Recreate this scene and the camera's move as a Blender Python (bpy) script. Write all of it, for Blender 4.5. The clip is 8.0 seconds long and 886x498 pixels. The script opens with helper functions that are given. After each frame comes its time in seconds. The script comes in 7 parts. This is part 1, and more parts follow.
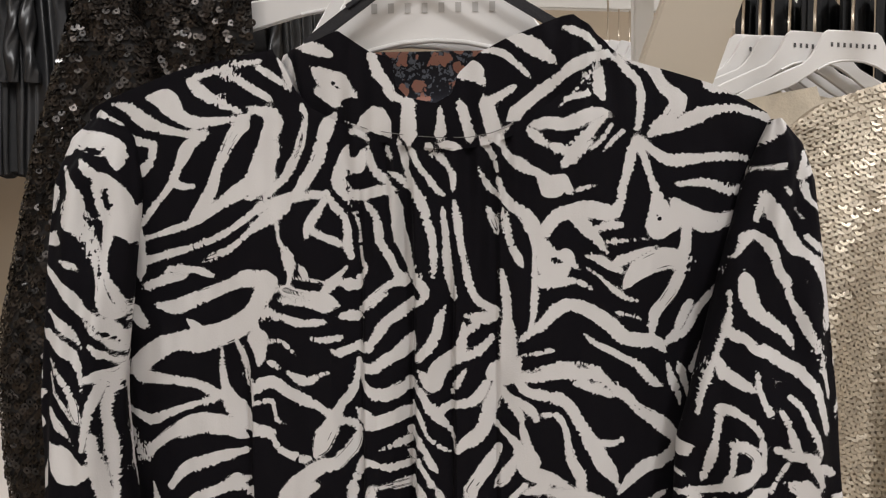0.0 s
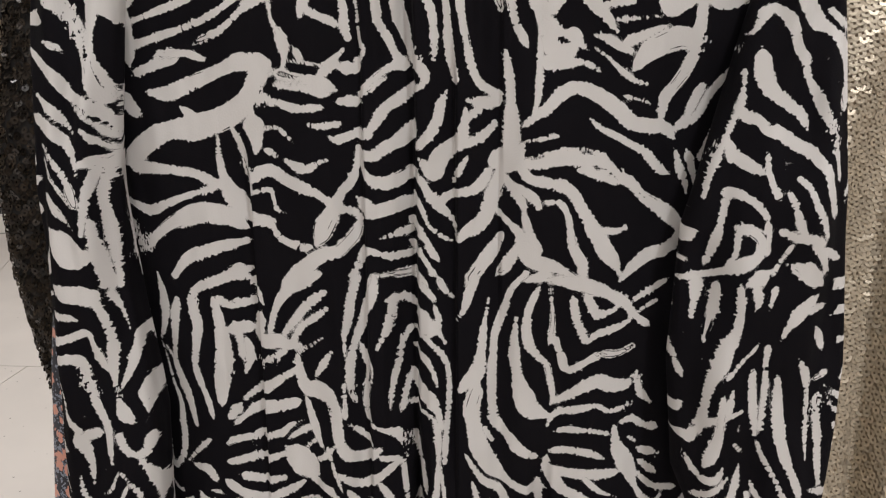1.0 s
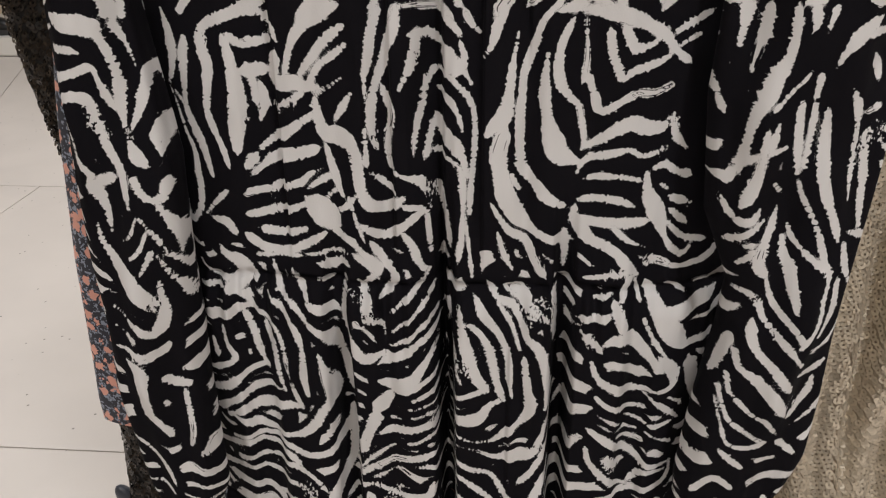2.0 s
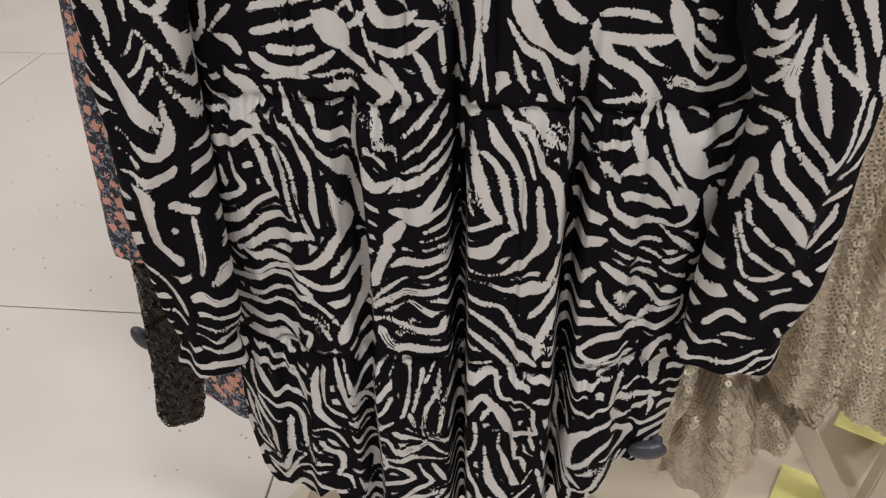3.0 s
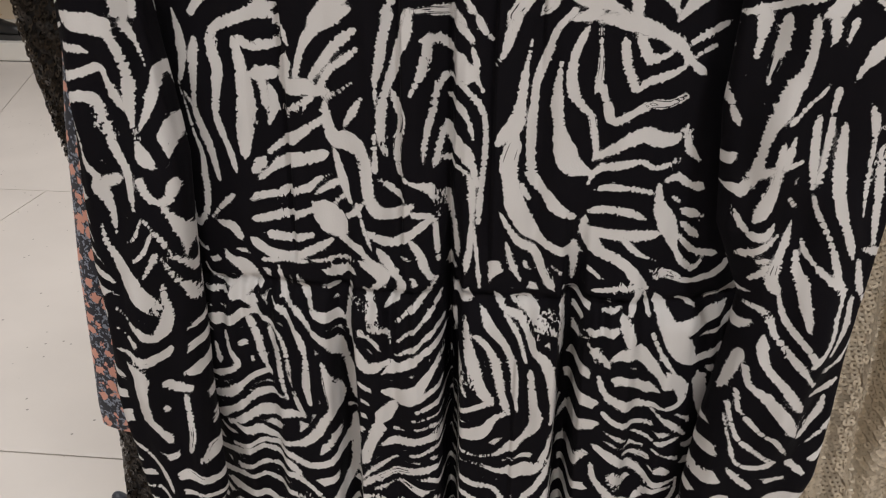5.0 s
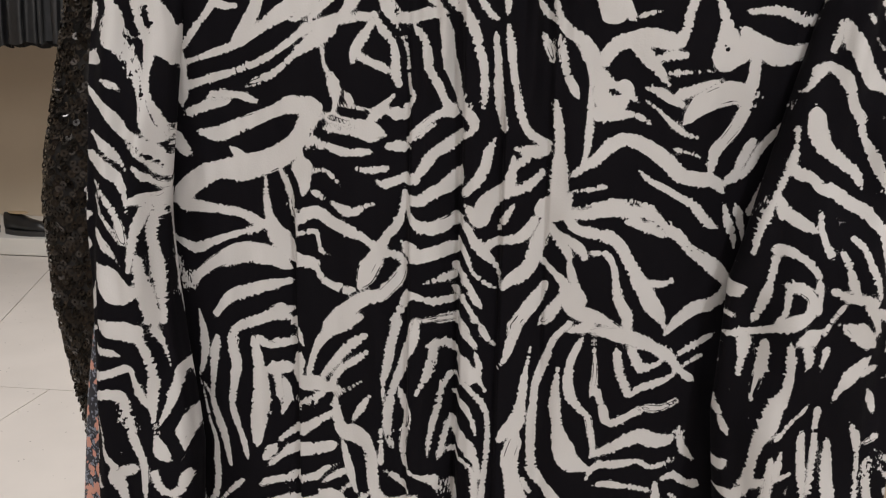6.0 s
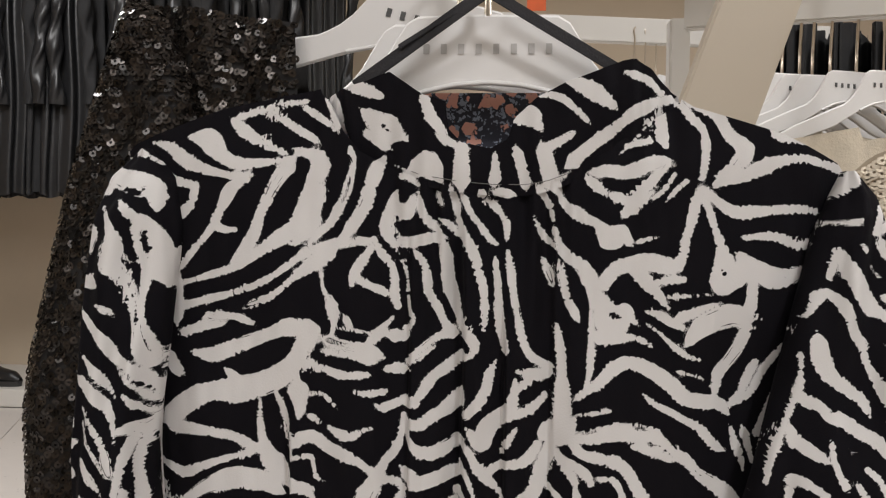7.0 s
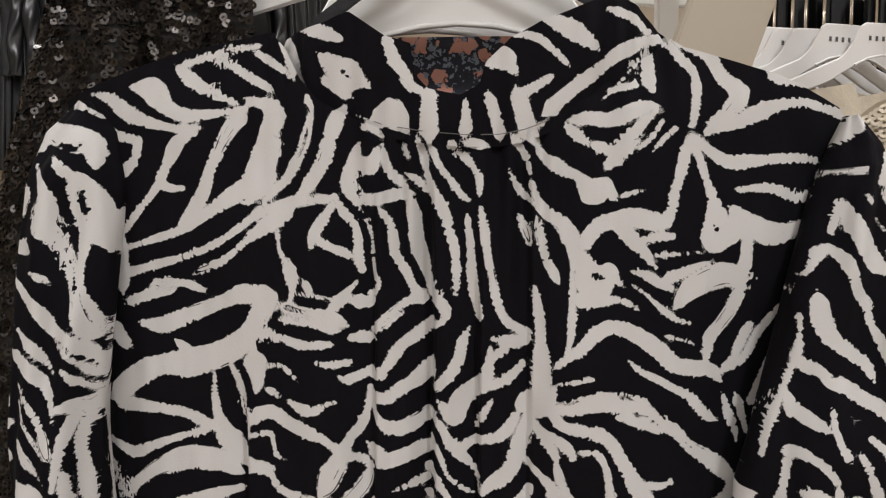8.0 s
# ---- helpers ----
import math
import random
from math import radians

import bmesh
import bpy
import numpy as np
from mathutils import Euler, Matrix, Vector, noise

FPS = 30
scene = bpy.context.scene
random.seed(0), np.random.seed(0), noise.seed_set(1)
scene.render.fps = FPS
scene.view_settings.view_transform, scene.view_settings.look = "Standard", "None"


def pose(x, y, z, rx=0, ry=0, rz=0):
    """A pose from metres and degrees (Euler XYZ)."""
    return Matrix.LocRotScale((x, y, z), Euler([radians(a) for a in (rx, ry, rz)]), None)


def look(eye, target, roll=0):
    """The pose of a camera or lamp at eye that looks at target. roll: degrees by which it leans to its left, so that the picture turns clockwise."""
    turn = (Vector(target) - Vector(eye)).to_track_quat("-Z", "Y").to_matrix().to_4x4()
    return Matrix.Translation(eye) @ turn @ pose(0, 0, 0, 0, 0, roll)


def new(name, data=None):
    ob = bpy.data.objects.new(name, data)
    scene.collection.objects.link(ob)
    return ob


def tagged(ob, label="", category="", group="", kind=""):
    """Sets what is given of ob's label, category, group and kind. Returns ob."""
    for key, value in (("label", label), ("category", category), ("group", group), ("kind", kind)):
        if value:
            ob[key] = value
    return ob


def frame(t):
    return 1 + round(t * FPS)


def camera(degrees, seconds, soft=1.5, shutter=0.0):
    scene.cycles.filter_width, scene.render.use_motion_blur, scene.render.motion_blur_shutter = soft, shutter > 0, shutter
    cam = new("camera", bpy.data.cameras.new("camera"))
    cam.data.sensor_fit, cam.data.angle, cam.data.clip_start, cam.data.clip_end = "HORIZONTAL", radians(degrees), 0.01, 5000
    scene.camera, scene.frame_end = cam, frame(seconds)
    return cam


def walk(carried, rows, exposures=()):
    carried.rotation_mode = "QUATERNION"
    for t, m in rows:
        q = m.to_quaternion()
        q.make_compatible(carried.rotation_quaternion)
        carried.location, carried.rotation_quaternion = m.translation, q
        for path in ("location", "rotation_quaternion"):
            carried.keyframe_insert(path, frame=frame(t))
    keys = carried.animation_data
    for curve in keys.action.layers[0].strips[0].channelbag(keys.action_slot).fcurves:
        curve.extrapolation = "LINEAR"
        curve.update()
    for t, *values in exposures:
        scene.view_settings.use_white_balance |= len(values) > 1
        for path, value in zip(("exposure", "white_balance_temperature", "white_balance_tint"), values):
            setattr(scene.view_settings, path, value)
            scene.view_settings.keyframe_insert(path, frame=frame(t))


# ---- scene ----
cam = camera(58.0, 8.0, 1.2)
PATH = [
    (0, (0.066, 0.024, 1.318), (-0.052, 2.017, 1.202), -0.4),
    (0.5, (0.063, 0.025, 1.306), (-0.049, 2.0, 1.012), -0.2),
    (1, (0.07, 0.032, 1.278), (-0.07, 1.968, 0.797), -0.5),
    (1.5, (0.065, 0.038, 1.25), (-0.086, 1.914, 0.573), -0.6),
    (2, (0.059, 0.038, 1.218), (-0.096, 1.831, 0.346), -0.8),
    (2.2, (0.056, 0.035, 1.208), (-0.099, 1.804, 0.287), -0.7),
    (3.5, (0.06, 0.037, 1.173), (-0.12, 1.637, -0.014), -1.0),
    (4, (0.061, 0.04, 1.186), (-0.112, 1.648, 0.008), -0.7),
    (4.2, (0.059, 0.04, 1.186), (-0.109, 1.666, 0.034), -0.4),
    (5.3, (0.056, 0.043, 1.239), (-0.111, 1.905, 0.528), 0.5),
    (5.5, (0.057, 0.040, 1.260), (-0.124, 1.927, 0.622), 0.6),
    (6, (0.056, 0.034, 1.284), (-0.138, 1.985, 0.889), 1.0),
    (6.5, (0.053, 0.032, 1.308), (-0.142, 2.014, 1.129), 1.1),
    (7, (0.043, 0.045, 1.331), (-0.111, 2.039, 1.28), 0.7),
    (7.5, (0.049, 0.064, 1.33), (-0.103, 2.057, 1.265), 0.4),
    (8, (0.052, 0.084, 1.323), (-0.077, 2.077, 1.199), 0.0),
]
walk(cam, [(t, look(eye, target, roll)) for t, eye, target, roll in PATH], [(0, 0.0), (2.0, 0.0), (3.5, -0.1), (4.2, -0.1), (5.5, -0.04), (6.5, 0.0), (8.0, 0.0)])

# ---- world and lamps ----
world = bpy.data.worlds.new("shop_air")
scene.world = world
world.use_nodes = True
bg = world.node_tree.nodes["Background"]
bg.inputs["Color"].default_value = (1.0, 0.97, 0.93, 1)
bg.inputs["Strength"].default_value = 0.12


def ceiling_lamp(x, y, power, size, z=3.5):
    data = bpy.data.lights.new("ceiling_spot", "AREA")
    data.shape, data.size, data.energy, data.color = "DISK", size, power, (1.0, 0.985, 0.985)
    ob = new("ceiling_spot", data)
    ob.matrix_world = pose(x, y, z)
    return ob


ceiling_lamp(1.15, -1.3, 48, 0.35)
ceiling_lamp(-1.5, -1.7, 31, 1.0)
ceiling_lamp(0.0, -3.6, 34, 1.2)
ceiling_lamp(1.9, 0.9, 40, 0.3)
ceiling_lamp(-1.9, 1.2, 22, 0.6)
ceiling_lamp(-2.6, 3.6, 62, 0.8)
ceiling_lamp(1.6, 3.4, 64, 0.8)


# ---- materials ----
def mat(name, colour, rough=0.6, metal=0.0, spread=0.08, scale=30.0, bump=0.15, bump_scale=200.0, sheen=0.0):
    m = bpy.data.materials.new(name)
    m.use_nodes = True
    n, l = m.node_tree.nodes, m.node_tree.links
    b = n["Principled BSDF"]
    b.inputs["Roughness"].default_value, b.inputs["Metallic"].default_value = rough, metal
    b.inputs["Sheen Weight"].default_value = sheen
    tc = n.new("ShaderNodeTexCoord")
    a = n.new("ShaderNodeTexNoise")
    a.inputs["Scale"].default_value, a.inputs["Detail"].default_value = scale, 6
    l.new(tc.outputs["Object"], a.inputs["Vector"])
    r = n.new("ShaderNodeValToRGB")
    c = Vector(colour)
    r.color_ramp.elements[0].position, r.color_ramp.elements[1].position = 0.3, 0.7
    r.color_ramp.elements[0].color = (*(c * (1 - spread)), 1)
    r.color_ramp.elements[1].color = (*(c * (1 + spread)), 1)
    l.new(a.outputs["Fac"], r.inputs["Fac"])
    l.new(r.outputs["Color"], b.inputs["Base Color"])
    f = n.new("ShaderNodeTexNoise")
    f.inputs["Scale"].default_value, f.inputs["Detail"].default_value = bump_scale, 4
    l.new(tc.outputs["Object"], f.inputs["Vector"])
    p = n.new("ShaderNodeBump")
    p.inputs["Strength"].default_value, p.inputs["Distance"].default_value = bump, 0.002
    l.new(f.outputs["Fac"], p.inputs["Height"])
    l.new(p.outputs["Normal"], b.inputs["Normal"])
    return m


def print_mat():
    """Matt woven viscose: off-white brush marks on blue-black, with dry ragged edges."""
    m = mat("zebra_viscose", (0.5, 0.5, 0.5), 0.85, 0.0, 0.05, 40, 0.12, 900, 0.0)
    n, l = m.node_tree.nodes, m.node_tree.links
    b = n["Principled BSDF"]
    at = n.new("ShaderNodeAttribute")
    at.attribute_name = "dye"
    b.inputs["Specular IOR Level"].default_value = 0.06
    tc = n.new("ShaderNodeTexCoord")

    def grain(scale, detail, amp, stretch):
        t = n.new("ShaderNodeTexNoise")
        t.inputs["Scale"].default_value, t.inputs["Detail"].default_value, t.inputs["Roughness"].default_value = scale, detail, 0.65
        vm = n.new("ShaderNodeVectorMath")
        vm.operation = "MULTIPLY"
        vm.inputs[1].default_value = stretch
        l.new(tc.outputs["Object"], vm.inputs[0]), l.new(vm.outputs[0], t.inputs["Vector"])
        k = n.new("ShaderNodeMath")
        k.operation = "MULTIPLY_ADD"
        k.inputs[1].default_value, k.inputs[2].default_value = amp, -amp / 2
        l.new(t.outputs["Fac"], k.inputs[0])
        return k

    s2 = at
    for scale, detail, amp, stretch in ((150, 3, 2.2, (1, 1, 1)), (700, 3, 1.0, (1, 1, 1))):
        g = grain(scale, detail, amp, stretch)
        add = n.new("ShaderNodeMath")
        l.new(s2.outputs["Fac"] if s2 is at else s2.outputs[0], add.inputs[0]), l.new(g.outputs[0], add.inputs[1])
        s2 = add
    # comb teeth across the edge of each brush mark, and dry streaks along it
    way = n.new("ShaderNodeAttribute")
    way.attribute_name = "run"

    def brushed(across, along, low, high, amp):
        """A noise drawn out along or across the brush marks, cut to a range and scaled."""
        v = n.new("ShaderNodeCombineXYZ")
        for k, (source, size) in enumerate(((way, along), (at, across))):
            q = n.new("ShaderNodeMath")
            q.operation = "MULTIPLY"
            q.inputs[1].default_value = size
            l.new(source.outputs["Fac"], q.inputs[0]), l.new(q.outputs[0], v.inputs[k])
        t = n.new("ShaderNodeTexNoise")
        t.inputs["Scale"].default_value, t.inputs["Detail"].default_value = 1.0, 2
        l.new(v.outputs[0], t.inputs["Vector"])
        k = n.new("ShaderNodeMapRange")
        for socket, value in (("From Min", low), ("From Max", high), ("To Min", 0.0), ("To Max", amp)):
            k.inputs[socket].default_value = value
        l.new(t.outputs["Fac"], k.inputs["Value"])
        return k

    for across, along, low, high, amp, scale, where in ((0.22, 0.52, 0.40, 0.72, 1.9, 38, (0.36, 0.60)), (0.22, 0.47, 0.42, 0.72, -1.7, 38, (0.40, 0.64)), (0.8, 0.022, 0.40, 0.30, -6.0, 24, (0.56, 0.66))):
        g = brushed(across, along, low, high, amp)
        spot = n.new("ShaderNodeTexNoise")
        spot.inputs["Scale"].default_value, spot.inputs["Detail"].default_value = scale, 2
        l.new(tc.outputs["Object"], spot.inputs["Vector"])
        span = n.new("ShaderNodeMapRange")
        span.inputs["From Min"].default_value, span.inputs["From Max"].default_value = where if amp < 0 else where[::-1]
        l.new(spot.outputs["Fac"], span.inputs["Value"])
        k, add = n.new("ShaderNodeMath"), n.new("ShaderNodeMath")
        k.operation = "MULTIPLY"
        l.new(span.outputs["Result"], k.inputs[0]), l.new(g.outputs["Result"], k.inputs[1])
        l.new(s2.outputs[0], add.inputs[0]), l.new(k.outputs[0], add.inputs[1])
        s2 = add
    patch = n.new("ShaderNodeTexNoise")
    patch.inputs["Scale"].default_value, patch.inputs["Detail"].default_value = 30, 2
    l.new(tc.outputs["Object"], patch.inputs["Vector"])
    mask = n.new("ShaderNodeMapRange")
    mask.inputs["From Min"].default_value, mask.inputs["From Max"].default_value = 0.62, 0.72
    l.new(patch.outputs["Fac"], mask.inputs["Value"])
    fleck = grain(480, 2, 22, (1, 1, 0.6))
    dry, add = n.new("ShaderNodeMath"), n.new("ShaderNodeMath")
    dry.operation = "MULTIPLY"
    l.new(mask.outputs["Result"], dry.inputs[0]), l.new(fleck.outputs[0], dry.inputs[1])
    l.new(s2.outputs[0], add.inputs[0]), l.new(dry.outputs[0], add.inputs[1])
    s2 = add
    r = n.new("ShaderNodeMapRange")
    r.inputs["From Min"].default_value, r.inputs["From Max"].default_value = -0.12, 0.12
    l.new(s2.outputs[0], r.inputs["Value"])
    mix = n.new("ShaderNodeMix")
    mix.data_type = "RGBA"
    mix.inputs["A"].default_value, mix.inputs["B"].default_value = (0.0072, 0.0065, 0.0084, 1), (0.685, 0.668, 0.660, 1)
    l.new(r.outputs["Result"], mix.inputs["Factor"])
    old = b.inputs["Base Color"].links[0].from_socket
    tint = n.new("ShaderNodeMix")
    tint.data_type, tint.blend_type = "RGBA", "MULTIPLY"
    tint.inputs["Factor"].default_value = 0.0
    l.new(mix.outputs["Result"], tint.inputs["A"]), l.new(old, tint.inputs["B"])
    l.new(tint.outputs["Result"], b.inputs["Base Color"])
    # soft creases of hung cloth
    cr = n.new("ShaderNodeTexNoise")
    cr.inputs["Scale"].default_value, cr.inputs["Detail"].default_value = 26, 2
    vm = n.new("ShaderNodeVectorMath")
    vm.operation = "MULTIPLY"
    vm.inputs[1].default_value = (1, 1, 0.35)
    l.new(tc.outputs["Object"], vm.inputs[0]), l.new(vm.outputs[0], cr.inputs["Vector"])
    bp = n.new("ShaderNodeBump")
    bp.inputs["Strength"].default_value, bp.inputs["Distance"].default_value = 0.8, 0.018
    l.new(cr.outputs["Fac"], bp.inputs["Height"])
    l.new(b.inputs["Normal"].links[0].from_socket, bp.inputs["Normal"])
    l.new(bp.outputs["Normal"], b.inputs["Normal"])
    return m


def floral_mat():
    """Dark navy viscose with scattered peach and grey-blue blossoms."""
    m = mat("floral_viscose", (0.02, 0.022, 0.035), 0.75, 0, 0.1, 40, 0.1, 900, 0.1)
    n, l = m.node_tree.nodes, m.node_tree.links
    b = n["Principled BSDF"]
    base = b.inputs["Base Color"].links[0].from_socket
    tc = n.new("ShaderNodeTexCoord")
    wob = n.new("ShaderNodeTexNoise")
    wob.inputs["Scale"].default_value = 210
    l.new(tc.outputs["Object"], wob.inputs["Vector"])
    add = n.new("ShaderNodeVectorMath")
    add.operation = "MULTIPLY_ADD"
    add.inputs[1].default_value = (0.011, 0.011, 0.011)
    l.new(wob.outputs["Color"], add.inputs[0]), l.new(tc.outputs["Object"], add.inputs[2])
    for scale, lim, colour in ((300, 0.50, (0.26, 0.30, 0.38)), (105, 0.50, (0.72, 0.36, 0.28))):
        v = n.new("ShaderNodeTexVoronoi")
        v.inputs["Scale"].default_value = scale
        l.new(add.outputs[0], v.inputs["Vector"])
        r = n.new("ShaderNodeMapRange")
        r.inputs["From Min"].default_value, r.inputs["From Max"].default_value = lim, lim - 0.05
        l.new(v.outputs["Distance"], r.inputs["Value"])
        pick = n.new("ShaderNodeSeparateColor")
        l.new(v.outputs["Color"], pick.inputs["Color"])
        gate = n.new("ShaderNodeMath")
        gate.operation = "GREATER_THAN"
        gate.inputs[1].default_value = 0.36
        l.new(pick.outputs[0], gate.inputs[0])
        k = n.new("ShaderNodeMath")
        k.operation = "MULTIPLY"
        l.new(r.outputs["Result"], k.inputs[0]), l.new(gate.outputs[0], k.inputs[1])
        mix = n.new("ShaderNodeMix")
        mix.data_type = "RGBA"
        mix.inputs["B"].default_value = (*colour, 1)
        l.new(k.outputs[0], mix.inputs["Factor"]), l.new(base, mix.inputs["A"])
        base = mix.outputs["Result"]
    l.new(base, b.inputs["Base Color"])
    return m


def sequin_mat(name, colour, rough, metal, wild):
    """Shiny plastic discs, each a little different in tone."""
    m = mat(name, colour, rough, metal, 0.1, 60, 0.0)
    n, l = m.node_tree.nodes, m.node_tree.links
    b = n["Principled BSDF"]
    geo = n.new("ShaderNodeNewGeometry")
    r = n.new("ShaderNodeValToRGB")
    c = Vector(colour)
    r.color_ramp.elements[0].color, r.color_ramp.elements[1].color = (*(c * (1 - wild)), 1), (*(c * (1 + wild)), 1)
    l.new(geo.outputs["Random Per Island"], r.inputs["Fac"])
    l.new(r.outputs["Color"], b.inputs["Base Color"])
    return m


def tile_mat():
    """Polished cream porcelain with faint clouding and a scatter of small dark specks of dirt."""
    m = mat("porcelain_tile", (0.62, 0.575, 0.535), 0.46, 0, 0.04, 3, 0.02, 60)
    n, l = m.node_tree.nodes, m.node_tree.links
    b = n["Principled BSDF"]
    base = b.inputs["Base Color"].links[0].from_socket
    tc, v, r, mix = n.new("ShaderNodeTexCoord"), n.new("ShaderNodeTexVoronoi"), n.new("ShaderNodeMapRange"), n.new("ShaderNodeMix")
    v.inputs["Scale"].default_value = 22
    l.new(tc.outputs["Object"], v.inputs["Vector"])
    r.inputs["From Min"].default_value, r.inputs["From Max"].default_value = 0.085, 0.05
    l.new(v.outputs["Distance"], r.inputs["Value"])
    mix.data_type = "RGBA"
    mix.inputs["B"].default_value = (0.20, 0.18, 0.16, 1)
    l.new(r.outputs["Result"], mix.inputs["Factor"]), l.new(base, mix.inputs["A"])
    l.new(mix.outputs["Result"], b.inputs["Base Color"])
    return m


ZEBRA, FLORAL = print_mat(), floral_mat()
SEQ_BLACK = sequin_mat("black_sequin_disc", (0.030, 0.024, 0.020), 0.20, 0.5, 0.75)
SEQ_GOLD = sequin_mat("champagne_sequin_disc", (0.63, 0.55, 0.435), 0.40, 0.38, 0.14)
NET_BLACK = mat("black_net", (0.012, 0.011, 0.011), 0.8)
NET_GOLD = mat("champagne_net", (0.42, 0.35, 0.26), 0.6)
TILE = tile_mat()
GROUT = mat("grout", (0.25, 0.23, 0.21), 0.9)
WALL = mat("wall_paint", (0.62, 0.52, 0.40), 0.85, 0, 0.03, 2, 0.05, 120)
CEIL = mat("ceiling_paint", (0.7, 0.68, 0.64), 0.9)
RACK = mat("beige_lacquer", (0.56, 0.49, 0.39), 0.45, 0, 0.03, 5, 0.03, 150)
WHITE_LACQ = mat("white_lacquer", (0.72, 0.70, 0.66), 0.4, 0, 0.02, 5, 0.02, 150)
PLASTIC = mat("milky_plastic", (0.82, 0.81, 0.80), 0.35, 0, 0.02, 12, 0.02, 90)
METAL = mat("champagne_metal", (0.62, 0.54, 0.44), 0.3, 0.9, 0.05, 20, 0.02)
INK = mat("dark_ink", (0.03, 0.03, 0.03), 0.6)
LEATHER = mat("black_leatherette", (0.014, 0.014, 0.015), 0.38, 0, 0.2, 20, 0.3, 120)
CLOTH_BLACK = mat("black_cloth", (0.012, 0.012, 0.013), 0.8, 0, 0.2, 20, 0.3, 300)
CLOTH_CREAM = mat("cream_knit", (0.62, 0.55, 0.44), 0.85, 0, 0.1, 50, 0.4, 300)
RIBBON = mat("black_ribbon", (0.008, 0.008, 0.012), 0.55, 0, 0.1, 80, 0.2, 600)
SEAM = mat("seam_thread", (0.16, 0.155, 0.15), 0.8, 0, 0.1, 80, 0.2, 600)
YELLOW = mat("yellow_card", (0.70, 0.66, 0.25), 0.7)
ORANGE = mat("orange_card", (0.75, 0.14, 0.04), 0.6)
INSOLE = mat("tan_insole", (0.45, 0.33, 0.2), 0.7)


# ---- mesh helpers ----
def part(name, me, material, parent=None, label=""):
    ob = new(name, me)
    if material:
        me.materials.append(material)
    ob.parent = parent
    if label:
        tagged(ob, label)
    return ob


def from_bm(name, bm):
    me = bpy.data.meshes.new(name)
    bm.normal_update()
    bm.to_mesh(me)
    bm.free()
    return me


def box_mesh(name, size, bevel=0.004):
    bm = bmesh.new()
    bmesh.ops.create_cube(bm, size=1)
    bmesh.ops.scale(bm, vec=size, verts=bm.verts)
    if bevel:
        bmesh.ops.bevel(bm, geom=bm.edges[:], offset=bevel, segments=2, affect="EDGES")
    return from_bm(name, bm)


def bar_mesh(name, a, b, width, depth, bevel=0.003):
    """A flat bar from a to b: width across, depth in y."""
    a, b = Vector(a), Vector(b)
    d = b - a
    bm = bmesh.new()
    bmesh.ops.create_cube(bm, size=1)
    bmesh.ops.scale(bm, vec=(width, depth, d.length), verts=bm.verts)
    bmesh.ops.bevel(bm, geom=bm.edges[:], offset=bevel, segments=2, affect="EDGES")
    z = d.normalized()
    y = Vector((0, 1, 0))
    y = y - z * y.dot(z)
    if y.length < 0.05:
        y = Vector((0, 0, 1)) - z * z.z
    y.normalize()
    x = y.cross(z)
    m = Matrix((x, y, z)).transposed().to_4x4()
    m.translation = (a + b) / 2
    bmesh.ops.transform(bm, matrix=m, verts=bm.verts)
    return from_bm(name, bm)


def tube_mesh(name, pts, radius, sides=8, closed=False):
    """A round rod through the given points."""
    pts = [Vector(p) for p in pts]
    rings, n = [], len(pts)
    verts, faces = [], []
    for i, p in enumerate(pts):
        d = (pts[min(i + 1, n - 1)] - pts[max(i - 1, 0)]).normalized()
        up = Vector((0, 1, 0)) if abs(d.y) < 0.9 else Vector((1, 0, 0))
        a = d.cross(up).normalized()
        b = d.cross(a)
        for k in range(sides):
            w = 2 * math.pi * k / sides
            verts.append(p + radius * (math.cos(w) * a + math.sin(w) * b))
    for i in range(n - 1):
        for k in range(sides):
            j = (k + 1) % sides
            faces.append((i * sides + k, i * sides + j, (i + 1) * sides + j, (i + 1) * sides + k))
    faces += [tuple(range(sides)), tuple((n - 1) * sides + k for k in reversed(range(sides)))]
    me = bpy.data.meshes.new(name)
    me.from_pydata(verts, [], faces)
    for p in me.polygons:
        p.use_smooth = True
    return me


def surface(name, xyz, wrap=False, dye=None):
    """A cloth sheet from three (rows, columns) arrays; wrap joins the last column to the first."""
    x, y, z = xyz
    nv, nu = x.shape
    verts = np.stack([x, y, z], -1).reshape(-1, 3)
    i, j = np.meshgrid(np.arange(nv - 1), np.arange(nu if wrap else nu - 1), indexing="ij")
    k = (j + 1) % nu
    faces = np.stack([i * nu + j, (i + 1) * nu + j, (i + 1) * nu + k, i * nu + k], -1).reshape(-1, 4)
    me = bpy.data.meshes.new(name)
    me.from_pydata(verts.tolist(), [], faces.tolist())
    me.polygons.foreach_set("use_smooth", np.ones(len(faces), dtype=bool))
    if dye is not None:
        for kind, value in zip(("dye", "run"), dye):
            at = me.attributes.new(kind, "FLOAT", "POINT")
            at.data.foreach_set("value", value.reshape(-1).astype(np.float32))
    return me


def ease(a, b, x):
    t = np.clip((x - a) / (b - a), 0, 1)
    return t * t * (3 - 2 * t)


def curve(x, *pairs):
    """A soft line through (position, value) pairs."""
    p = sorted(pairs)
    return np.interp(x, [a for a, _ in p], [b for _, b in p])


def hump(x, centre, width):
    return np.exp(-(((x - centre) / width) ** 2))


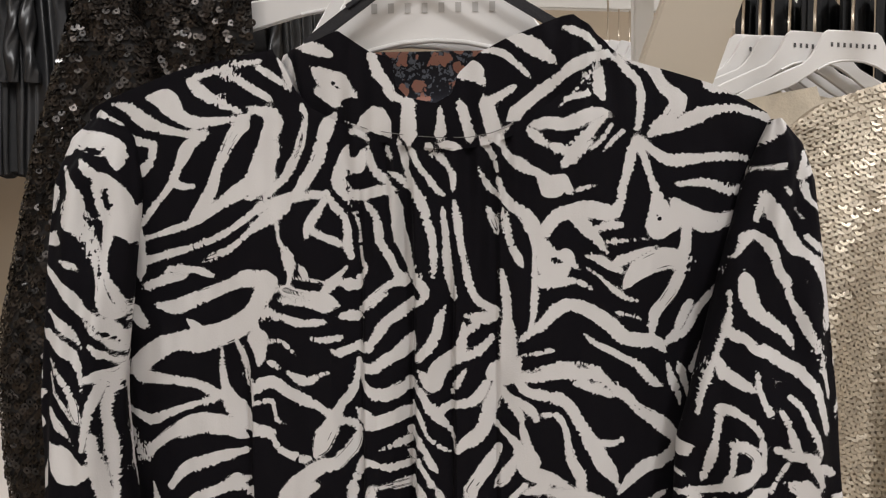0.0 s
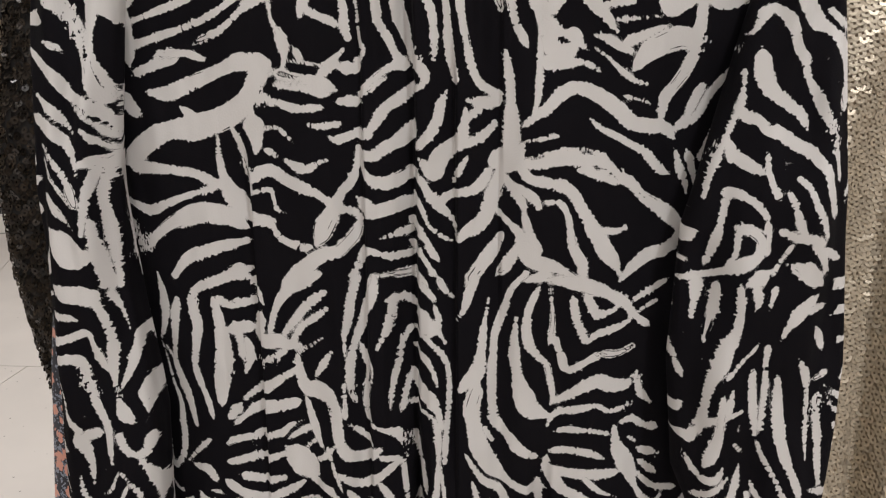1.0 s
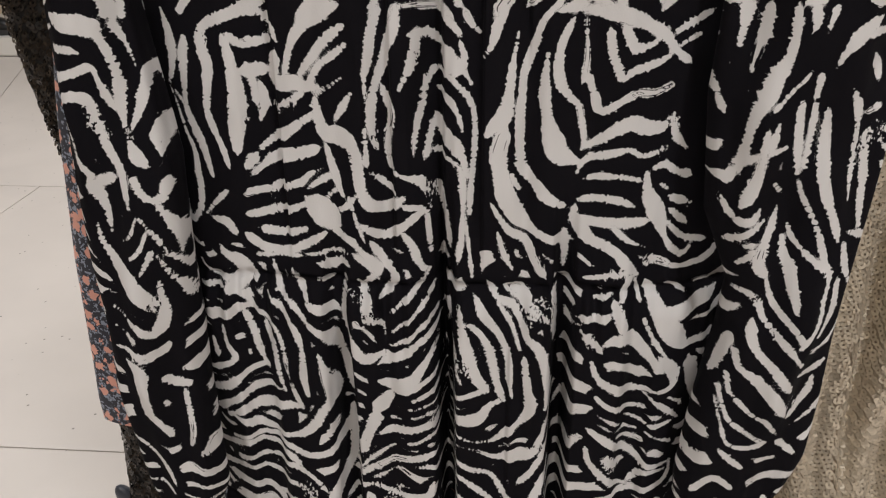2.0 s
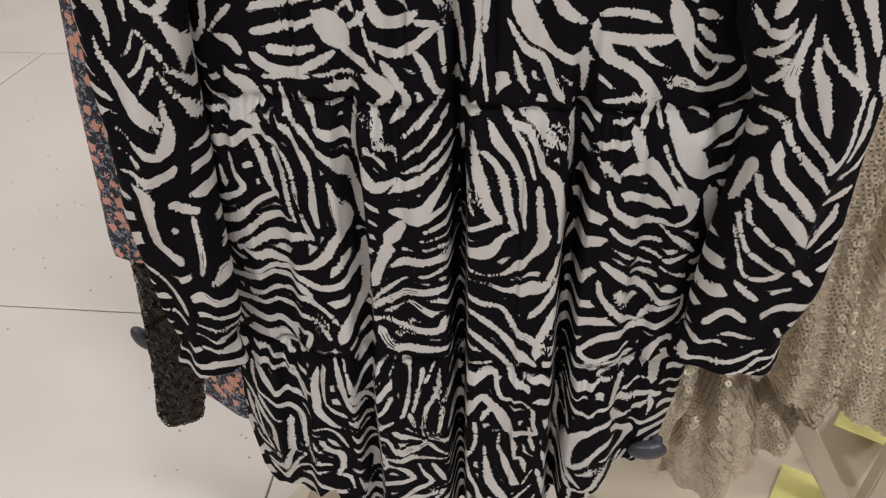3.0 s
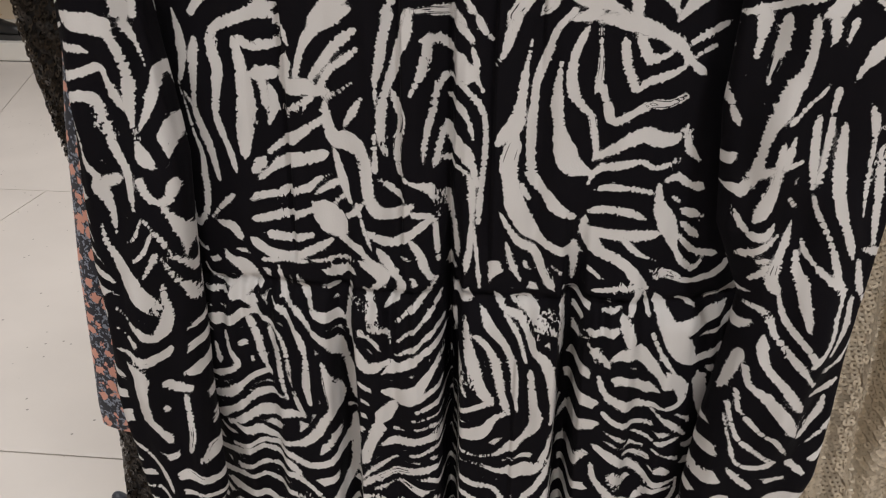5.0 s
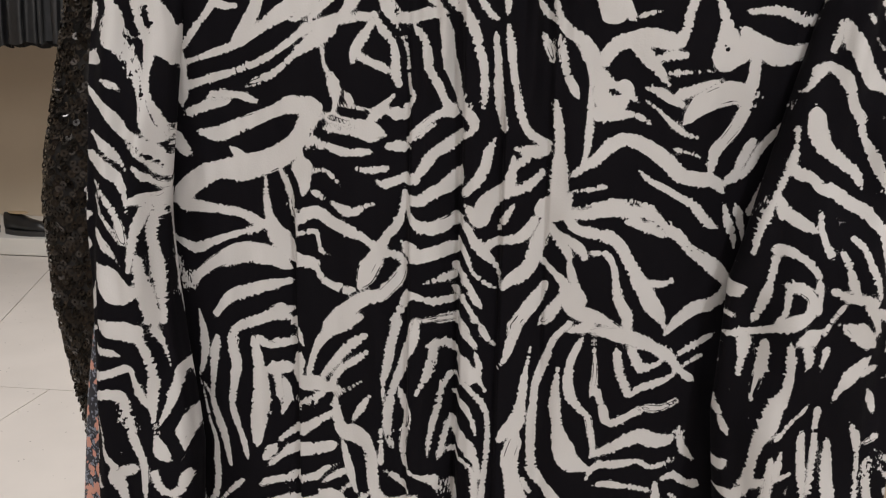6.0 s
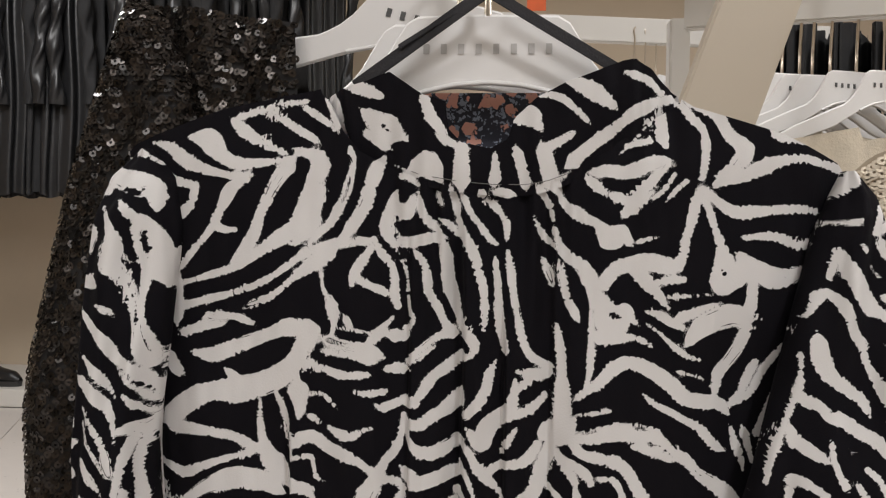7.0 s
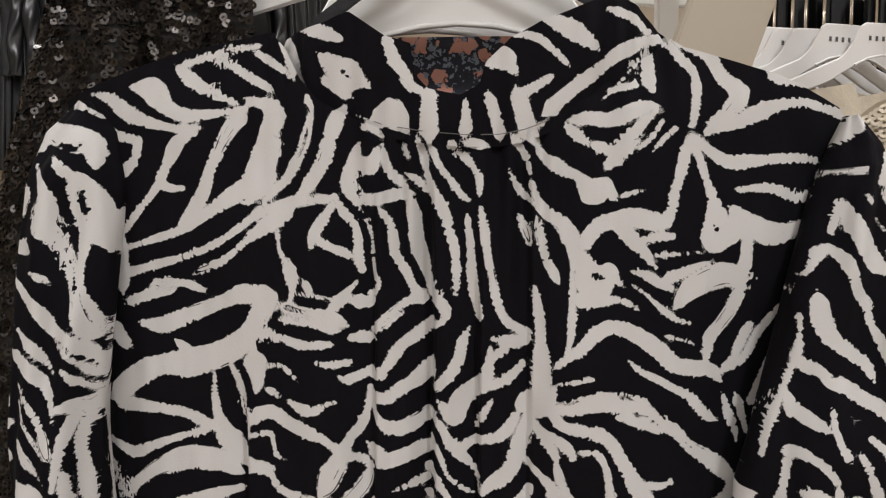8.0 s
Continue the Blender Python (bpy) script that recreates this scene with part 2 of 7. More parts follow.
# ---- the print: brush marks on the cloth, in millimetres across and up ----
class Cloth:
    def __init__(self, below, room):
        self.marks, self.below, self.room = [], below, room

    def white(self, *pts):
        self.marks.append((1, pts))

    def black(self, *pts):
        self.marks.append((-1, pts))

    def dye(self, x, z):
        """How far inside (plus) or outside (minus) a brush mark the cloth lies, in millimetres."""
        X, Z = x.reshape(-1) * 1000, z.reshape(-1) * 1000
        d, run = np.full(X.shape, -15.0), X + 0.6 * Z
        for order, (sign, pts) in enumerate(self.marks):
            P = np.array(pts, float)
            P[:, 2] = P[:, 2] * 0.98
            # rounded path through the points
            if len(P) > 2:
                t = np.linspace(0, len(P) - 1, 4 * (len(P) - 1) + 1)
                k = np.clip(np.floor(t).astype(int), 0, len(P) - 2)
                f = (t - k)[:, None]
                p0, p1, p2, p3 = P[np.clip(k - 1, 0, None)], P[k], P[k + 1], P[np.clip(k + 2, None, len(P) - 1)]
                P = 0.5 * (2 * p1 + (p2 - p0) * f + (2 * p0 - 5 * p1 + 4 * p2 - p3) * f**2 + (3 * p1 - p0 - 3 * p2 + p3) * f**3)
            a, b = P[0] - P[1], P[-1] - P[-2]
            a, b = a / max(np.hypot(a[0], a[1]), 0.1), b / max(np.hypot(b[0], b[1]), 0.1)
            P = np.vstack([[P[0][0] + 0.9 * P[0][2] * a[0], P[0][1] + 0.9 * P[0][2] * a[1], 0], P, [P[-1][0] + 0.9 * P[-1][2] * b[0], P[-1][1] + 0.9 * P[-1][2] * b[1], 0]])
            w = max(P[:, 2].max(), 1) / 2 + 15
            near = np.where((X > P[:, 0].min() - w) & (X < P[:, 0].max() + w) & (Z > P[:, 1].min() - w) & (Z < P[:, 1].max() + w))[0]
            if not len(near):
                continue
            x0, z0 = X[near], Z[near]
            best, along, gone = np.full(len(near), -15.0), np.zeros(len(near)), 37.0 * order
            for a, b in zip(P[:-1], P[1:]):
                e = b[:2] - a[:2]
                f = np.clip(((x0 - a[0]) * e[0] + (z0 - a[1]) * e[1]) / max(e @ e, 1e-6), 0, 1)
                dist = np.hypot(x0 - a[0] - f * e[0], z0 - a[1] - f * e[1])
                inside = (a[2] + f * (b[2] - a[2])) / 2 - dist
                along = np.where(inside > best, gone + f * math.sqrt(e @ e), along)
                best = np.maximum(best, inside)
                gone += math.sqrt(e @ e)
            wins = best > d[near] if sign > 0 else -best < d[near]
            run[near] = np.where(wins, along, run[near])
            d[near] = np.where(wins, sign * best, d[near])
        # finer stripes that fill the plain stretches between the large marks
        way = 1.9 * np.sin(X / 27 + 1.3 + Z / 75) + 1.5 * np.sin(Z / 34 + X / 43)
        stripe = 3.4 * np.sin(Z / 2.9 + 2.6 * way + 0.9 * np.sin(X / 9 + 2 * way) + 1.2 * np.sin(Z / 12 + X / 15)) - 1.3 + 0.9 * np.sin(X / 17 - Z / 13)
        d = np.maximum(d, np.minimum(stripe, (-d - self.room) * 0.9) * (Z < self.below) - 15.0 * (Z >= self.below))
        return d.reshape(x.shape), run.reshape(x.shape)


BODY, LEFT, RIGHT = Cloth(995, 5.6), Cloth(1400, 8.0), Cloth(1400, 8.0)
# -- marks --
BODY.white((-75, 1405, 2.1), (-94, 1402, 4.1), (-116, 1395, 2.8))
BODY.white((-96, 1399, 6.2), (-83, 1391, 5.5), (-68, 1382, 4.1))
BODY.white((-75, 1401, 3.4), (-64, 1394, 4.8), (-54, 1386, 2.0))
BODY.white((-119, 1394, 3.5), (-112, 1388, 6.9), (-99, 1380, 5.5), (-86, 1374, 3.4))
BODY.white((-144, 1384, 3.5), (-133, 1382, 13.2), (-124, 1372, 9.0), (-111, 1367, 6.9), (-93, 1369, 4.8), (-82, 1369, 4.1))
BODY.white((-84, 1366, 10.2), (-91, 1356, 8.5), (-99, 1339, 6.8), (-104, 1324, 8.2), (-115, 1309, 5.5))
BODY.white((-79, 1376, 2.7), (-67, 1371, 6.8), (-68, 1359, 8.2), (-68, 1348, 15.6), (-77, 1332, 12.3), (-93, 1321, 8.9), (-113, 1308, 4.8), (-134, 1301, 4.2), (-149, 1297, 2.1))
BODY.white((-171, 1381, 2.1), (-159, 1378, 5.6), (-148, 1370, 7.7), (-133, 1364, 5.5), (-118, 1361, 4.8), (-107, 1361, 4.8))
BODY.white((-109, 1359, 6.2), (-118, 1353, 9.0), (-123, 1343, 6.9), (-128, 1333, 6.9), (-122, 1329, 5.5), (-115, 1329, 3.4))
BODY.white((-128, 1332, 6.2), (-136, 1323, 4.9), (-144, 1314, 4.9), (-152, 1305, 2.8))
BODY.white((-192, 1372, 2.9), (-174, 1365, 5.0), (-155, 1358, 4.9), (-140, 1355, 2.8))
BODY.white((-141, 1354, 4.9), (-144, 1344, 7.0), (-153, 1337, 7.0), (-164, 1328, 5.0), (-168, 1325, 2.8))
BODY.white((-149, 1283, 4.9), (-131, 1288, 4.9), (-112, 1293, 4.1), (-93, 1301, 4.1), (-79, 1311, 4.1), (-65, 1319, 4.8), (-55, 1321, 6.1), (-38, 1324, 4.1))
BODY.white((-108, 1284, 2.1), (-90, 1292, 4.1), (-79, 1301, 4.1), (-65, 1309, 4.8), (-55, 1317, 4.1))
BODY.white((-131, 1277, 5.6), (-116, 1278, 4.8), (-105, 1275, 3.4))
BODY.white((-203, 1362, 8.7), (-192, 1360, 13.0), (-179, 1353, 15.7), (-168, 1346, 14.2), (-173, 1337, 7.8))
BODY.white((-211, 1348, 2.2), (-204, 1356, 4.3), (-196, 1360, 5.8))
BODY.black((-184, 1353, 2.9), (-175, 1353, 2.9))
BODY.black((-168, 1326, 1.4), (-166, 1318, 1.4))
BODY.white((-10, 1364, 8.1), (-2, 1367, 16.2), (4, 1361, 7.4))
BODY.white((18, 1375, 10.1), (18, 1359, 10.8))
BODY.white((37, 1372, 3.4), (37, 1359, 6.0))
BODY.white((49, 1375, 7.4), (54, 1357, 5.4))
BODY.white((64, 1375, 8.0), (69, 1358, 8.7))
BODY.white((-20, 1367, 1.4), (-7, 1362, 1.3), (6, 1358, 1.3))
BODY.white((64, 1356, 1.3), (77, 1362, 1.3))
BODY.white((-4, 1406, 4.8), (0, 1395, 7.5), (7, 1386, 4.7))
BODY.white((7, 1382, 4.7), (17, 1377, 4.0))
BODY.white((-56, 1418, 4.8), (-44, 1413, 8.3), (-30, 1407, 4.1))
BODY.white((-62, 1410, 4.1), (-58, 1401, 7.5), (-55, 1390, 4.8))
BODY.white((-38, 1397, 7.5), (-29, 1390, 15.7), (-22, 1386, 12.2))
BODY.white((-38, 1386, 6.1), (-27, 1379, 6.8))
BODY.white((61, 1407, 3.4), (74, 1405, 5.4), (89, 1392, 2.7))
BODY.white((46, 1393, 4.1), (56, 1395, 12.2), (61, 1389, 6.1))
BODY.white((79, 1385, 4.0), (71, 1380, 4.7), (62, 1377, 3.4))
BODY.white((78, 1415, 5.4), (90, 1410, 10.1), (103, 1401, 4.0))
BODY.white((145, 1409, 4.0), (131, 1405, 5.4), (117, 1399, 7.4), (103, 1388, 6.7), (91, 1379, 7.4), (81, 1370, 8.7))
BODY.white((141, 1404, 3.4), (148, 1395, 4.7), (154, 1388, 4.7), (155, 1377, 6.0), (153, 1362, 2.7))
BODY.white((146, 1404, 3.4), (161, 1398, 6.7), (167, 1387, 6.7), (177, 1378, 10.7), (173, 1370, 9.3), (165, 1362, 7.3), (160, 1357, 2.7))
BODY.white((130, 1398, 6.0), (131, 1384, 7.3), (133, 1378, 2.7))
BODY.white((94, 1365, 4.7), (111, 1364, 7.3), (127, 1370, 7.3), (134, 1371, 2.7))
BODY.white((126, 1395, 1.0), (114, 1381, 1.7), (107, 1374, 1.0))
BODY.white((111, 1379, 2.7), (124, 1382, 4.0))
BODY.white((112, 1420, 4.1), (122, 1417, 4.7), (131, 1410, 3.4))
BODY.white((-17, 1361, 3.4), (-10, 1359, 4.7))
BODY.white((175, 1317, 6.7), (185, 1310, 10.7), (197, 1305, 12.8), (213, 1309, 8.8), (233, 1317, 9.0))
BODY.white((153, 1355, 2.7), (167, 1344, 6.0), (177, 1342, 7.3), (198, 1344, 6.0), (216, 1344, 4.7), (231, 1340, 2.1))
BODY.white((176, 1328, 2.7), (194, 1329, 5.4), (211, 1324, 6.8), (224, 1330, 5.5), (234, 1331, 2.1))
BODY.white((162, 1358, 2.7), (177, 1363, 6.6), (190, 1369, 8.0), (208, 1373, 6.0), (226, 1370, 5.4), (245, 1364, 5.5), (257, 1354, 5.5))
BODY.white((193, 1390, 4.0), (198, 1385, 6.0), (212, 1383, 4.7), (228, 1379, 2.7))
BODY.white((235, 1356, 2.7), (243, 1357, 2.1))
BODY.black((-28, 1390, 1.4), (-24, 1386, 1.7))
BODY.white((-157, 1217, 12.9), (-145, 1226, 13.5), (-129, 1233, 11.2), (-110, 1235, 15.9), (-89, 1243, 13.7), (-76, 1254, 11.6), (-72, 1264, 10.2))
BODY.white((-141, 1255, 3.5), (-127, 1255, 9.7), (-112, 1261, 9.6), (-94, 1268, 6.8), (-79, 1273, 11.5), (-67, 1268, 7.5))
BODY.white((-120, 1246, 3.5), (-115, 1242, 6.9))
BODY.white((-149, 1267, 4.2), (-134, 1272, 6.2), (-121, 1274, 3.4))
BODY.white((-159, 1249, 10.7), (-153, 1244, 8.5), (-148, 1241, 2.1))
BODY.white((-155, 1210, 7.2), (-134, 1209, 6.4), (-115, 1207, 6.3), (-100, 1200, 4.9), (-88, 1195, 4.2))
BODY.white((-164, 1188, 2.9), (-148, 1183, 7.2), (-135, 1188, 5.7), (-119, 1194, 3.5), (-104, 1198, 2.8))
BODY.white((-163, 1175, 2.2), (-156, 1160, 7.3), (-145, 1167, 7.2), (-132, 1176, 8.5), (-116, 1182, 13.4), (-101, 1181, 11.9), (-90, 1175, 7.7))
BODY.white((-99, 1230, 2.8), (-99, 1216, 4.2), (-97, 1202, 6.3), (-91, 1190, 11.2), (-83, 1181, 8.4), (-68, 1179, 5.6))
BODY.white((-90, 1236, 1.4), (-85, 1225, 4.1), (-82, 1210, 3.5), (-80, 1195, 2.1))
BODY.white((-134, 1142, 5.0), (-125, 1153, 7.1), (-109, 1160, 7.8), (-87, 1164, 4.2))
BODY.white((175, 1234, 4.1), (184, 1240, 6.1), (192, 1254, 6.1), (203, 1266, 4.8))
BODY.white((189, 1216, 4.1), (197, 1236, 3.4), (207, 1257, 2.8))
BODY.white((181, 1216, 6.2), (186, 1202, 2.8), (189, 1195, 1.4))
LEFT.white((-210, 822, 2.5), (-202, 794, 5.2), (-190, 790, 5.1))
BODY.white((-126, 984, 4.3), (-118, 974, 5.1), (-117, 967, 10.2), (-126, 960, 6.6), (-114, 955, 5.2))
BODY.white((-148, 961, 3.7), (-132, 962, 4.4))
BODY.white((-141, 941, 9.1), (-130, 942, 7.5), (-116, 948, 5.2), (-108, 945, 3.7))
BODY.white((-95, 979, 2.8), (-91, 961, 3.6), (-82, 954, 3.6), (-72, 939, 5.2), (-60, 929, 6.7), (-53, 911, 6.1), (-50, 893, 7.0), (-49, 876, 4.7))
BODY.white((-115, 953, 3.0), (-105, 942, 3.7), (-96, 933, 3.0), (-92, 916, 3.8), (-91, 899, 4.3), (-87, 881, 3.6), (-83, 871, 3.6))
BODY.white((-117, 942, 5.2), (-113, 926, 5.3), (-110, 909, 4.6), (-106, 898, 2.0))
BODY.white((-103, 934, 5.3), (-99, 920, 5.3), (-97, 898, 4.7), (-94, 882, 2.4))
BODY.white((-99, 957, 1.8), (-90, 948, 3.7), (-82, 934, 5.2), (-78, 917, 4.5), (-79, 898, 7.0), (-77, 881, 2.8))
BODY.white((-81, 974, 1.8), (-75, 965, 5.0), (-72, 957, 2.9))
BODY.white((-69, 953, 6.5), (-58, 950, 8.0), (-52, 946, 2.9))
BODY.white((-63, 970, 3.6), (-56, 969, 2.9))
BODY.white((-66, 914, 3.8), (-63, 897, 7.0), (-60, 878, 8.7), (-67, 867, 5.6), (-75, 853, 7.3), (-89, 842, 4.9), (-106, 841, 5.0), (-122, 845, 7.5), (-135, 849, 5.0))
BODY.white((-134, 931, 3.1), (-132, 918, 3.9), (-128, 906, 4.7), (-144, 895, 4.8), (-151, 893, 3.2))
BODY.white((-143, 920, 2.3), (-142, 908, 4.7))
BODY.white((-154, 872, 4.1), (-137, 880, 6.5), (-126, 890, 4.8), (-108, 900, 3.9))
BODY.white((-150, 854, 6.7), (-129, 871, 5.7), (-110, 882, 5.6), (-96, 882, 2.4))
BODY.white((-143, 849, 3.4), (-127, 859, 7.4), (-103, 867, 8.9), (-84, 870, 3.2))
BODY.white((-158, 815, 5.3), (-127, 826, 5.1), (-104, 826, 5.9), (-90, 815, 3.4))
BODY.white((-142, 828, 2.6), (-107, 835, 5.0), (-86, 826, 5.8), (-65, 829, 6.6), (-46, 850, 6.5))
BODY.white((-140, 807, 3.5), (-110, 814, 4.3), (-84, 808, 4.2), (-71, 795, 2.6))
BODY.white((-166, 790, 6.3), (-137, 800, 3.5), (-108, 798, 5.2), (-86, 791, 3.5), (-78, 779, 3.5))
BODY.white((-150, 784, 7.2), (-124, 782, 6.2), (-110, 771, 6.2))
BODY.white((-46, 972, 3.5), (-47, 956, 5.0), (-48, 940, 4.4), (-41, 924, 7.5), (-34, 916, 8.3), (-23, 921, 6.0), (-14, 921, 3.0))
BODY.white((-36, 971, 2.8), (-31, 961, 8.6), (-30, 949, 7.3), (-21, 945, 2.9), (-19, 934, 1.5))
BODY.white((-33, 991, 4.8), (-23, 980, 7.0), (-31, 971, 4.2))
BODY.white((-16, 984, 2.8), (-12, 973, 4.2), (-21, 962, 3.6))
BODY.white((10, 978, 2.8), (-1, 964, 4.3), (-14, 954, 2.9))
BODY.white((12, 965, 2.8), (3, 953, 4.0), (-13, 940, 2.9))
BODY.white((12, 947, 4.3), (-3, 934, 3.7), (-18, 927, 1.9))
BODY.white((13, 936, 5.1), (-4, 924, 6.7), (-19, 916, 7.5))
BODY.white((13, 922, 4.5), (4, 908, 7.5), (-7, 895, 13.8), (-20, 897, 8.4))
BODY.white((13, 900, 4.6), (-1, 893, 6.1))
BODY.white((13, 887, 5.4), (-1, 883, 3.9))
BODY.white((-25, 877, 12.5), (-19, 886, 9.3))
BODY.white((-29, 865, 9.5), (-35, 850, 7.3), (-41, 835, 8.2))
BODY.white((13, 876, 1.9), (-5, 875, 2.3))
BODY.white((11, 857, 7.2), (-13, 855, 8.0), (-26, 850, 4.8))
BODY.white((13, 847, 2.4), (-6, 842, 2.4))
BODY.white((10, 829, 4.9), (-15, 825, 5.8), (-36, 815, 5.0), (-49, 806, 3.4))
BODY.white((-50, 855, 5.6), (-51, 830, 7.4), (-53, 809, 5.9), (-61, 794, 8.6), (-67, 780, 8.7))
BODY.white((-44, 815, 2.5), (-27, 832, 2.5), (-17, 838, 1.2))
BODY.white((-50, 798, 5.1), (-32, 800, 2.5), (-16, 790, 5.1), (6, 791, 6.8), (10, 800, 5.9))
BODY.white((-37, 788, 6.9), (-29, 773, 5.2), (-8, 771, 6.9), (11, 772, 4.3))
BODY.white((-51, 782, 5.2), (-62, 768, 3.5))
BODY.white((30, 956, 2.8), (32, 940, 6.5), (35, 924, 8.1), (39, 907, 8.3), (47, 894, 5.3))
BODY.white((46, 892, 4.6), (38, 889, 4.6), (23, 884, 3.1))
BODY.white((30, 946, 2.9), (37, 944, 3.6), (48, 930, 4.4), (52, 916, 5.2), (55, 899, 3.8), (60, 883, 5.4))
BODY.white((57, 881, 4.6), (50, 878, 6.2), (42, 868, 11.7), (27, 867, 7.8), (19, 870, 3.9))
BODY.white((26, 923, 3.0), (28, 906, 3.8), (31, 899, 2.3))
BODY.white((40, 962, 2.8), (46, 950, 7.9), (53, 943, 6.5), (59, 931, 4.4), (63, 916, 4.4), (64, 899, 3.8), (66, 886, 2.3))
BODY.white((49, 970, 2.8), (54, 964, 4.2), (65, 957, 4.2), (71, 946, 4.3), (75, 934, 5.1), (83, 926, 7.3), (88, 909, 5.2), (91, 887, 5.3), (90, 877, 2.3))
BODY.white((56, 959, 2.1), (64, 945, 2.9), (70, 925, 2.2))
BODY.white((61, 968, 4.2), (72, 963, 9.1), (77, 954, 6.4), (87, 949, 3.6))
BODY.white((74, 915, 4.4), (76, 895, 6.0), (79, 877, 7.7), (72, 863, 5.5), (62, 853, 7.1), (51, 847, 3.2), (35, 849, 2.4), (23, 855, 3.2))
BODY.white((21, 844, 2.4), (39, 841, 2.4), (55, 832, 4.0), (71, 833, 12.1), (83, 839, 6.4), (91, 864, 3.1), (96, 878, 1.9))
BODY.white((19, 835, 3.2), (35, 823, 5.7), (52, 817, 4.1), (63, 796, 5.9), (77, 785, 6.8))
BODY.white((21, 819, 3.3), (39, 807, 5.8), (52, 794, 4.2), (66, 774, 6.8), (76, 766, 4.3))
BODY.white((23, 798, 3.4), (36, 788, 5.1), (49, 775, 4.3), (61, 759, 2.6))
BODY.white((73, 808, 5.0), (84, 824, 4.9), (92, 845, 4.0))
BODY.white((79, 775, 6.8), (82, 792, 6.7), (91, 814, 5.7))
BODY.white((91, 966, 2.8), (92, 946, 4.3), (94, 926, 2.9))
BODY.white((110, 976, 2.7), (122, 979, 3.4), (138, 980, 2.0))
BODY.white((117, 964, 2.8), (127, 966, 2.8))
BODY.white((111, 951, 5.7), (125, 953, 6.3))
BODY.white((114, 937, 7.2), (121, 930, 5.1))
BODY.white((131, 959, 7.0), (136, 946, 7.1))
BODY.white((135, 966, 5.5), (139, 977, 3.4))
BODY.white((127, 934, 4.3), (141, 937, 9.3), (154, 922, 6.6), (164, 910, 6.7))
BODY.white((143, 974, 2.1), (146, 962, 2.8))
BODY.white((151, 970, 5.5), (161, 950, 12.0), (170, 937, 15.9), (181, 927, 7.3), (198, 931, 5.9))
BODY.white((150, 949, 2.8), (158, 932, 3.6), (167, 920, 2.9))
BODY.white((167, 951, 9.2), (181, 955, 10.6), (195, 961, 6.4))
BODY.white((164, 971, 2.8), (175, 966, 3.5))
BODY.white((166, 916, 7.4), (174, 906, 9.7), (174, 893, 4.6), (155, 891, 4.5), (135, 897, 8.3), (123, 906, 5.2), (118, 918, 2.9))
BODY.white((123, 890, 3.0), (133, 881, 4.6), (157, 875, 3.1))
BODY.white((157, 887, 3.0), (173, 874, 3.9), (183, 863, 2.4))
BODY.white((125, 874, 1.9), (139, 865, 1.9))
BODY.white((146, 869, 2.3), (162, 860, 3.1), (177, 862, 2.4))
BODY.white((161, 853, 2.0), (178, 843, 2.4))
BODY.white((120, 860, 4.7), (134, 848, 7.1), (151, 834, 4.8), (165, 821, 4.9), (181, 823, 3.3))
BODY.white((141, 852, 2.4), (158, 844, 4.0))
BODY.white((119, 841, 4.0), (124, 825, 4.9), (143, 804, 4.1), (156, 799, 3.3))
BODY.white((112, 777, 3.4), (124, 788, 6.7), (144, 793, 7.5), (165, 798, 5.9), (180, 807, 4.2), (182, 823, 2.5))
BODY.white((155, 805, 7.5), (162, 814, 4.9), (178, 816, 2.5))
BODY.white((118, 759, 3.5), (135, 765, 3.0), (151, 768, 2.1))
BODY.white((170, 747, 7.1), (173, 763, 9.6), (183, 762, 3.5))
BODY.white((186, 909, 9.0), (191, 889, 9.2), (197, 867, 6.3))
BODY.white((-149, 763, 5.5), (-127, 767, 9.0), (-112, 759, 7.2))
BODY.white((-113, 776, 3.5), (-94, 778, 3.5), (-104, 755, 4.5), (-112, 772, 2.7))
BODY.white((25, 759, 4.4), (45, 765, 3.5))
RIGHT.white((186, 812, 5.5), (191, 810, 4.7), (202, 811, 3.9), (208, 810, 1.9))
RIGHT.white((202, 817, 1.9), (211, 822, 3.8), (223, 820, 2.7))
RIGHT.white((182, 801, 3.6), (182, 794, 5.6), (192, 794, 3.2), (205, 795, 3.1), (217, 799, 3.1), (229, 808, 3.1), (235, 810, 1.5))
RIGHT.white((212, 784, 3.6), (223, 789, 3.2), (232, 802, 3.1), (249, 800, 2.0))
RIGHT.white((222, 781, 2.8), (233, 791, 2.8), (245, 799, 2.0))
RIGHT.white((237, 827, 2.7), (243, 818, 1.9))
BODY.white((-175, 1337, 10.7), (-165, 1319, 8.5), (-158, 1303, 12.0), (-155, 1288, 12.0), (-154, 1277, 8.5))
BODY.white((-178, 1327, 5.7), (-178, 1307, 8.6), (-181, 1290, 5.1), (-181, 1274, 2.2))
BODY.white((-145, 768, 4.9), (-130, 767, 5.9), (-122, 757, 6.9), (-114, 749, 4.0))
BODY.white((-148, 752, 3.0), (-132, 751, 2.5), (-122, 742, 2.5), (-114, 735, 2.0))
BODY.white((-148, 741, 5.0), (-134, 741, 4.5), (-121, 735, 3.5), (-110, 726, 7.1), (-107, 719, 6.1), (-105, 709, 3.1))
BODY.white((-145, 734, 6.1), (-139, 722, 6.1), (-131, 713, 6.2), (-121, 714, 5.1), (-110, 709, 5.1))
BODY.white((-152, 733, 2.0), (-153, 721, 3.1), (-150, 710, 2.6))
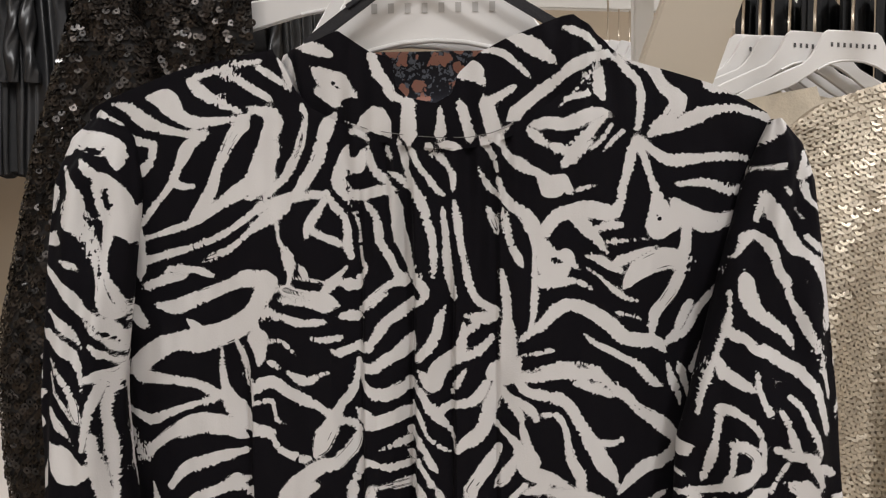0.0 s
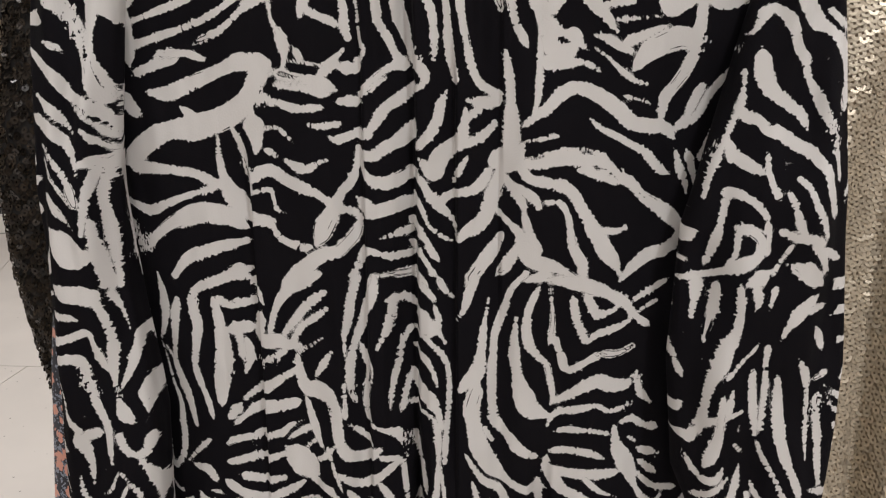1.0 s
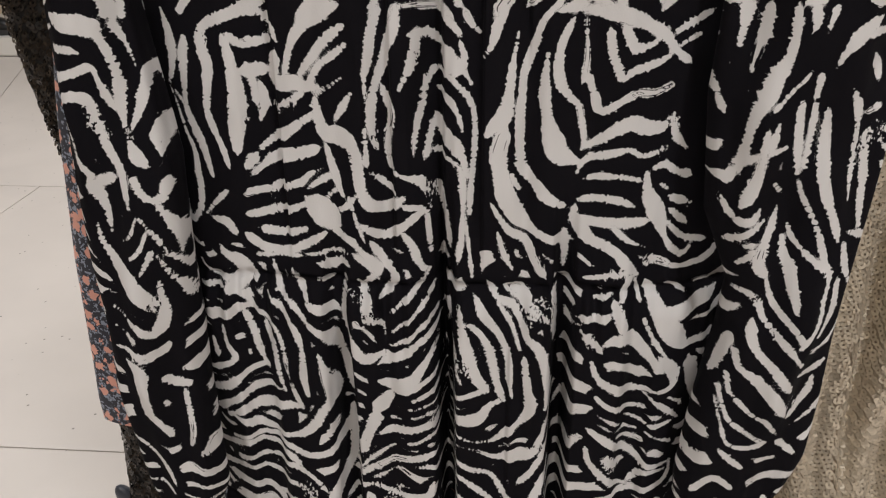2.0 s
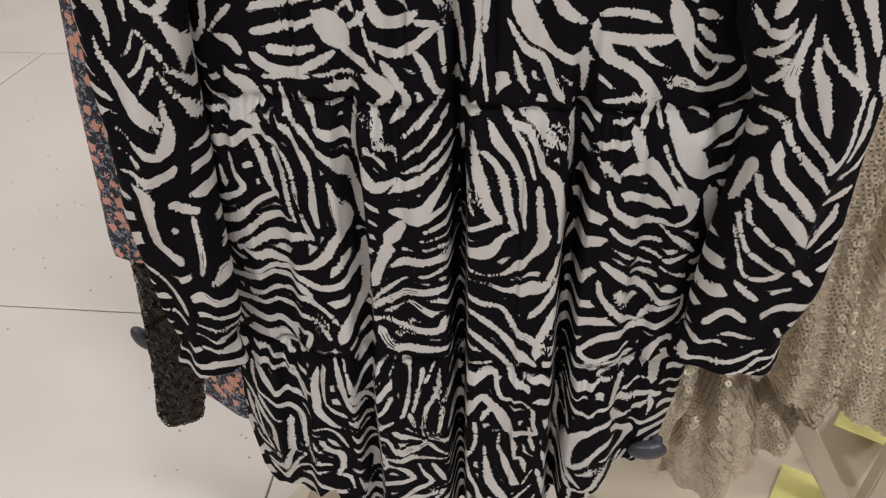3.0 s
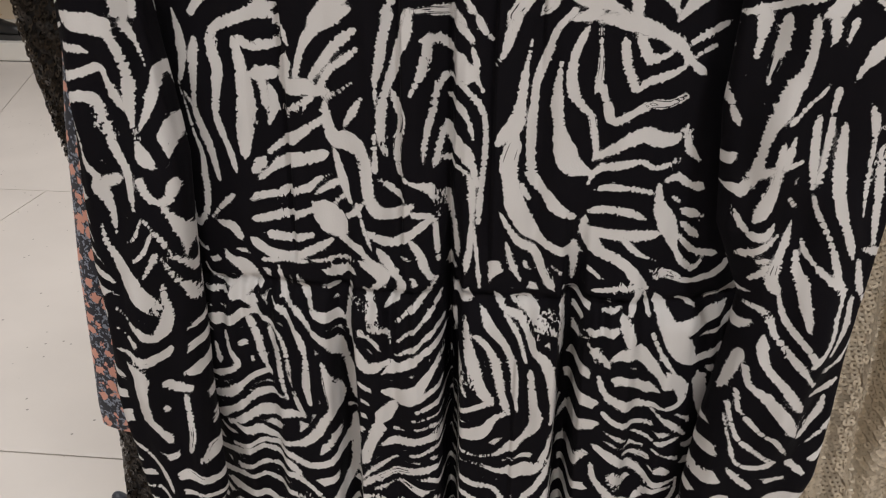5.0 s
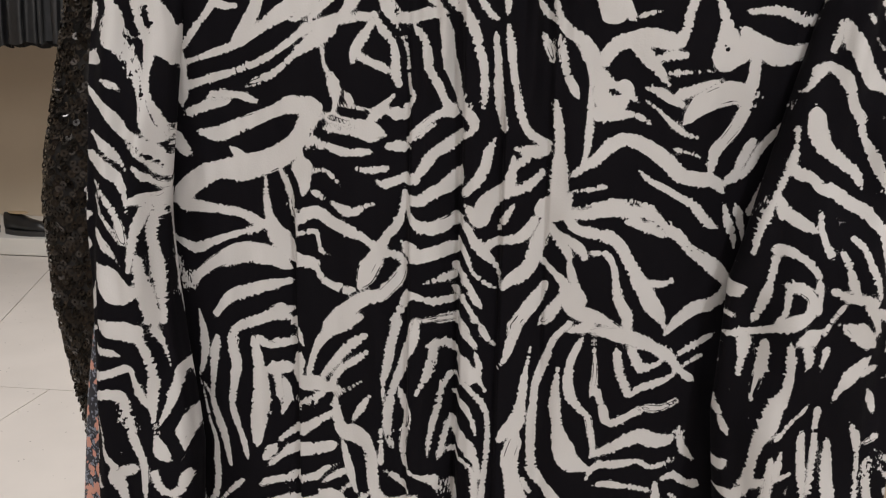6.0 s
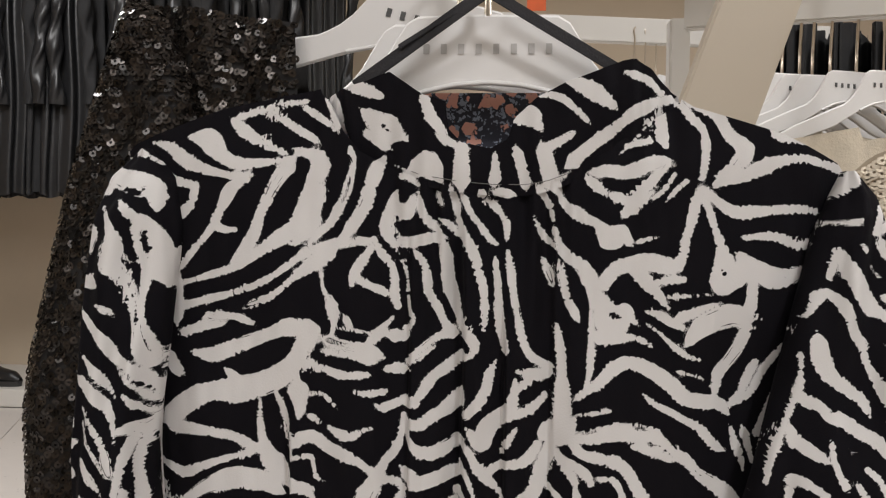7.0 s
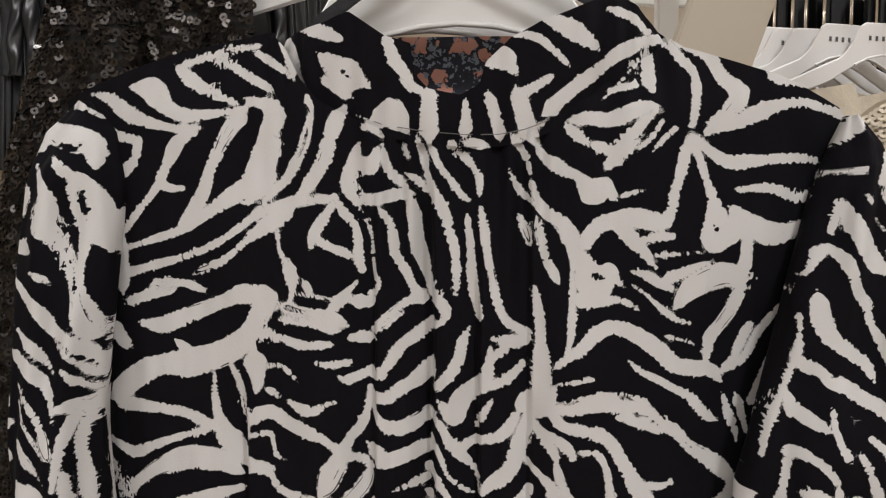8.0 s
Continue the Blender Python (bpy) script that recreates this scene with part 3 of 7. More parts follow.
BODY.white((-148, 707, 2.6), (-135, 703, 3.6), (-126, 699, 4.2), (-117, 695, 5.2), (-111, 686, 5.2), (-111, 665, 4.3), (-108, 648, 3.2), (-101, 639, 3.3), (-89, 635, 2.7))
BODY.white((-147, 700, 4.2), (-138, 689, 4.2), (-129, 684, 2.1))
BODY.white((-163, 707, 3.1), (-155, 698, 3.2), (-145, 682, 5.3), (-137, 673, 5.4), (-137, 655, 5.4), (-136, 645, 2.2))
BODY.white((-162, 694, 3.2), (-161, 681, 5.4), (-160, 664, 4.4), (-154, 654, 4.9), (-154, 648, 2.2))
BODY.white((-154, 688, 2.1), (-152, 668, 2.7), (-150, 651, 2.7), (-145, 639, 3.3), (-157, 635, 4.5), (-162, 642, 2.8))
BODY.white((-122, 681, 5.3), (-123, 664, 7.0), (-124, 650, 6.5))
BODY.white((-123, 646, 5.5), (-128, 636, 4.4), (-133, 623, 5.6), (-143, 612, 4.5), (-153, 613, 2.8))
BODY.white((-149, 606, 4.6), (-139, 601, 5.1), (-131, 612, 3.9), (-120, 632, 3.3), (-113, 642, 3.3), (-121, 643, 2.2))
BODY.white((-127, 616, 2.2), (-115, 627, 2.8), (-105, 628, 2.8), (-92, 627, 1.6))
BODY.white((-92, 744, 3.9), (-95, 729, 6.0), (-95, 716, 7.1), (-95, 700, 7.2), (-86, 688, 8.3), (-77, 685, 4.1))
BODY.white((-105, 717, 4.1), (-99, 719, 3.0))
BODY.white((-85, 751, 3.9), (-87, 736, 4.0), (-88, 714, 3.0), (-82, 705, 4.1), (-72, 701, 3.1))
BODY.white((-77, 757, 2.9), (-72, 743, 5.9), (-68, 722, 5.0), (-63, 710, 4.5), (-57, 705, 3.0))
BODY.white((-70, 758, 2.4), (-65, 747, 2.4), (-63, 732, 3.0))
BODY.white((-100, 678, 2.6), (-85, 678, 3.7), (-78, 672, 4.7), (-73, 662, 2.6))
BODY.white((-96, 663, 2.7), (-90, 653, 4.3), (-80, 650, 6.4), (-79, 636, 6.5), (-83, 628, 5.5))
BODY.white((-83, 625, 4.4), (-74, 622, 4.4), (-71, 607, 2.2))
BODY.white((-64, 725, 4.0), (-54, 741, 3.4), (-44, 751, 3.4), (-35, 764, 2.4))
BODY.white((-63, 722, 4.5), (-58, 713, 4.5), (-47, 706, 4.5), (-41, 704, 1.5))
BODY.white((-56, 717, 3.0), (-45, 727, 4.9), (-34, 740, 4.4), (-31, 746, 1.4))
BODY.white((-47, 710, 3.5), (-37, 718, 4.0), (-31, 731, 2.0))
BODY.white((-33, 749, 1.9), (-30, 755, 1.4))
BODY.white((-66, 693, 3.6), (-60, 689, 4.6), (-53, 691, 2.6))
BODY.white((-48, 695, 6.1), (-46, 688, 3.1))
BODY.white((-45, 695, 3.0), (-36, 702, 3.0), (-30, 707, 1.5))
BODY.white((-67, 676, 3.1), (-62, 668, 5.2), (-53, 665, 3.1))
BODY.white((-67, 659, 2.6), (-60, 654, 3.7), (-52, 658, 2.6))
BODY.white((-48, 681, 5.1), (-45, 671, 3.6), (-41, 654, 6.3), (-39, 647, 2.6))
BODY.white((-46, 685, 4.1), (-37, 684, 4.1), (-33, 676, 2.6))
BODY.white((-29, 693, 6.1), (-20, 686, 4.1), (-11, 686, 3.0))
BODY.white((-33, 673, 2.6), (-24, 667, 8.3), (-11, 675, 5.1), (-4, 681, 4.1), (3, 673, 3.1), (12, 663, 2.0))
BODY.white((-38, 658, 3.1), (-26, 656, 5.2), (-9, 661, 4.7), (5, 659, 3.1), (13, 658, 2.6))
BODY.white((-37, 648, 2.6), (-27, 645, 4.2), (-20, 635, 5.3), (-18, 628, 5.3), (-28, 627, 5.4), (-40, 622, 4.9), (-56, 616, 4.4))
BODY.white((-64, 645, 4.3), (-57, 638, 7.5), (-52, 629, 9.7), (-55, 620, 5.4))
BODY.white((-47, 636, 2.1), (-39, 647, 2.1))
BODY.white((-12, 650, 4.2), (-9, 640, 3.7), (-2, 626, 3.2), (-11, 619, 3.8), (-21, 610, 3.8), (-30, 604, 2.7))
BODY.white((0, 651, 5.2), (5, 638, 5.2), (9, 627, 2.6))
BODY.white((-65, 596, 2.8), (-55, 588, 5.0), (-42, 589, 5.0), (-34, 600, 4.4), (-16, 605, 3.3), (7, 612, 3.8))
BODY.white((-66, 584, 2.8), (-56, 575, 3.4), (-43, 571, 3.4), (-35, 580, 3.4), (-21, 597, 2.2))
BODY.white((-38, 571, 2.3), (-25, 581, 2.2), (-6, 595, 3.3), (7, 610, 2.7))
BODY.white((-62, 600, 1.7), (-54, 607, 1.7), (-45, 609, 1.6))
BODY.white((-17, 566, 6.7), (-13, 578, 5.6), (-7, 579, 3.3))
BODY.white((-10, 558, 4.5), (-4, 565, 3.4))
BODY.white((-64, 560, 2.3), (-57, 552, 1.7))
BODY.white((-66, 619, 2.7), (-60, 593, 2.8))
BODY.white((-20, 759, 6.6), (-17, 750, 2.9), (-19, 726, 4.4), (-23, 713, 5.0))
BODY.white((-7, 751, 4.8), (-11, 733, 4.4), (-15, 717, 3.0))
BODY.white((2, 758, 2.8), (-5, 745, 3.3))
BODY.white((6, 752, 3.8), (4, 734, 4.8), (-2, 724, 3.4), (-5, 715, 2.9), (-6, 695, 2.5), (3, 686, 3.0), (14, 680, 2.5))
BODY.white((-17, 710, 4.5), (-14, 701, 2.0))
BODY.white((8, 716, 4.9), (7, 703, 4.0), (5, 693, 2.0))
BODY.white((25, 747, 9.4), (37, 752, 7.5), (45, 755, 4.6), (52, 753, 2.8))
BODY.white((25, 714, 8.8), (33, 727, 6.7), (39, 734, 6.7), (46, 728, 6.7), (53, 720, 8.6), (58, 708, 8.7), (63, 696, 7.8), (72, 694, 6.8), (81, 696, 4.9))
BODY.white((50, 750, 3.3), (54, 738, 3.3), (63, 732, 2.8), (72, 731, 2.4), (79, 725, 1.9), (80, 710, 3.8), (83, 697, 3.9))
BODY.white((60, 757, 3.7), (65, 748, 5.6), (74, 746, 3.7))
BODY.white((40, 712, 2.9), (43, 718, 3.9), (47, 722, 1.9))
BODY.white((34, 705, 2.9), (35, 689, 4.0), (32, 676, 4.0), (26, 665, 4.1), (30, 644, 4.1), (36, 630, 4.2), (41, 608, 4.3), (46, 597, 3.7), (54, 594, 3.2), (64, 597, 4.3), (78, 601, 3.2), (85, 613, 2.1))
BODY.white((49, 699, 2.4), (56, 698, 2.0))
BODY.white((42, 683, 3.0), (44, 663, 4.1), (47, 642, 7.2), (53, 628, 7.3), (61, 616, 4.7), (70, 615, 3.1), (82, 628, 2.1))
BODY.white((54, 694, 2.5), (53, 681, 3.5), (57, 668, 4.5), (62, 651, 6.1), (67, 637, 6.2), (71, 630, 3.1))
BODY.white((63, 692, 2.9), (66, 679, 4.5), (67, 665, 3.5), (73, 659, 5.0), (76, 645, 3.6))
BODY.white((77, 703, 2.9), (79, 687, 3.9), (82, 674, 2.5))
BODY.white((47, 581, 6.5), (57, 577, 6.5), (67, 580, 4.3), (74, 589, 3.2))
BODY.white((75, 630, 2.6), (82, 646, 2.0))
BODY.white((29, 614, 3.2), (31, 599, 3.8), (35, 588, 2.2))
BODY.white((110, 778, 3.1), (114, 770, 3.6), (123, 766, 4.0), (135, 771, 4.0), (147, 776, 2.2))
BODY.white((128, 755, 2.7), (138, 762, 3.1), (148, 765, 1.3))
BODY.white((102, 766, 2.7), (113, 761, 3.2), (119, 764, 1.8))
BODY.white((103, 753, 2.7), (110, 748, 6.4), (119, 747, 6.4), (127, 750, 3.2), (137, 753, 1.8))
BODY.white((102, 742, 2.3), (109, 737, 2.3), (119, 738, 2.3))
BODY.white((103, 733, 2.8), (112, 725, 3.3), (121, 721, 3.3), (129, 725, 3.2), (140, 731, 2.3))
BODY.white((162, 756, 3.6), (164, 771, 6.1), (170, 783, 5.2), (176, 785, 3.4), (180, 780, 1.3))
BODY.white((175, 771, 5.2), (183, 766, 4.4))
BODY.white((139, 734, 3.7), (142, 743, 6.3), (146, 749, 2.7))
BODY.white((146, 731, 5.5), (155, 726, 7.3), (163, 730, 5.5), (169, 733, 5.4), (176, 728, 4.5), (179, 725, 2.3))
BODY.white((149, 737, 1.8), (159, 744, 1.8), (169, 747, 1.8))
BODY.white((140, 724, 2.3), (145, 712, 4.7), (153, 707, 4.7), (161, 714, 2.8), (167, 721, 2.8))
BODY.white((170, 727, 2.3), (173, 715, 3.7), (171, 705, 1.9))
BODY.white((143, 703, 3.8), (150, 694, 4.7), (158, 688, 7.6), (154, 677, 4.8), (147, 667, 2.4))
BODY.white((139, 712, 4.7), (127, 706, 5.7), (114, 697, 7.7), (109, 680, 7.8), (109, 663, 7.9), (114, 656, 7.0), (122, 664, 6.9), (130, 678, 5.8), (136, 686, 5.8), (142, 690, 4.8))
BODY.white((137, 669, 2.4), (146, 671, 2.4))
BODY.white((143, 659, 3.9), (137, 645, 4.0), (133, 630, 4.0), (125, 621, 4.1), (116, 620, 5.1), (116, 609, 4.1))
BODY.white((103, 699, 2.4), (107, 706, 1.9), (104, 718, 1.9), (101, 730, 2.3))
BODY.white((97, 724, 2.3), (100, 705, 2.9), (99, 685, 3.4), (104, 662, 4.0), (112, 642, 4.0), (122, 628, 3.6))
BODY.white((94, 698, 2.4), (96, 672, 3.9), (102, 651, 4.0), (110, 631, 4.1), (116, 620, 3.1))
BODY.white((89, 671, 3.0), (93, 650, 4.0), (99, 629, 4.6), (107, 612, 3.1))
BODY.white((86, 646, 3.5), (92, 621, 4.6), (98, 599, 4.2), (107, 585, 2.6))
BODY.white((115, 605, 4.2), (119, 586, 5.3), (118, 570, 4.3))
BODY.white((131, 618, 6.1), (135, 600, 7.2), (138, 580, 7.4), (144, 577, 7.4))
BODY.white((143, 634, 4.0), (141, 616, 5.1), (146, 601, 5.2), (150, 590, 5.2))
BODY.white((154, 660, 2.9), (150, 646, 3.0), (149, 628, 3.0))
BODY.white((159, 657, 3.4), (154, 643, 5.9), (157, 632, 4.5), (166, 640, 2.5))
BODY.white((90, 606, 2.6), (95, 583, 3.7))
BODY.white((-74, 1107, 2.7), (-70, 1120, 4.7), (-65, 1130, 7.3), (-59, 1136, 8.5), (-51, 1141, 8.5), (-41, 1146, 4.5))
BODY.white((-64, 1107, 2.7), (-56, 1117, 4.7), (-47, 1127, 4.6), (-37, 1135, 2.6))
BODY.white((-59, 1101, 3.4), (-53, 1111, 4.0), (-45, 1117, 4.0), (-36, 1124, 1.6))
BODY.white((-76, 1100, 10.2), (-69, 1101, 8.8), (-61, 1099, 6.1), (-51, 1098, 2.7))
BODY.white((-80, 1114, 8.8), (-82, 1104, 7.5))
BODY.white((-80, 1085, 2.1), (-74, 1089, 4.1), (-65, 1094, 4.1))
BODY.white((-95, 1058, 2.1), (-85, 1065, 4.9), (-78, 1069, 7.7), (-69, 1075, 6.3), (-59, 1082, 4.1))
BODY.white((-102, 1041, 2.9), (-91, 1049, 5.0), (-79, 1055, 9.3), (-69, 1057, 9.2), (-60, 1060, 7.7))
BODY.white((-104, 1030, 5.1), (-93, 1030, 5.1), (-81, 1034, 5.8), (-70, 1038, 5.0), (-63, 1044, 4.3), (-55, 1048, 1.8))
BODY.white((-106, 1014, 3.7), (-94, 1015, 5.9), (-83, 1017, 5.2), (-74, 1021, 4.4), (-66, 1024, 4.4))
BODY.white((-98, 1002, 6.0), (-89, 1000, 6.0), (-79, 1003, 5.2), (-70, 1006, 3.7))
BODY.white((-108, 996, 7.6), (-101, 990, 6.8), (-90, 988, 5.3), (-78, 991, 5.3), (-67, 997, 5.2), (-57, 1003, 3.7))
BODY.white((-104, 984, 3.0), (-86, 985, 3.0), (-67, 988, 2.3), (-48, 991, 1.5), (-41, 990, 0.7))
BODY.white((-55, 1094, 2.7), (-48, 1099, 3.0), (-39, 1105, 1.7))
BODY.white((-44, 1080, 3.4), (-40, 1087, 5.5), (-34, 1096, 2.0))
BODY.white((-56, 1089, 6.9), (-55, 1080, 6.9), (-51, 1071, 9.0), (-43, 1070, 12.5), (-36, 1064, 7.7), (-33, 1055, 6.3), (-32, 1044, 7.8), (-31, 1033, 7.9), (-26, 1024, 7.9), (-17, 1022, 6.5), (-10, 1026, 5.7), (-5, 1030, 2.8))
BODY.black((-40, 1062, 2.1), (-36, 1056, 1.8))
BODY.white((-51, 1061, 4.2), (-48, 1048, 5.7), (-45, 1037, 4.3), (-43, 1031, 2.2))
BODY.white((-66, 1027, 4.4), (-59, 1021, 18.2), (-54, 1015, 18.3), (-51, 1009, 11.0), (-48, 1004, 5.2), (-40, 1000, 5.9), (-35, 994, 4.4), (-30, 986, 3.0))
BODY.white((-63, 1036, 3.6), (-54, 1042, 5.0), (-48, 1046, 2.1))
BODY.white((-53, 1029, 2.2), (-47, 1035, 1.8))
BODY.white((-45, 1021, 4.3), (-39, 1025, 4.3), (-35, 1031, 2.1))
BODY.white((-39, 1029, 2.2), (-36, 1016, 2.9), (-33, 1006, 2.9), (-31, 1000, 1.8))
BODY.white((-31, 1010, 5.1), (-22, 1004, 5.8), (-15, 1004, 5.8), (-7, 1010, 5.1), (4, 1018, 5.0), (11, 1021, 2.8))
BODY.white((-3, 1024, 3.6), (6, 1022, 4.3), (9, 1017, 4.3), (10, 1003, 3.6), (11, 991, 2.9))
BODY.white((-23, 1044, 4.2), (-17, 1039, 4.2), (-10, 1033, 2.8))
BODY.white((-27, 1052, 3.5), (-27, 1063, 2.1), (-27, 1073, 1.4))
BODY.white((-18, 1143, 7.1), (-21, 1130, 5.9), (-23, 1117, 4.6), (-25, 1108, 3.3))
BODY.white((-6, 1144, 6.4), (-8, 1133, 9.0), (-13, 1122, 5.2), (-15, 1113, 5.3), (-19, 1104, 4.7), (-22, 1094, 5.4), (-23, 1084, 4.8), (-23, 1070, 3.4), (-20, 1060, 1.7))
BODY.white((-26, 1108, 2.7), (-26, 1094, 2.7))
BODY.white((-16, 1098, 3.4), (-13, 1091, 6.1), (-10, 1082, 5.4), (-13, 1070, 4.8), (-14, 1059, 4.9), (-11, 1048, 4.2), (-4, 1044, 2.8), (5, 1041, 4.9), (10, 1032, 4.2))
BODY.white((5, 1130, 4.5), (4, 1121, 4.6), (1, 1111, 5.3), (-4, 1101, 3.3), (-6, 1096, 2.0))
BODY.white((5, 1130, 5.2), (12, 1130, 3.9), (18, 1124, 3.9))
BODY.white((23, 1118, 9.7), (28, 1111, 11.1), (33, 1116, 5.2), (31, 1124, 3.2))
BODY.white((15, 1108, 3.9), (10, 1101, 4.0), (8, 1091, 4.7), (5, 1079, 4.1), (3, 1068, 2.7), (2, 1058, 2.1))
BODY.white((14, 1076, 2.7), (11, 1065, 3.4), (9, 1056, 3.5))
BODY.white((18, 1108, 2.6), (24, 1105, 3.3), (33, 1096, 3.3), (37, 1088, 3.3), (39, 1078, 4.0), (39, 1064, 4.8), (38, 1049, 4.1), (37, 1034, 4.2), (36, 1019, 4.2))
BODY.white((18, 1096, 3.3), (24, 1091, 4.0), (29, 1083, 3.3), (32, 1072, 2.0))
BODY.white((16, 1079, 3.4), (21, 1070, 8.8), (27, 1063, 10.2), (32, 1055, 4.8), (34, 1045, 3.5))
BODY.white((15, 1058, 2.8), (24, 1054, 2.8), (31, 1047, 2.8), (32, 1034, 3.5), (32, 1019, 3.5), (31, 1003, 4.3), (29, 987, 4.4))
BODY.white((16, 1034, 4.9), (20, 1019, 5.7), (22, 1003, 5.0), (23, 993, 2.9))
BODY.white((20, 1143, 6.3), (26, 1135, 4.5), (30, 1130, 3.8))
BODY.white((34, 1141, 4.4), (37, 1135, 4.4), (42, 1130, 2.5))
BODY.white((33, 1108, 3.3), (37, 1101, 2.0))
BODY.white((32, 1027, 2.1), (34, 1011, 2.1), (36, 992, 2.5), (38, 975, 2.2))
BODY.white((-26, 998, 3.7), (-21, 990, 4.4), (-16, 980, 3.7))
BODY.white((-5, 1005, 3.6), (0, 997, 4.4), (3, 987, 5.1), (7, 979, 4.4))
BODY.white((-89, 1141, 2.6), (-81, 1135, 3.3), (-77, 1125, 2.7))
BODY.white((-96, 1125, 4.7), (-87, 1124, 3.3))
BODY.white((-98, 1107, 8.2), (-91, 1107, 8.2))
BODY.white((-92, 1097, 4.1), (-90, 1087, 5.6), (-93, 1078, 2.8))
BODY.white((-36, 988, 5.2), (-27, 980, 4.5), (-23, 973, 2.2))
BODY.white((56, 1146, 5.6), (52, 1134, 6.3), (49, 1124, 4.5), (44, 1116, 1.3))
BODY.white((86, 1147, 3.7), (78, 1138, 3.7), (74, 1127, 4.4), (71, 1118, 5.1), (68, 1108, 5.2), (67, 1095, 4.6), (66, 1081, 6.0), (66, 1068, 5.4), (67, 1055, 4.1), (68, 1050, 6.1), (76, 1041, 6.2), (83, 1032, 7.6), (92, 1026, 5.5), (97, 1024, 2.1))
BODY.white((64, 1130, 1.6), (62, 1119, 3.2), (60, 1105, 5.2), (59, 1092, 5.9), (56, 1081, 10.0), (51, 1076, 8.7), (47, 1071, 4.7))
BODY.white((56, 1069, 10.1), (53, 1057, 10.9), (55, 1046, 10.3), (57, 1035, 12.5), (62, 1024, 11.9), (68, 1016, 10.5), (77, 1008, 5.6), (86, 1003, 5.6), (96, 1001, 7.0))
BODY.white((62, 1044, 2.7), (66, 1037, 2.1))
BODY.white((81, 1119, 2.5), (80, 1108, 4.5), (80, 1095, 7.2), (82, 1082, 7.2), (86, 1068, 13.3), (90, 1059, 13.4), (97, 1056, 7.4), (102, 1054, 2.7))
BODY.white((95, 1140, 2.5), (91, 1132, 4.4), (88, 1123, 4.4), (87, 1113, 6.4), (89, 1102, 7.1), (95, 1094, 5.2), (100, 1089, 4.6), (102, 1080, 3.9), (104, 1070, 3.3), (103, 1063, 2.0))
BODY.white((101, 1141, 3.1), (102, 1131, 3.1), (103, 1118, 3.2), (102, 1108, 3.2), (101, 1103, 1.9))
BODY.white((105, 1105, 4.5), (109, 1094, 5.8), (111, 1087, 5.2), (116, 1087, 4.5), (124, 1092, 3.9), (133, 1097, 5.7), (143, 1097, 5.1), (152, 1101, 3.2))
BODY.white((115, 1131, 4.3), (117, 1120, 4.4), (121, 1110, 3.8), (124, 1105, 2.5), (130, 1110, 3.2), (139, 1113, 4.4), (150, 1118, 2.5))
BODY.white((101, 1144, 6.2), (114, 1143, 9.2), (126, 1140, 8.0), (137, 1135, 6.1), (146, 1129, 7.4), (153, 1121, 4.9), (160, 1115, 5.0))
BODY.white((124, 1132, 4.9), (129, 1123, 5.6), (134, 1123, 4.4), (141, 1126, 3.7), (145, 1131, 4.3))
BODY.white((150, 1121, 2.5), (158, 1125, 3.1), (166, 1129, 2.4))
BODY.white((152, 1131, 3.1), (163, 1137, 3.6), (171, 1141, 3.0))
BODY.white((105, 1065, 3.3), (113, 1069, 4.0), (122, 1075, 6.5), (132, 1079, 9.7), (142, 1076, 9.7), (150, 1077, 7.1), (151, 1079, 3.2))
BODY.white((101, 1047, 2.7), (104, 1054, 3.4), (110, 1058, 4.0), (123, 1061, 4.0), (131, 1063, 3.3), (140, 1059, 3.3), (153, 1063, 2.6))
BODY.white((106, 1044, 2.0), (114, 1046, 4.0), (128, 1046, 4.0), (138, 1044, 4.0))
BODY.white((105, 1030, 4.8), (114, 1032, 4.8), (126, 1031, 5.4), (134, 1028, 4.1))
BODY.white((106, 1017, 5.5), (117, 1016, 6.2), (130, 1016, 6.2), (144, 1016, 5.5))
BODY.white((143, 1047, 4.0), (145, 1036, 7.4), (150, 1025, 12.2), (154, 1016, 10.2), (157, 1007, 4.8), (163, 997, 3.5), (171, 991, 3.5), (176, 995, 2.1))
BODY.white((147, 1051, 3.3), (154, 1053, 4.6), (161, 1048, 4.6), (168, 1045, 5.3))
BODY.white((153, 1040, 2.7), (157, 1037, 2.0))
BODY.white((161, 1031, 4.7), (168, 1028, 6.7))
BODY.white((161, 1022, 3.4), (168, 1016, 6.1))
BODY.white((160, 1014, 2.7), (164, 1009, 3.4), (171, 1003, 3.4), (184, 999, 4.8))
BODY.white((105, 1013, 10.4), (110, 1005, 8.4), (121, 1000, 7.0), (130, 994, 7.0), (136, 986, 7.0), (142, 980, 4.9))
BODY.white((126, 1012, 2.8), (135, 1004, 2.8), (146, 998, 1.7))
BODY.white((50, 1025, 2.1), (54, 1018, 3.5), (61, 1008, 5.0), (72, 1001, 5.7), (77, 989, 5.7), (83, 979, 5.8))
BODY.white((54, 1006, 2.1), (58, 992, 3.6), (63, 982, 3.6))
BODY.white((101, 1023, 4.1), (99, 1015, 2.8))
BODY.white((96, 1005, 4.9), (97, 993, 5.0), (97, 981, 3.6))
BODY.white((156, 1081, 4.5), (158, 1071, 4.5), (164, 1064, 2.6))
BODY.white((-78, 1374, 3.4), (-69, 1374, 5.5), (-62, 1370, 5.5), (-63, 1360, 5.5), (-69, 1354, 6.2), (-70, 1345, 8.9), (-68, 1337, 10.3), (-73, 1327, 10.3), (-79, 1322, 4.8))
BODY.white((-47, 1377, 3.4), (-45, 1372, 4.1))
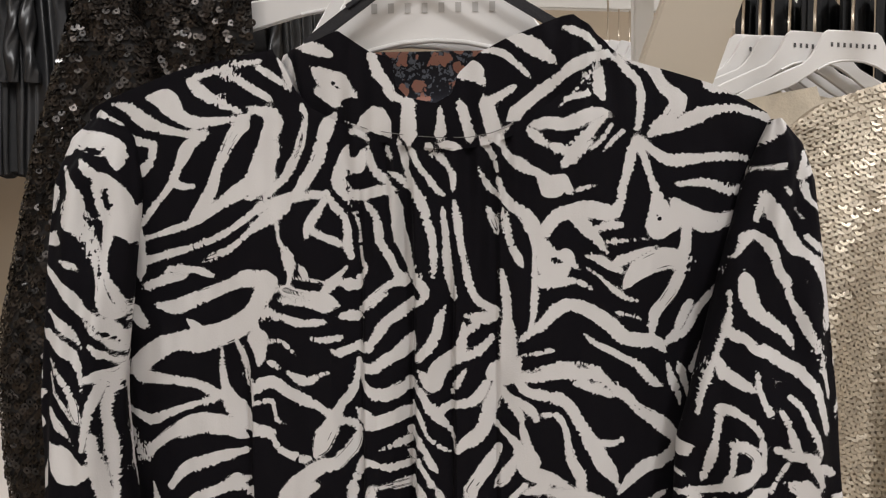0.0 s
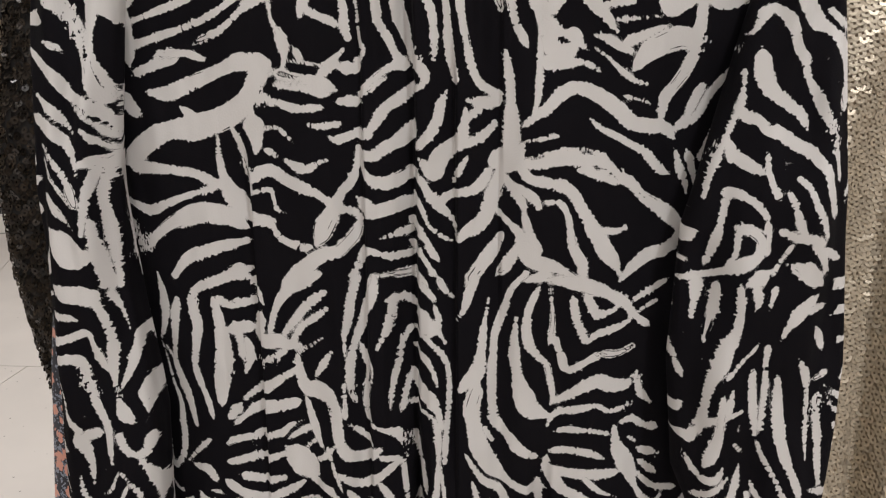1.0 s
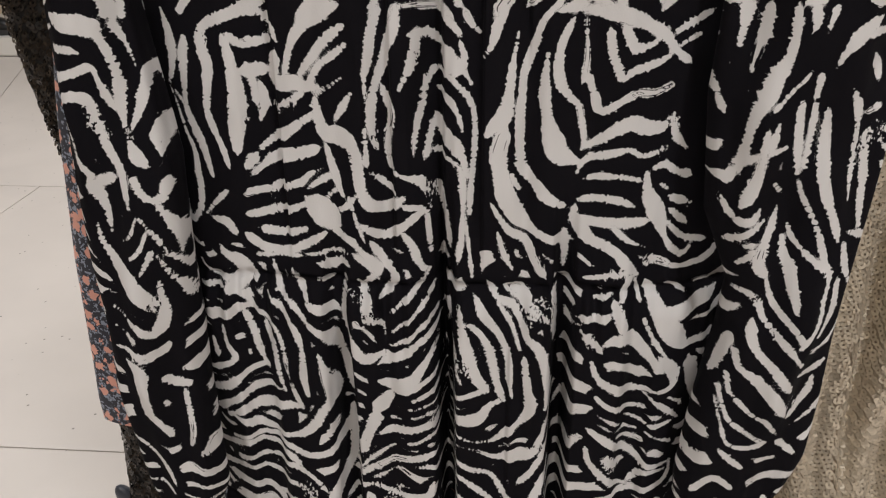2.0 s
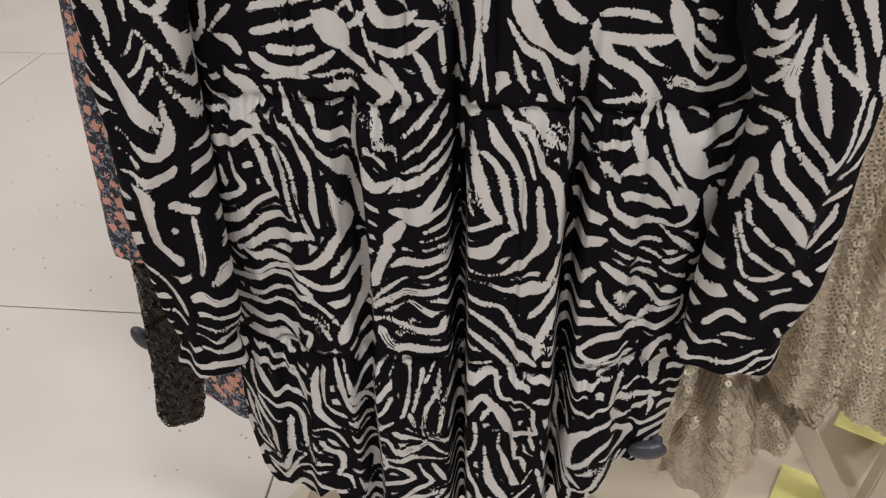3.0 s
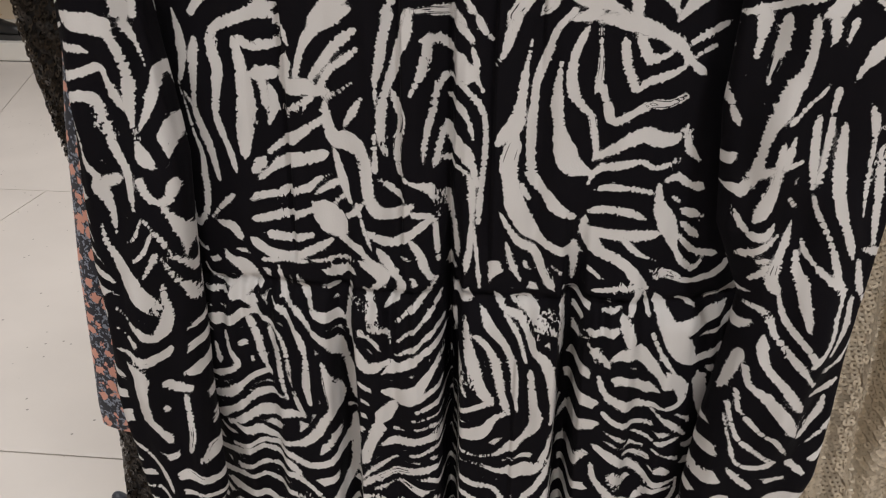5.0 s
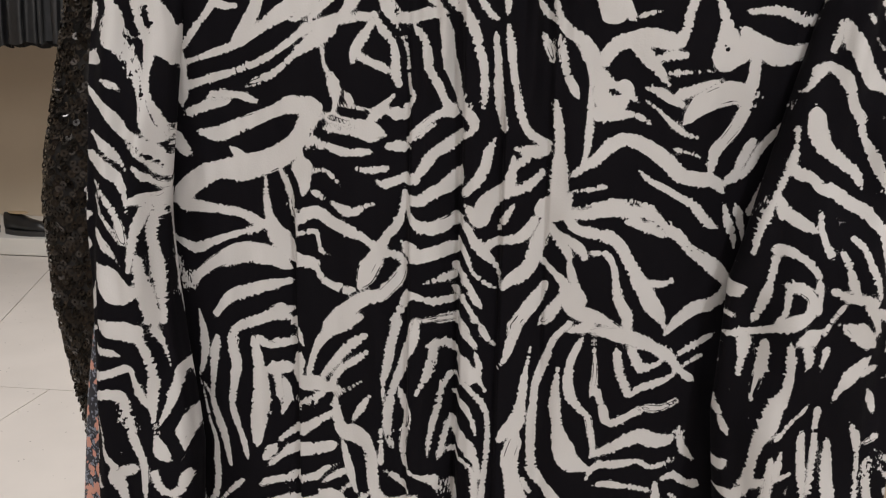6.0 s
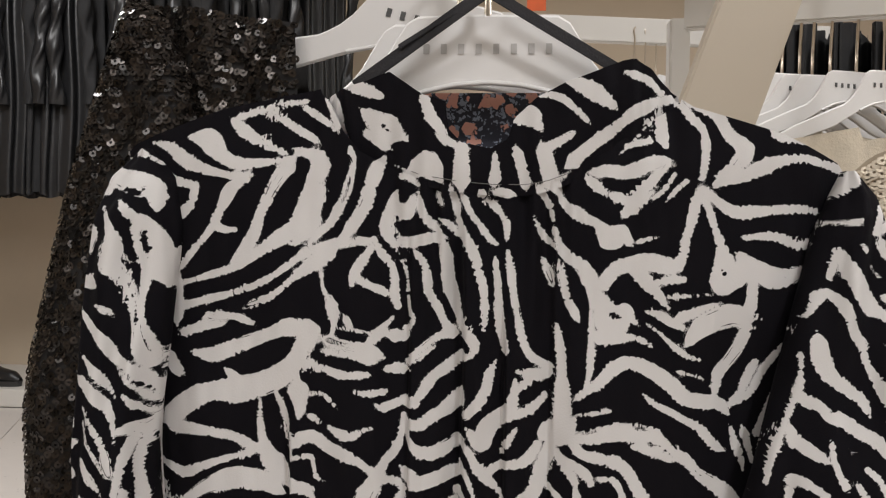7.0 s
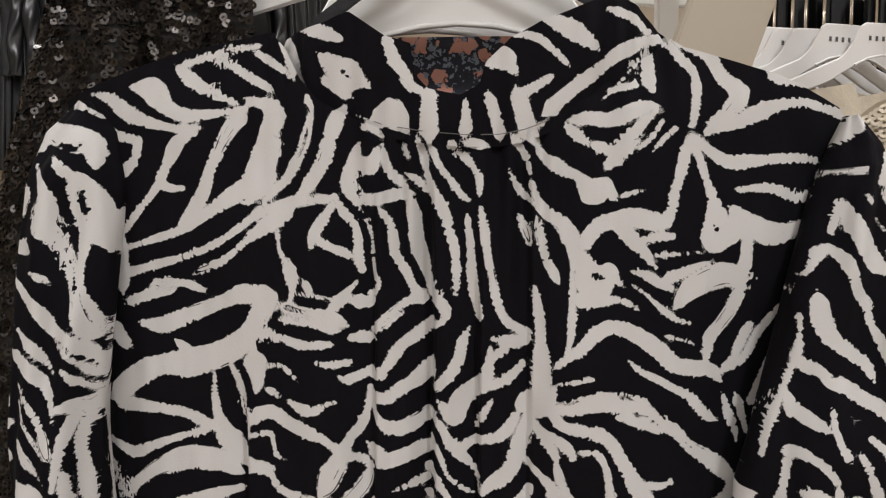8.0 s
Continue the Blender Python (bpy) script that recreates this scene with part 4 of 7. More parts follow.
BODY.white((-45, 1367, 3.4), (-47, 1358, 5.4), (-49, 1350, 5.5), (-53, 1342, 5.5), (-58, 1333, 4.8), (-65, 1327, 4.8), (-72, 1318, 4.1), (-79, 1310, 3.5))
BODY.white((-28, 1370, 4.7), (-32, 1362, 8.8), (-35, 1353, 9.5), (-37, 1345, 9.5), (-41, 1338, 8.9), (-46, 1330, 7.5), (-51, 1323, 5.5), (-58, 1320, 6.9), (-65, 1313, 6.9), (-72, 1307, 6.2), (-79, 1301, 4.1))
BODY.white((-51, 1320, 4.1), (-43, 1322, 4.1), (-36, 1323, 4.1), (-31, 1325, 2.7))
BODY.white((-31, 1323, 3.4), (-27, 1316, 4.8), (-22, 1310, 4.1), (-20, 1301, 4.8), (-20, 1293, 5.5), (-18, 1286, 4.1))
BODY.white((-32, 1321, 3.4), (-38, 1313, 5.5), (-43, 1305, 6.2), (-45, 1298, 2.7))
BODY.white((-41, 1301, 2.7), (-34, 1298, 4.1), (-26, 1294, 4.1), (-23, 1293, 2.0))
BODY.white((-62, 1305, 2.1), (-61, 1296, 2.8), (-57, 1289, 5.5), (-55, 1283, 6.9), (-54, 1276, 3.4), (-56, 1267, 2.8))
BODY.white((-52, 1273, 1.7), (-43, 1272, 2.1), (-33, 1271, 1.7), (-26, 1274, 3.4), (-21, 1279, 2.0))
BODY.white((-47, 1278, 4.1), (-45, 1275, 2.7))
BODY.white((-57, 1266, 6.9), (-50, 1264, 6.2), (-42, 1262, 8.3), (-33, 1260, 8.9), (-27, 1257, 4.8))
BODY.white((-33, 1266, 6.2), (-26, 1271, 4.1))
BODY.white((-80, 1276, 3.5), (-73, 1274, 9.0), (-68, 1271, 11.8), (-69, 1264, 7.6), (-75, 1259, 4.9))
BODY.white((-20, 1350, 4.1), (-22, 1343, 7.5), (-25, 1335, 6.8), (-24, 1328, 8.2), (-19, 1323, 8.1), (-10, 1323, 6.8), (-2, 1325, 6.1), (5, 1326, 5.4))
BODY.white((-17, 1341, 8.8), (-13, 1340, 7.4), (-10, 1348, 4.7))
BODY.white((-7, 1351, 3.4), (-5, 1343, 4.7), (-3, 1338, 4.7), (2, 1333, 4.0), (5, 1330, 2.7))
BODY.white((-16, 1313, 2.0), (-13, 1304, 2.7), (-12, 1294, 2.0), (-11, 1284, 3.4), (-9, 1279, 4.1), (-11, 1274, 2.7))
BODY.white((-20, 1269, 6.8), (-14, 1269, 5.5), (-13, 1274, 3.4))
BODY.white((-7, 1316, 4.7), (-2, 1309, 5.4), (-1, 1301, 5.4), (0, 1294, 4.7), (5, 1286, 4.7), (8, 1279, 4.7), (11, 1274, 5.4), (14, 1271, 4.7), (6, 1269, 4.8), (-1, 1264, 4.8), (-6, 1259, 4.8), (-11, 1254, 3.4))
BODY.white((8, 1323, 4.0), (10, 1313, 7.4), (11, 1301, 8.1), (14, 1291, 6.8), (17, 1281, 4.7), (21, 1272, 5.4), (26, 1266, 6.1), (26, 1260, 4.7), (21, 1257, 4.1))
BODY.white((17, 1336, 3.4), (20, 1328, 5.4), (25, 1318, 6.0), (28, 1308, 6.7), (31, 1298, 5.4), (32, 1287, 4.0), (32, 1274, 1.7))
BODY.white((5, 1350, 4.0), (7, 1345, 3.4))
BODY.white((7, 1336, 2.7), (12, 1333, 3.4), (17, 1328, 2.7))
BODY.white((12, 1354, 3.4), (14, 1348, 4.0), (16, 1341, 3.4))
BODY.white((20, 1348, 3.4), (24, 1339, 4.0), (29, 1333, 3.4), (34, 1326, 3.3), (38, 1323, 1.7))
BODY.white((30, 1351, 3.3), (35, 1346, 4.0), (40, 1341, 4.0), (44, 1334, 5.3), (44, 1326, 3.3))
BODY.white((38, 1313, 3.4), (39, 1304, 4.7), (40, 1291, 5.4), (41, 1277, 4.7), (43, 1267, 4.7), (44, 1262, 4.7))
BODY.white((39, 1352, 4.7), (45, 1351, 5.3))
BODY.white((-15, 1363, 2.0), (-10, 1358, 3.4), (-6, 1356, 2.7))
BODY.white((-11, 1254, 2.7), (-4, 1259, 4.1), (3, 1263, 2.7))
BODY.white((-59, 1260, 3.5), (-45, 1259, 6.9), (-33, 1255, 6.9))
BODY.white((-70, 1252, 6.9), (-63, 1250, 4.8))
BODY.white((-59, 1250, 3.5), (-53, 1247, 5.5), (-42, 1246, 5.5), (-34, 1247, 4.8))
BODY.white((-42, 1237, 2.8), (-34, 1236, 4.8), (-26, 1237, 4.1))
BODY.white((-30, 1230, 1.7), (-27, 1228, 2.1))
BODY.white((-25, 1228, 4.8), (-18, 1230, 4.8), (-14, 1233, 2.7))
BODY.white((-75, 1236, 12.5), (-74, 1228, 9.0), (-75, 1221, 3.5))
BODY.white((-70, 1234, 2.8), (-61, 1235, 2.8), (-56, 1231, 2.8), (-51, 1226, 1.4))
BODY.white((-67, 1221, 4.9), (-63, 1219, 4.2))
BODY.white((-57, 1216, 2.8), (-50, 1212, 6.2), (-43, 1211, 6.2), (-38, 1214, 4.1), (-32, 1216, 2.1))
BODY.white((-78, 1205, 7.7), (-71, 1209, 8.4), (-64, 1209, 8.4), (-57, 1204, 7.0), (-48, 1200, 6.9), (-40, 1197, 5.5), (-33, 1192, 4.8), (-28, 1190, 5.5))
BODY.white((-81, 1195, 2.8), (-74, 1197, 3.5), (-67, 1198, 2.8), (-66, 1193, 2.8), (-64, 1186, 3.5), (-59, 1184, 1.7))
BODY.white((-82, 1179, 7.7), (-73, 1179, 7.7), (-68, 1176, 4.9), (-64, 1169, 4.9), (-57, 1165, 5.6), (-49, 1163, 5.6), (-44, 1163, 2.8))
BODY.white((-23, 1250, 4.8), (-18, 1250, 6.2), (-14, 1250, 3.4))
BODY.white((-14, 1223, 2.7), (-15, 1212, 3.4), (-19, 1202, 5.5), (-24, 1197, 5.5), (-28, 1190, 6.2), (-31, 1183, 10.4), (-35, 1176, 12.5), (-37, 1171, 10.4), (-40, 1165, 2.8))
BODY.white((-26, 1186, 3.5), (-19, 1185, 4.1), (-14, 1180, 3.4), (-17, 1171, 6.9), (-23, 1164, 7.6), (-28, 1160, 8.3), (-37, 1158, 9.0), (-45, 1153, 9.1), (-54, 1146, 9.1), (-61, 1139, 7.0))
BODY.white((-14, 1230, 3.4), (-8, 1231, 7.5), (-3, 1237, 6.1), (2, 1245, 5.5), (9, 1250, 6.1), (16, 1255, 5.4), (19, 1259, 3.4))
BODY.white((-12, 1219, 4.8), (-5, 1218, 6.9), (2, 1223, 7.5), (9, 1226, 8.2), (16, 1231, 9.5), (18, 1235, 5.4))
BODY.white((-12, 1214, 4.1), (-8, 1206, 5.5), (2, 1202, 8.2), (10, 1204, 8.9), (16, 1207, 8.9))
BODY.white((-10, 1188, 9.0), (-5, 1185, 8.3), (5, 1187, 8.9), (15, 1189, 8.9))
BODY.white((0, 1169, 2.8), (8, 1171, 4.8), (15, 1172, 4.8))
BODY.white((-20, 1143, 6.2), (-15, 1153, 5.5), (-11, 1160, 5.5), (-4, 1160, 4.8), (5, 1157, 4.1), (15, 1157, 4.1))
BODY.white((-9, 1141, 4.8), (-6, 1145, 4.1), (5, 1146, 4.8), (15, 1145, 5.5))
BODY.white((21, 1223, 4.8), (28, 1230, 6.1), (33, 1238, 6.8), (35, 1247, 6.8), (38, 1254, 4.1))
BODY.white((24, 1214, 4.8), (31, 1209, 11.6), (34, 1216, 11.5), (41, 1223, 8.8), (47, 1230, 5.4), (49, 1240, 4.0))
BODY.white((43, 1203, 2.7), (46, 1209, 4.7), (50, 1216, 3.4))
BODY.white((19, 1206, 5.5), (24, 1202, 4.8), (27, 1196, 4.8), (33, 1189, 6.8), (38, 1184, 4.8), (43, 1177, 3.4), (44, 1168, 1.7))
BODY.white((34, 1190, 4.8), (43, 1195, 5.4), (50, 1198, 4.7))
BODY.white((19, 1194, 2.7), (24, 1185, 2.7), (27, 1177, 2.7), (34, 1170, 3.4), (41, 1166, 2.7))
BODY.white((17, 1178, 4.8), (22, 1173, 4.8), (27, 1164, 4.8), (32, 1156, 4.8))
BODY.white((17, 1163, 3.4), (24, 1156, 3.4), (30, 1147, 3.4))
BODY.white((18, 1145, 4.8), (24, 1140, 4.8))
BODY.white((90, 1360, 3.9), (95, 1355, 4.6), (100, 1352, 2.0))
BODY.white((62, 1354, 4.0), (67, 1347, 4.0), (70, 1337, 2.7))
BODY.white((72, 1355, 4.6), (77, 1345, 4.6), (84, 1340, 7.9), (90, 1337, 5.9), (95, 1334, 4.6), (102, 1327, 13.2), (108, 1330, 9.9), (113, 1325, 4.6))
BODY.white((118, 1325, 3.3), (125, 1327, 2.6), (130, 1328, 1.3))
BODY.white((60, 1337, 2.7), (64, 1329, 4.7), (69, 1324, 4.0), (72, 1321, 2.7))
BODY.white((71, 1331, 4.0), (74, 1322, 5.3), (79, 1316, 6.6), (85, 1312, 7.3), (90, 1306, 9.3), (93, 1297, 7.3), (93, 1287, 3.3))
BODY.white((65, 1314, 2.0), (68, 1307, 4.0), (70, 1301, 2.7))
BODY.white((74, 1311, 4.0), (76, 1301, 4.7), (79, 1291, 5.3), (83, 1284, 5.3), (85, 1280, 1.7))
BODY.white((45, 1318, 2.7), (47, 1304, 4.7), (49, 1291, 4.7), (51, 1281, 4.0), (53, 1271, 4.0), (58, 1260, 5.4), (65, 1255, 5.4), (70, 1254, 3.3))
BODY.white((73, 1276, 2.7), (75, 1264, 5.3), (76, 1250, 6.7), (77, 1237, 10.0), (77, 1223, 10.1))
BODY.white((98, 1301, 7.9), (105, 1309, 8.6), (113, 1312, 8.6), (123, 1314, 9.8), (133, 1312, 9.8), (139, 1312, 7.8), (143, 1319, 5.9), (144, 1327, 6.5), (147, 1337, 5.9), (149, 1346, 5.8), (152, 1353, 4.5))
BODY.white((117, 1309, 8.5), (123, 1302, 7.9), (130, 1294, 5.3), (134, 1289, 1.6))
BODY.white((152, 1353, 3.9), (157, 1343, 3.9), (160, 1333, 4.5), (164, 1323, 7.1), (166, 1312, 13.0), (164, 1302, 13.0), (169, 1304, 13.0), (175, 1308, 13.0), (183, 1312, 5.2))
BODY.white((97, 1294, 5.3), (100, 1284, 15.2), (105, 1279, 16.5), (110, 1284, 11.9), (115, 1281, 6.6))
BODY.white((97, 1271, 8.0), (107, 1271, 6.6), (117, 1271, 4.6), (125, 1267, 3.3))
BODY.black((103, 1284, 2.6), (107, 1283, 2.0))
BODY.black((100, 1274, 1.7), (101, 1274, 1.3))
BODY.black((165, 1309, 1.9), (167, 1306, 1.9))
BODY.white((92, 1291, 2.7), (92, 1277, 3.3), (92, 1264, 4.0), (91, 1250, 3.3), (89, 1240, 2.7))
BODY.white((93, 1364, 5.3), (102, 1365, 6.6), (110, 1365, 4.6), (120, 1368, 4.6), (129, 1371, 5.2), (136, 1369, 3.9))
BODY.white((105, 1350, 5.9), (111, 1348, 5.2))
BODY.white((110, 1340, 4.6), (116, 1347, 9.8), (123, 1355, 8.5), (129, 1363, 5.2), (134, 1368, 3.2))
BODY.black((123, 1353, 1.0), (129, 1358, 1.6), (136, 1368, 1.6))
BODY.white((138, 1364, 1.9), (133, 1356, 2.9), (126, 1349, 2.0))
BODY.white((144, 1359, 2.6), (138, 1354, 2.6), (133, 1348, 1.3))
BODY.white((128, 1302, 3.3), (136, 1304, 3.9), (143, 1304, 3.3))
BODY.white((135, 1294, 2.0), (146, 1295, 1.6), (159, 1296, 1.0))
BODY.white((123, 1286, 2.6), (130, 1284, 4.6), (138, 1279, 4.6), (143, 1277, 2.6))
BODY.white((141, 1282, 5.2), (149, 1285, 4.6), (158, 1289, 3.3), (164, 1291, 1.3))
BODY.white((123, 1279, 1.3), (130, 1274, 2.0), (140, 1265, 3.3), (148, 1260, 3.3), (153, 1259, 2.6))
BODY.white((148, 1270, 6.6), (154, 1277, 11.8), (163, 1282, 13.0), (172, 1284, 13.0), (180, 1282, 9.7), (182, 1294, 6.5), (182, 1303, 6.5))
BODY.black((159, 1269, 2.6), (164, 1274, 3.9), (169, 1273, 2.6))
BODY.white((180, 1277, 7.8), (176, 1267, 7.8), (169, 1257, 7.2), (164, 1250, 7.9), (163, 1240, 3.9))
BODY.white((85, 1237, 4.7), (92, 1242, 5.3), (98, 1247, 6.0), (105, 1254, 7.3), (113, 1257, 8.6), (122, 1255, 8.6), (130, 1250, 8.6), (138, 1244, 8.6), (146, 1237, 8.6), (156, 1235, 8.5), (165, 1234, 7.2), (170, 1229, 3.9))
BODY.white((122, 1239, 1.7), (128, 1234, 3.3), (138, 1229, 4.0), (147, 1224, 4.0), (155, 1219, 4.6), (160, 1213, 4.6), (166, 1208, 3.9), (170, 1207, 1.6))
BODY.white((85, 1227, 2.0), (93, 1228, 2.7), (103, 1230, 1.7))
BODY.white((73, 1218, 10.1), (68, 1215, 10.1), (77, 1216, 13.4), (82, 1223, 6.7))
BODY.white((83, 1215, 2.7), (93, 1219, 2.0), (110, 1222, 2.0), (120, 1222, 2.7), (130, 1218, 4.6))
BODY.white((83, 1214, 5.4), (93, 1214, 7.4), (107, 1217, 8.0), (120, 1216, 8.0), (130, 1213, 8.6), (138, 1207, 6.6), (147, 1202, 6.6), (153, 1195, 6.6), (163, 1188, 7.3), (172, 1181, 7.9), (177, 1176, 5.9))
BODY.white((118, 1210, 4.7), (127, 1207, 4.6), (137, 1203, 3.3))
BODY.black((122, 1213, 0.7), (130, 1211, 1.0), (138, 1205, 0.7))
BODY.white((83, 1210, 4.7), (88, 1205, 6.0), (97, 1203, 7.4), (107, 1201, 8.7), (113, 1196, 7.3), (118, 1188, 7.3), (124, 1178, 8.0), (129, 1169, 9.3), (134, 1161, 10.0), (139, 1154, 6.0), (142, 1148, 2.0))
BODY.white((130, 1174, 4.7), (139, 1174, 3.3), (144, 1176, 3.3))
BODY.white((73, 1206, 3.4), (78, 1199, 4.7), (83, 1191, 4.7), (85, 1186, 2.0))
BODY.white((78, 1201, 3.4), (87, 1196, 5.4), (92, 1191, 4.7), (93, 1188, 2.7))
BODY.white((98, 1191, 3.4), (105, 1191, 4.7), (110, 1184, 4.0), (112, 1174, 4.0), (114, 1164, 6.0), (119, 1155, 7.4), (120, 1148, 4.7))
BODY.white((70, 1206, 7.4), (66, 1196, 8.8), (64, 1187, 8.1), (60, 1179, 8.8), (51, 1173, 7.5), (46, 1168, 4.8))
BODY.white((70, 1184, 3.4), (77, 1177, 4.7), (83, 1170, 8.8), (87, 1160, 11.5), (92, 1155, 10.1), (102, 1152, 8.7), (114, 1147, 4.7))
BODY.white((85, 1182, 4.7), (88, 1172, 6.7), (92, 1162, 8.1))
BODY.white((50, 1196, 4.7), (58, 1201, 6.8), (63, 1208, 4.7))
BODY.white((71, 1170, 4.7), (66, 1161, 8.1), (60, 1153, 8.8), (53, 1144, 7.5))
BODY.white((80, 1163, 4.7), (75, 1153, 6.8), (70, 1146, 4.8))
BODY.white((97, 1146, 8.1), (87, 1143, 4.1))
BODY.white((144, 1145, 3.3), (150, 1152, 6.6), (160, 1159, 8.6), (170, 1161, 7.9), (177, 1166, 8.6), (180, 1173, 5.3))
BODY.white((52, 1250, 4.0), (60, 1249, 8.1), (68, 1250, 6.0))
BODY.white((51, 1240, 4.7), (57, 1245, 6.1))
BODY.white((51, 1225, 4.7), (60, 1230, 4.7), (67, 1237, 2.7))
BODY.white((47, 1223, 3.4), (50, 1233, 4.0), (50, 1244, 4.0))
BODY.white((178, 1240, 6.5), (173, 1234, 4.6))
BODY.white((178, 1239, 5.9), (181, 1247, 7.2), (186, 1257, 5.9))
BODY.white((173, 1219, 2.0), (176, 1210, 6.6), (180, 1200, 3.9), (181, 1195, 1.3))
BODY.white((143, 1252, 2.6), (153, 1249, 2.0), (160, 1244, 2.0))
BODY.white((-93, 1144, 9.9), (-102, 1141, 6.6), (-118, 1135, 4.7), (-123, 1130, 5.4), (-123, 1120, 6.1), (-121, 1110, 6.9), (-123, 1097, 6.3), (-125, 1083, 4.9), (-122, 1070, 4.3), (-118, 1058, 4.3), (-116, 1047, 3.6))
BODY.white((-134, 1127, 2.7), (-137, 1113, 6.2), (-138, 1100, 4.9), (-139, 1084, 4.2), (-136, 1072, 5.7), (-132, 1061, 6.5), (-130, 1052, 4.4), (-128, 1041, 2.2))
BODY.white((-147, 1143, 2.0), (-144, 1130, 5.4), (-144, 1113, 5.5), (-148, 1100, 3.5))
BODY.white((-109, 1125, 5.4), (-107, 1114, 6.8), (-106, 1100, 9.0), (-106, 1086, 11.2), (-108, 1072, 10.6), (-109, 1058, 5.7))
BODY.white((-105, 1127, 4.7), (-98, 1122, 4.7), (-85, 1125, 4.7))
BODY.white((-98, 1109, 4.8), (-96, 1100, 4.1), (-95, 1088, 4.2))
BODY.white((-148, 1095, 1.8), (-145, 1083, 2.1), (-142, 1068, 2.9), (-138, 1056, 3.6), (-138, 1042, 4.4), (-138, 1029, 5.2), (-141, 1015, 5.3), (-148, 1007, 5.3), (-150, 1015, 2.3), (-150, 1031, 1.9))
BODY.white((-145, 1093, 2.8), (-140, 1086, 2.8), (-136, 1077, 2.8))
BODY.white((-136, 1013, 2.3), (-129, 1021, 3.0), (-120, 1029, 3.0))
BODY.white((-131, 1010, 3.8), (-123, 1008, 6.0), (-119, 1000, 3.8))
BODY.white((-130, 989, 3.1), (-125, 983, 5.4), (-116, 979, 5.4), (-109, 967, 3.1))
BODY.white((-152, 995, 1.9), (-147, 989, 3.1), (-142, 989, 1.5))
BODY.white((-147, 978, 1.9), (-142, 970, 2.3), (-127, 966, 3.9))
BODY.white((-106, 1028, 3.7), (-100, 1030, 2.9))
BODY.white((-101, 1051, 7.2), (-104, 1047, 5.1))
LEFT.white((-193, 1361, 10.9), (-172, 1355, 14.1), (-163, 1352, 10.6), (-160, 1343, 7.0))
LEFT.black((-177, 1352, 2.1), (-171, 1350, 3.5), (-168, 1352, 1.8))
LEFT.white((-205, 1340, 2.2), (-203, 1347, 4.3), (-191, 1352, 5.0))
LEFT.white((-177, 1343, 4.9), (-171, 1336, 6.9), (-164, 1331, 10.4), (-158, 1324, 10.4), (-156, 1316, 12.6), (-154, 1305, 13.3))
LEFT.white((-170, 1329, 4.8), (-168, 1319, 4.8), (-166, 1314, 4.8), (-162, 1307, 6.9), (-162, 1299, 6.2), (-163, 1289, 3.4), (-161, 1275, 3.4), (-158, 1267, 4.8), (-155, 1258, 4.2))
LEFT.black((-165, 1327, 1.0), (-162, 1317, 2.1))
LEFT.white((-191, 1341, 2.1), (-185, 1333, 4.9), (-180, 1322, 7.6), (-181, 1311, 13.8), (-175, 1302, 7.6), (-170, 1292, 6.2), (-166, 1282, 7.5), (-163, 1269, 7.5), (-160, 1259, 7.6), (-157, 1253, 5.5), (-154, 1255, 2.1))
LEFT.black((-172, 1306, 1.0), (-168, 1292, 1.4), (-165, 1276, 1.4))
LEFT.white((-202, 1285, 1.4), (-195, 1277, 4.2), (-183, 1266, 6.8), (-176, 1256, 6.1), (-168, 1252, 5.4), (-161, 1247, 7.5), (-157, 1242, 6.2), (-154, 1234, 3.5))
LEFT.white((-172, 1248, 2.7), (-162, 1241, 3.1), (-157, 1234, 2.8), (-152, 1228, 1.7))
LEFT.black((-174, 1251, 1.4), (-164, 1245, 1.7), (-156, 1237, 1.4))
LEFT.white((-196, 1257, 1.7), (-188, 1250, 4.8), (-180, 1242, 4.1), (-173, 1234, 1.7))
LEFT.white((-166, 1235, 1.7), (-161, 1230, 2.7), (-157, 1226, 2.8), (-154, 1221, 2.8))
LEFT.white((-195, 1242, 6.2), (-185, 1235, 7.5), (-177, 1228, 6.7), (-171, 1218, 4.0), (-169, 1211, 1.3))
LEFT.white((-193, 1227, 2.1), (-185, 1219, 3.4), (-178, 1210, 4.7), (-173, 1202, 7.4), (-170, 1195, 4.0))
LEFT.white((-192, 1219, 1.7), (-187, 1210, 2.0), (-180, 1201, 2.7), (-174, 1194, 1.3))
LEFT.white((-190, 1198, 4.1), (-184, 1191, 5.4), (-177, 1184, 3.0), (-173, 1181, 1.3))
LEFT.white((-189, 1179, 4.1), (-181, 1171, 16.8), (-176, 1165, 16.8), (-169, 1164, 7.4))
LEFT.white((-167, 1217, 4.7), (-161, 1218, 7.5), (-157, 1216, 9.0), (-152, 1221, 9.1), (-151, 1227, 4.9))
# inner-side print mark, drawn narrower to stand in for shade on the sleeve
LEFT.white((-158, 1211, 6.0), (-160, 1199, 4.6), (-159, 1185, 4.4), (-158, 1171, 4.0), (-157, 1157, 3.4), (-156, 1144, 2.8))
LEFT.white((-161, 1214, 4.8), (-164, 1206, 4.7), (-166, 1195, 3.4), (-167, 1187, 3.4), (-168, 1177, 1.7))
LEFT.white((-165, 1185, 2.7), (-164, 1171, 4.1), (-162, 1157, 6.1), (-160, 1147, 6.8))
LEFT.white((-153, 1251, 1.8), (-152, 1237, 2.1), (-151, 1224, 2.8))
LEFT.white((-194, 1129, 3.3), (-183, 1128, 4.5), (-177, 1126, 1.6))
